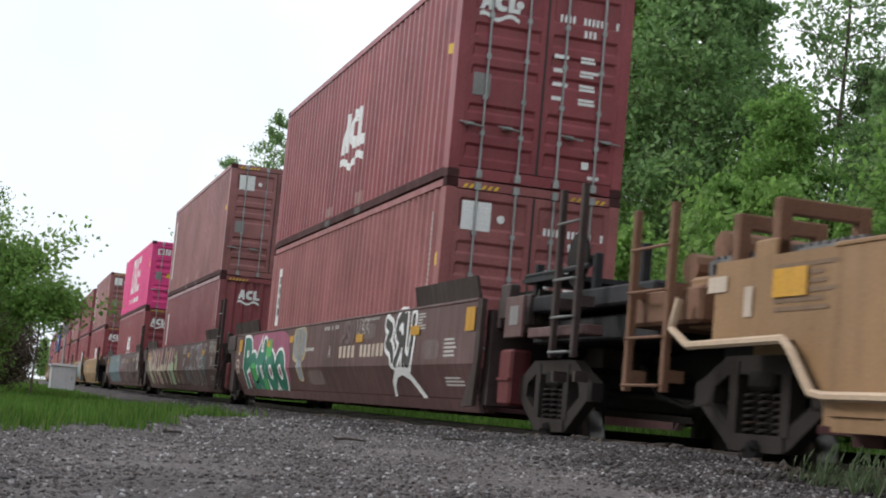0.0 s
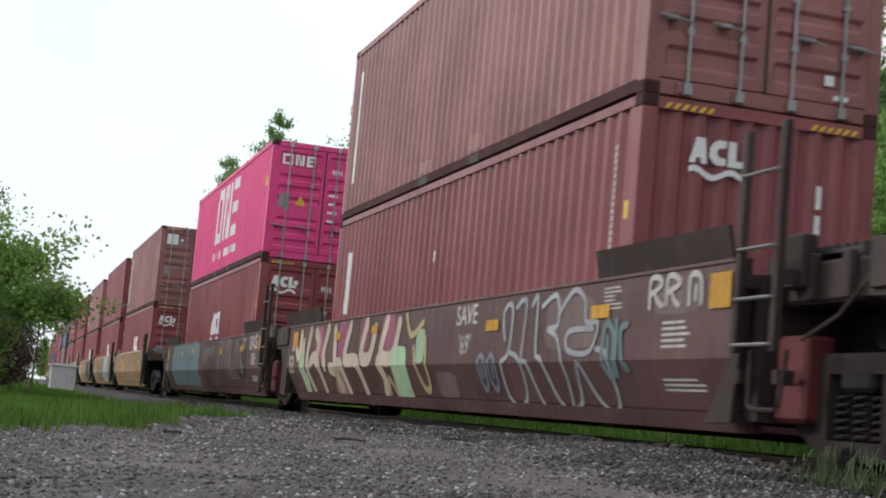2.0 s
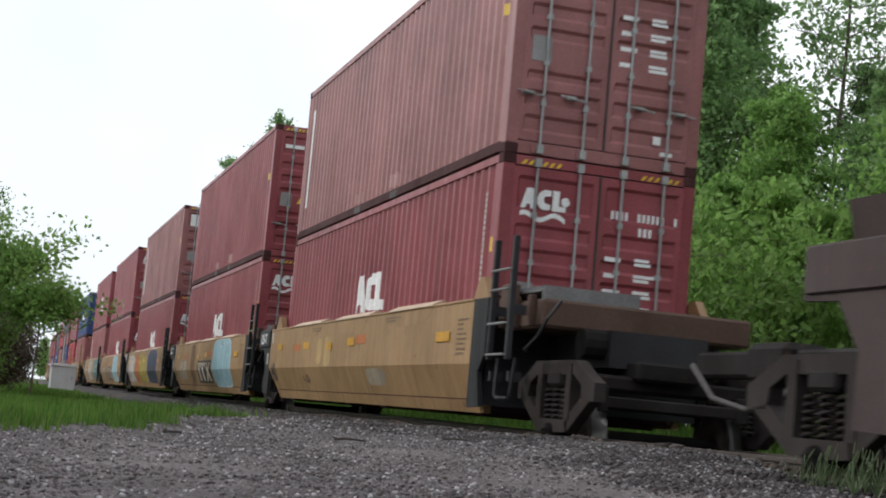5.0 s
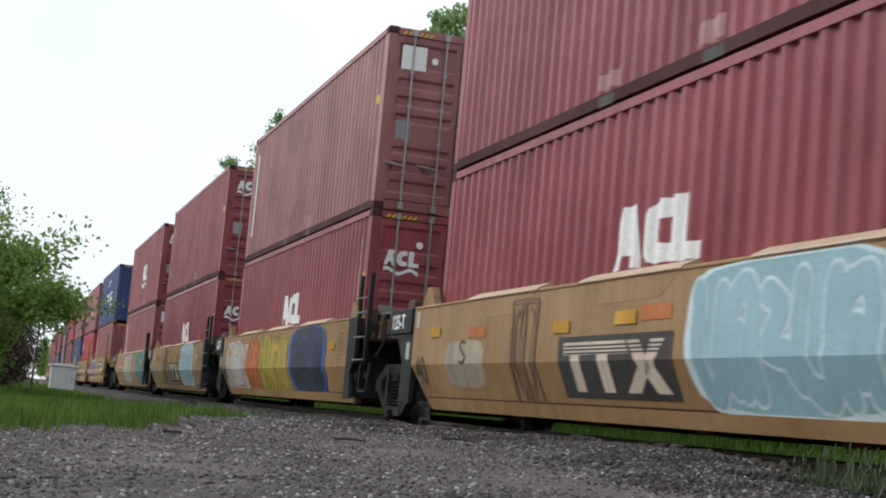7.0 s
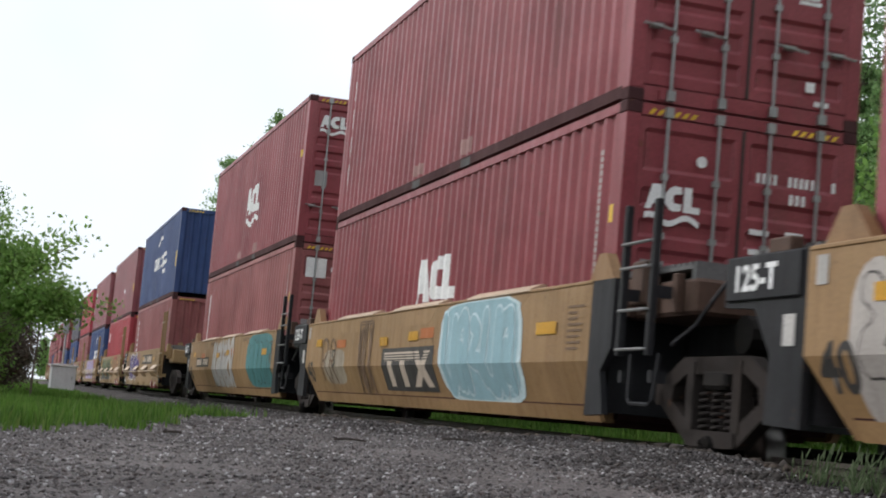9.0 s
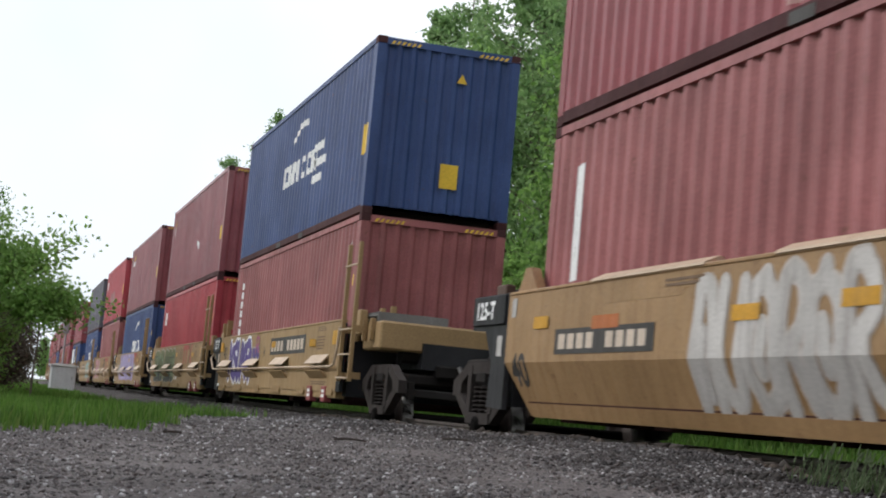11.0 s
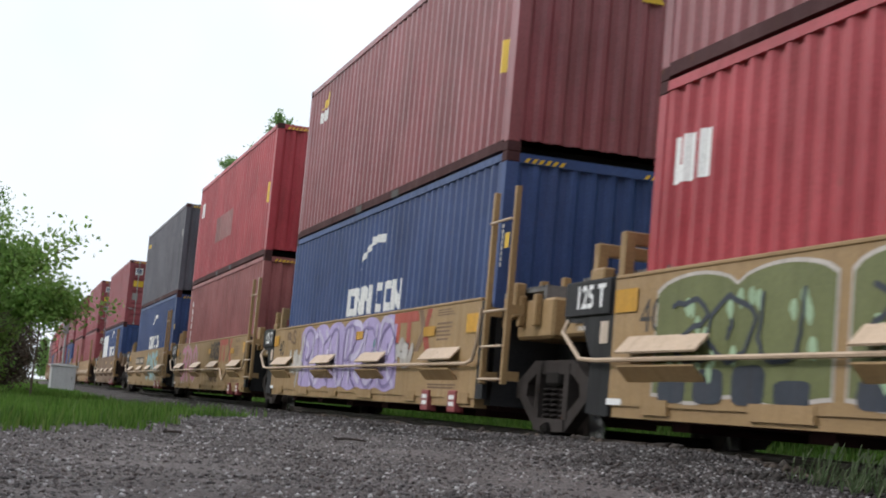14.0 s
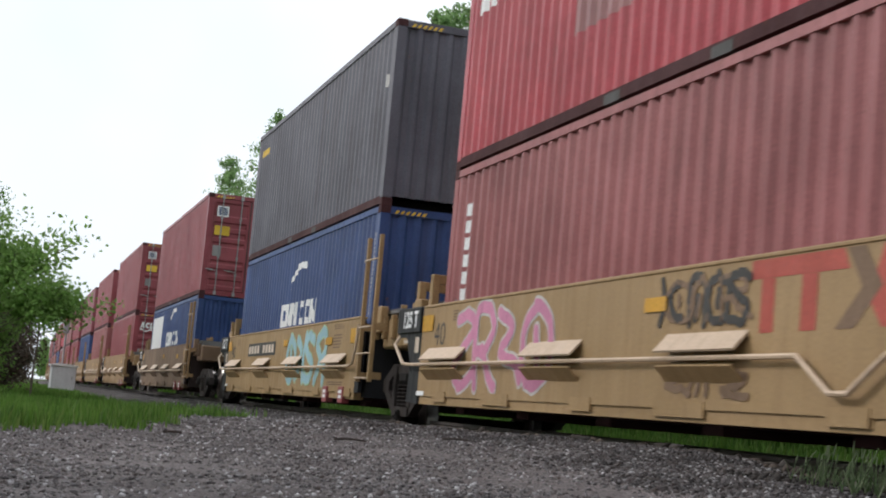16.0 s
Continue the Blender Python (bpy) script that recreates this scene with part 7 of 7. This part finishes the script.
# trucks: shared ones at the joints, one each at the coupled ends
JOINTS = [(10.05, True), (14.35, True), (34.8, True), (54.75, True), (74.3, True), (79.4, True), (95.3, True), (111.65, True), (128.0, True), (143.8, True), (159.9, True), (164.6, True), (180.4, True), (196.65, True),
          (212.45, True), (228.45, True), (244.4, True), (248.6, False), (265.4, False), (269.0, False)] + [(q, False) for q in far_joints]
for q, spins in JOINTS:
    tk, sets = truck("grimy cast-iron rail truck with coil springs")
    place(tk, q)
    if spins:
        SPINNERS.extend(sets)


def coupler():
    ob = thing("coupler", "dark steel coupler joining two cars", "coupler")
    bm = BM()
    box(bm, -0.12, 0.12, -1.5, 1.5, 0.66, 0.90, 0.03)
    box(bm, -0.22, 0.22, -0.35, 0.35, 0.60, 0.96, 0.06)
    part("drawbar", bm, IRON, ob)
    for s in (-1, 1):
        bm = BM()
        tube(bm, [(-0.35 * s, 1.1, 0.75), (-0.38 * s, 0.6, 0.45), (-0.36 * s, 0.0, 0.36), (-0.38 * s, -0.6, 0.45), (-0.35 * s, -1.1, 0.75)], 0.03, 7)
        part("air_hose", bm, STENCIL, ob, "black rubber air hose", True)
    return ob


for q in (12.75, 76.75, 162.1, 246.5, 267.2):
    place(coupler(), q)


# ---- what moves ----
def ride(y0, z, t):
    y = y0 - SPEED * t
    return pose(track_x(y), y, z, 0, 0, -math.degrees(math.atan(BEND * y)))


def motions():
    for ob, y0, z in MOVERS:
        walk(ob, [(t, ride(y0, z, t)) for t in (0, 2, 4, 6, 8, 10, 12, 14, 16)])
    turn = math.degrees(SPEED / WHEEL_R)
    for w in SPINNERS:
        home = w.matrix_local.translation.copy()
        walk(w, [(i / FPS, pose(home.x, home.y, home.z, turn * i / FPS, 0, 0)) for i in range(0, 481)])
    for ob, x, y, i in TUFTS:
        z = float(ground_z(x, y))
        rows = []
        for k in range(33):
            t = k * 0.5
            gust = 5.0 * math.sin(t * 2.3 + i) + 3.0 * math.sin(t * 4.1 + 2 * i)
            rows.append((t, pose(x, y, z, 0.6 * gust, 4 + gust, 20 * i)))
        walk(ob, rows)


motions()
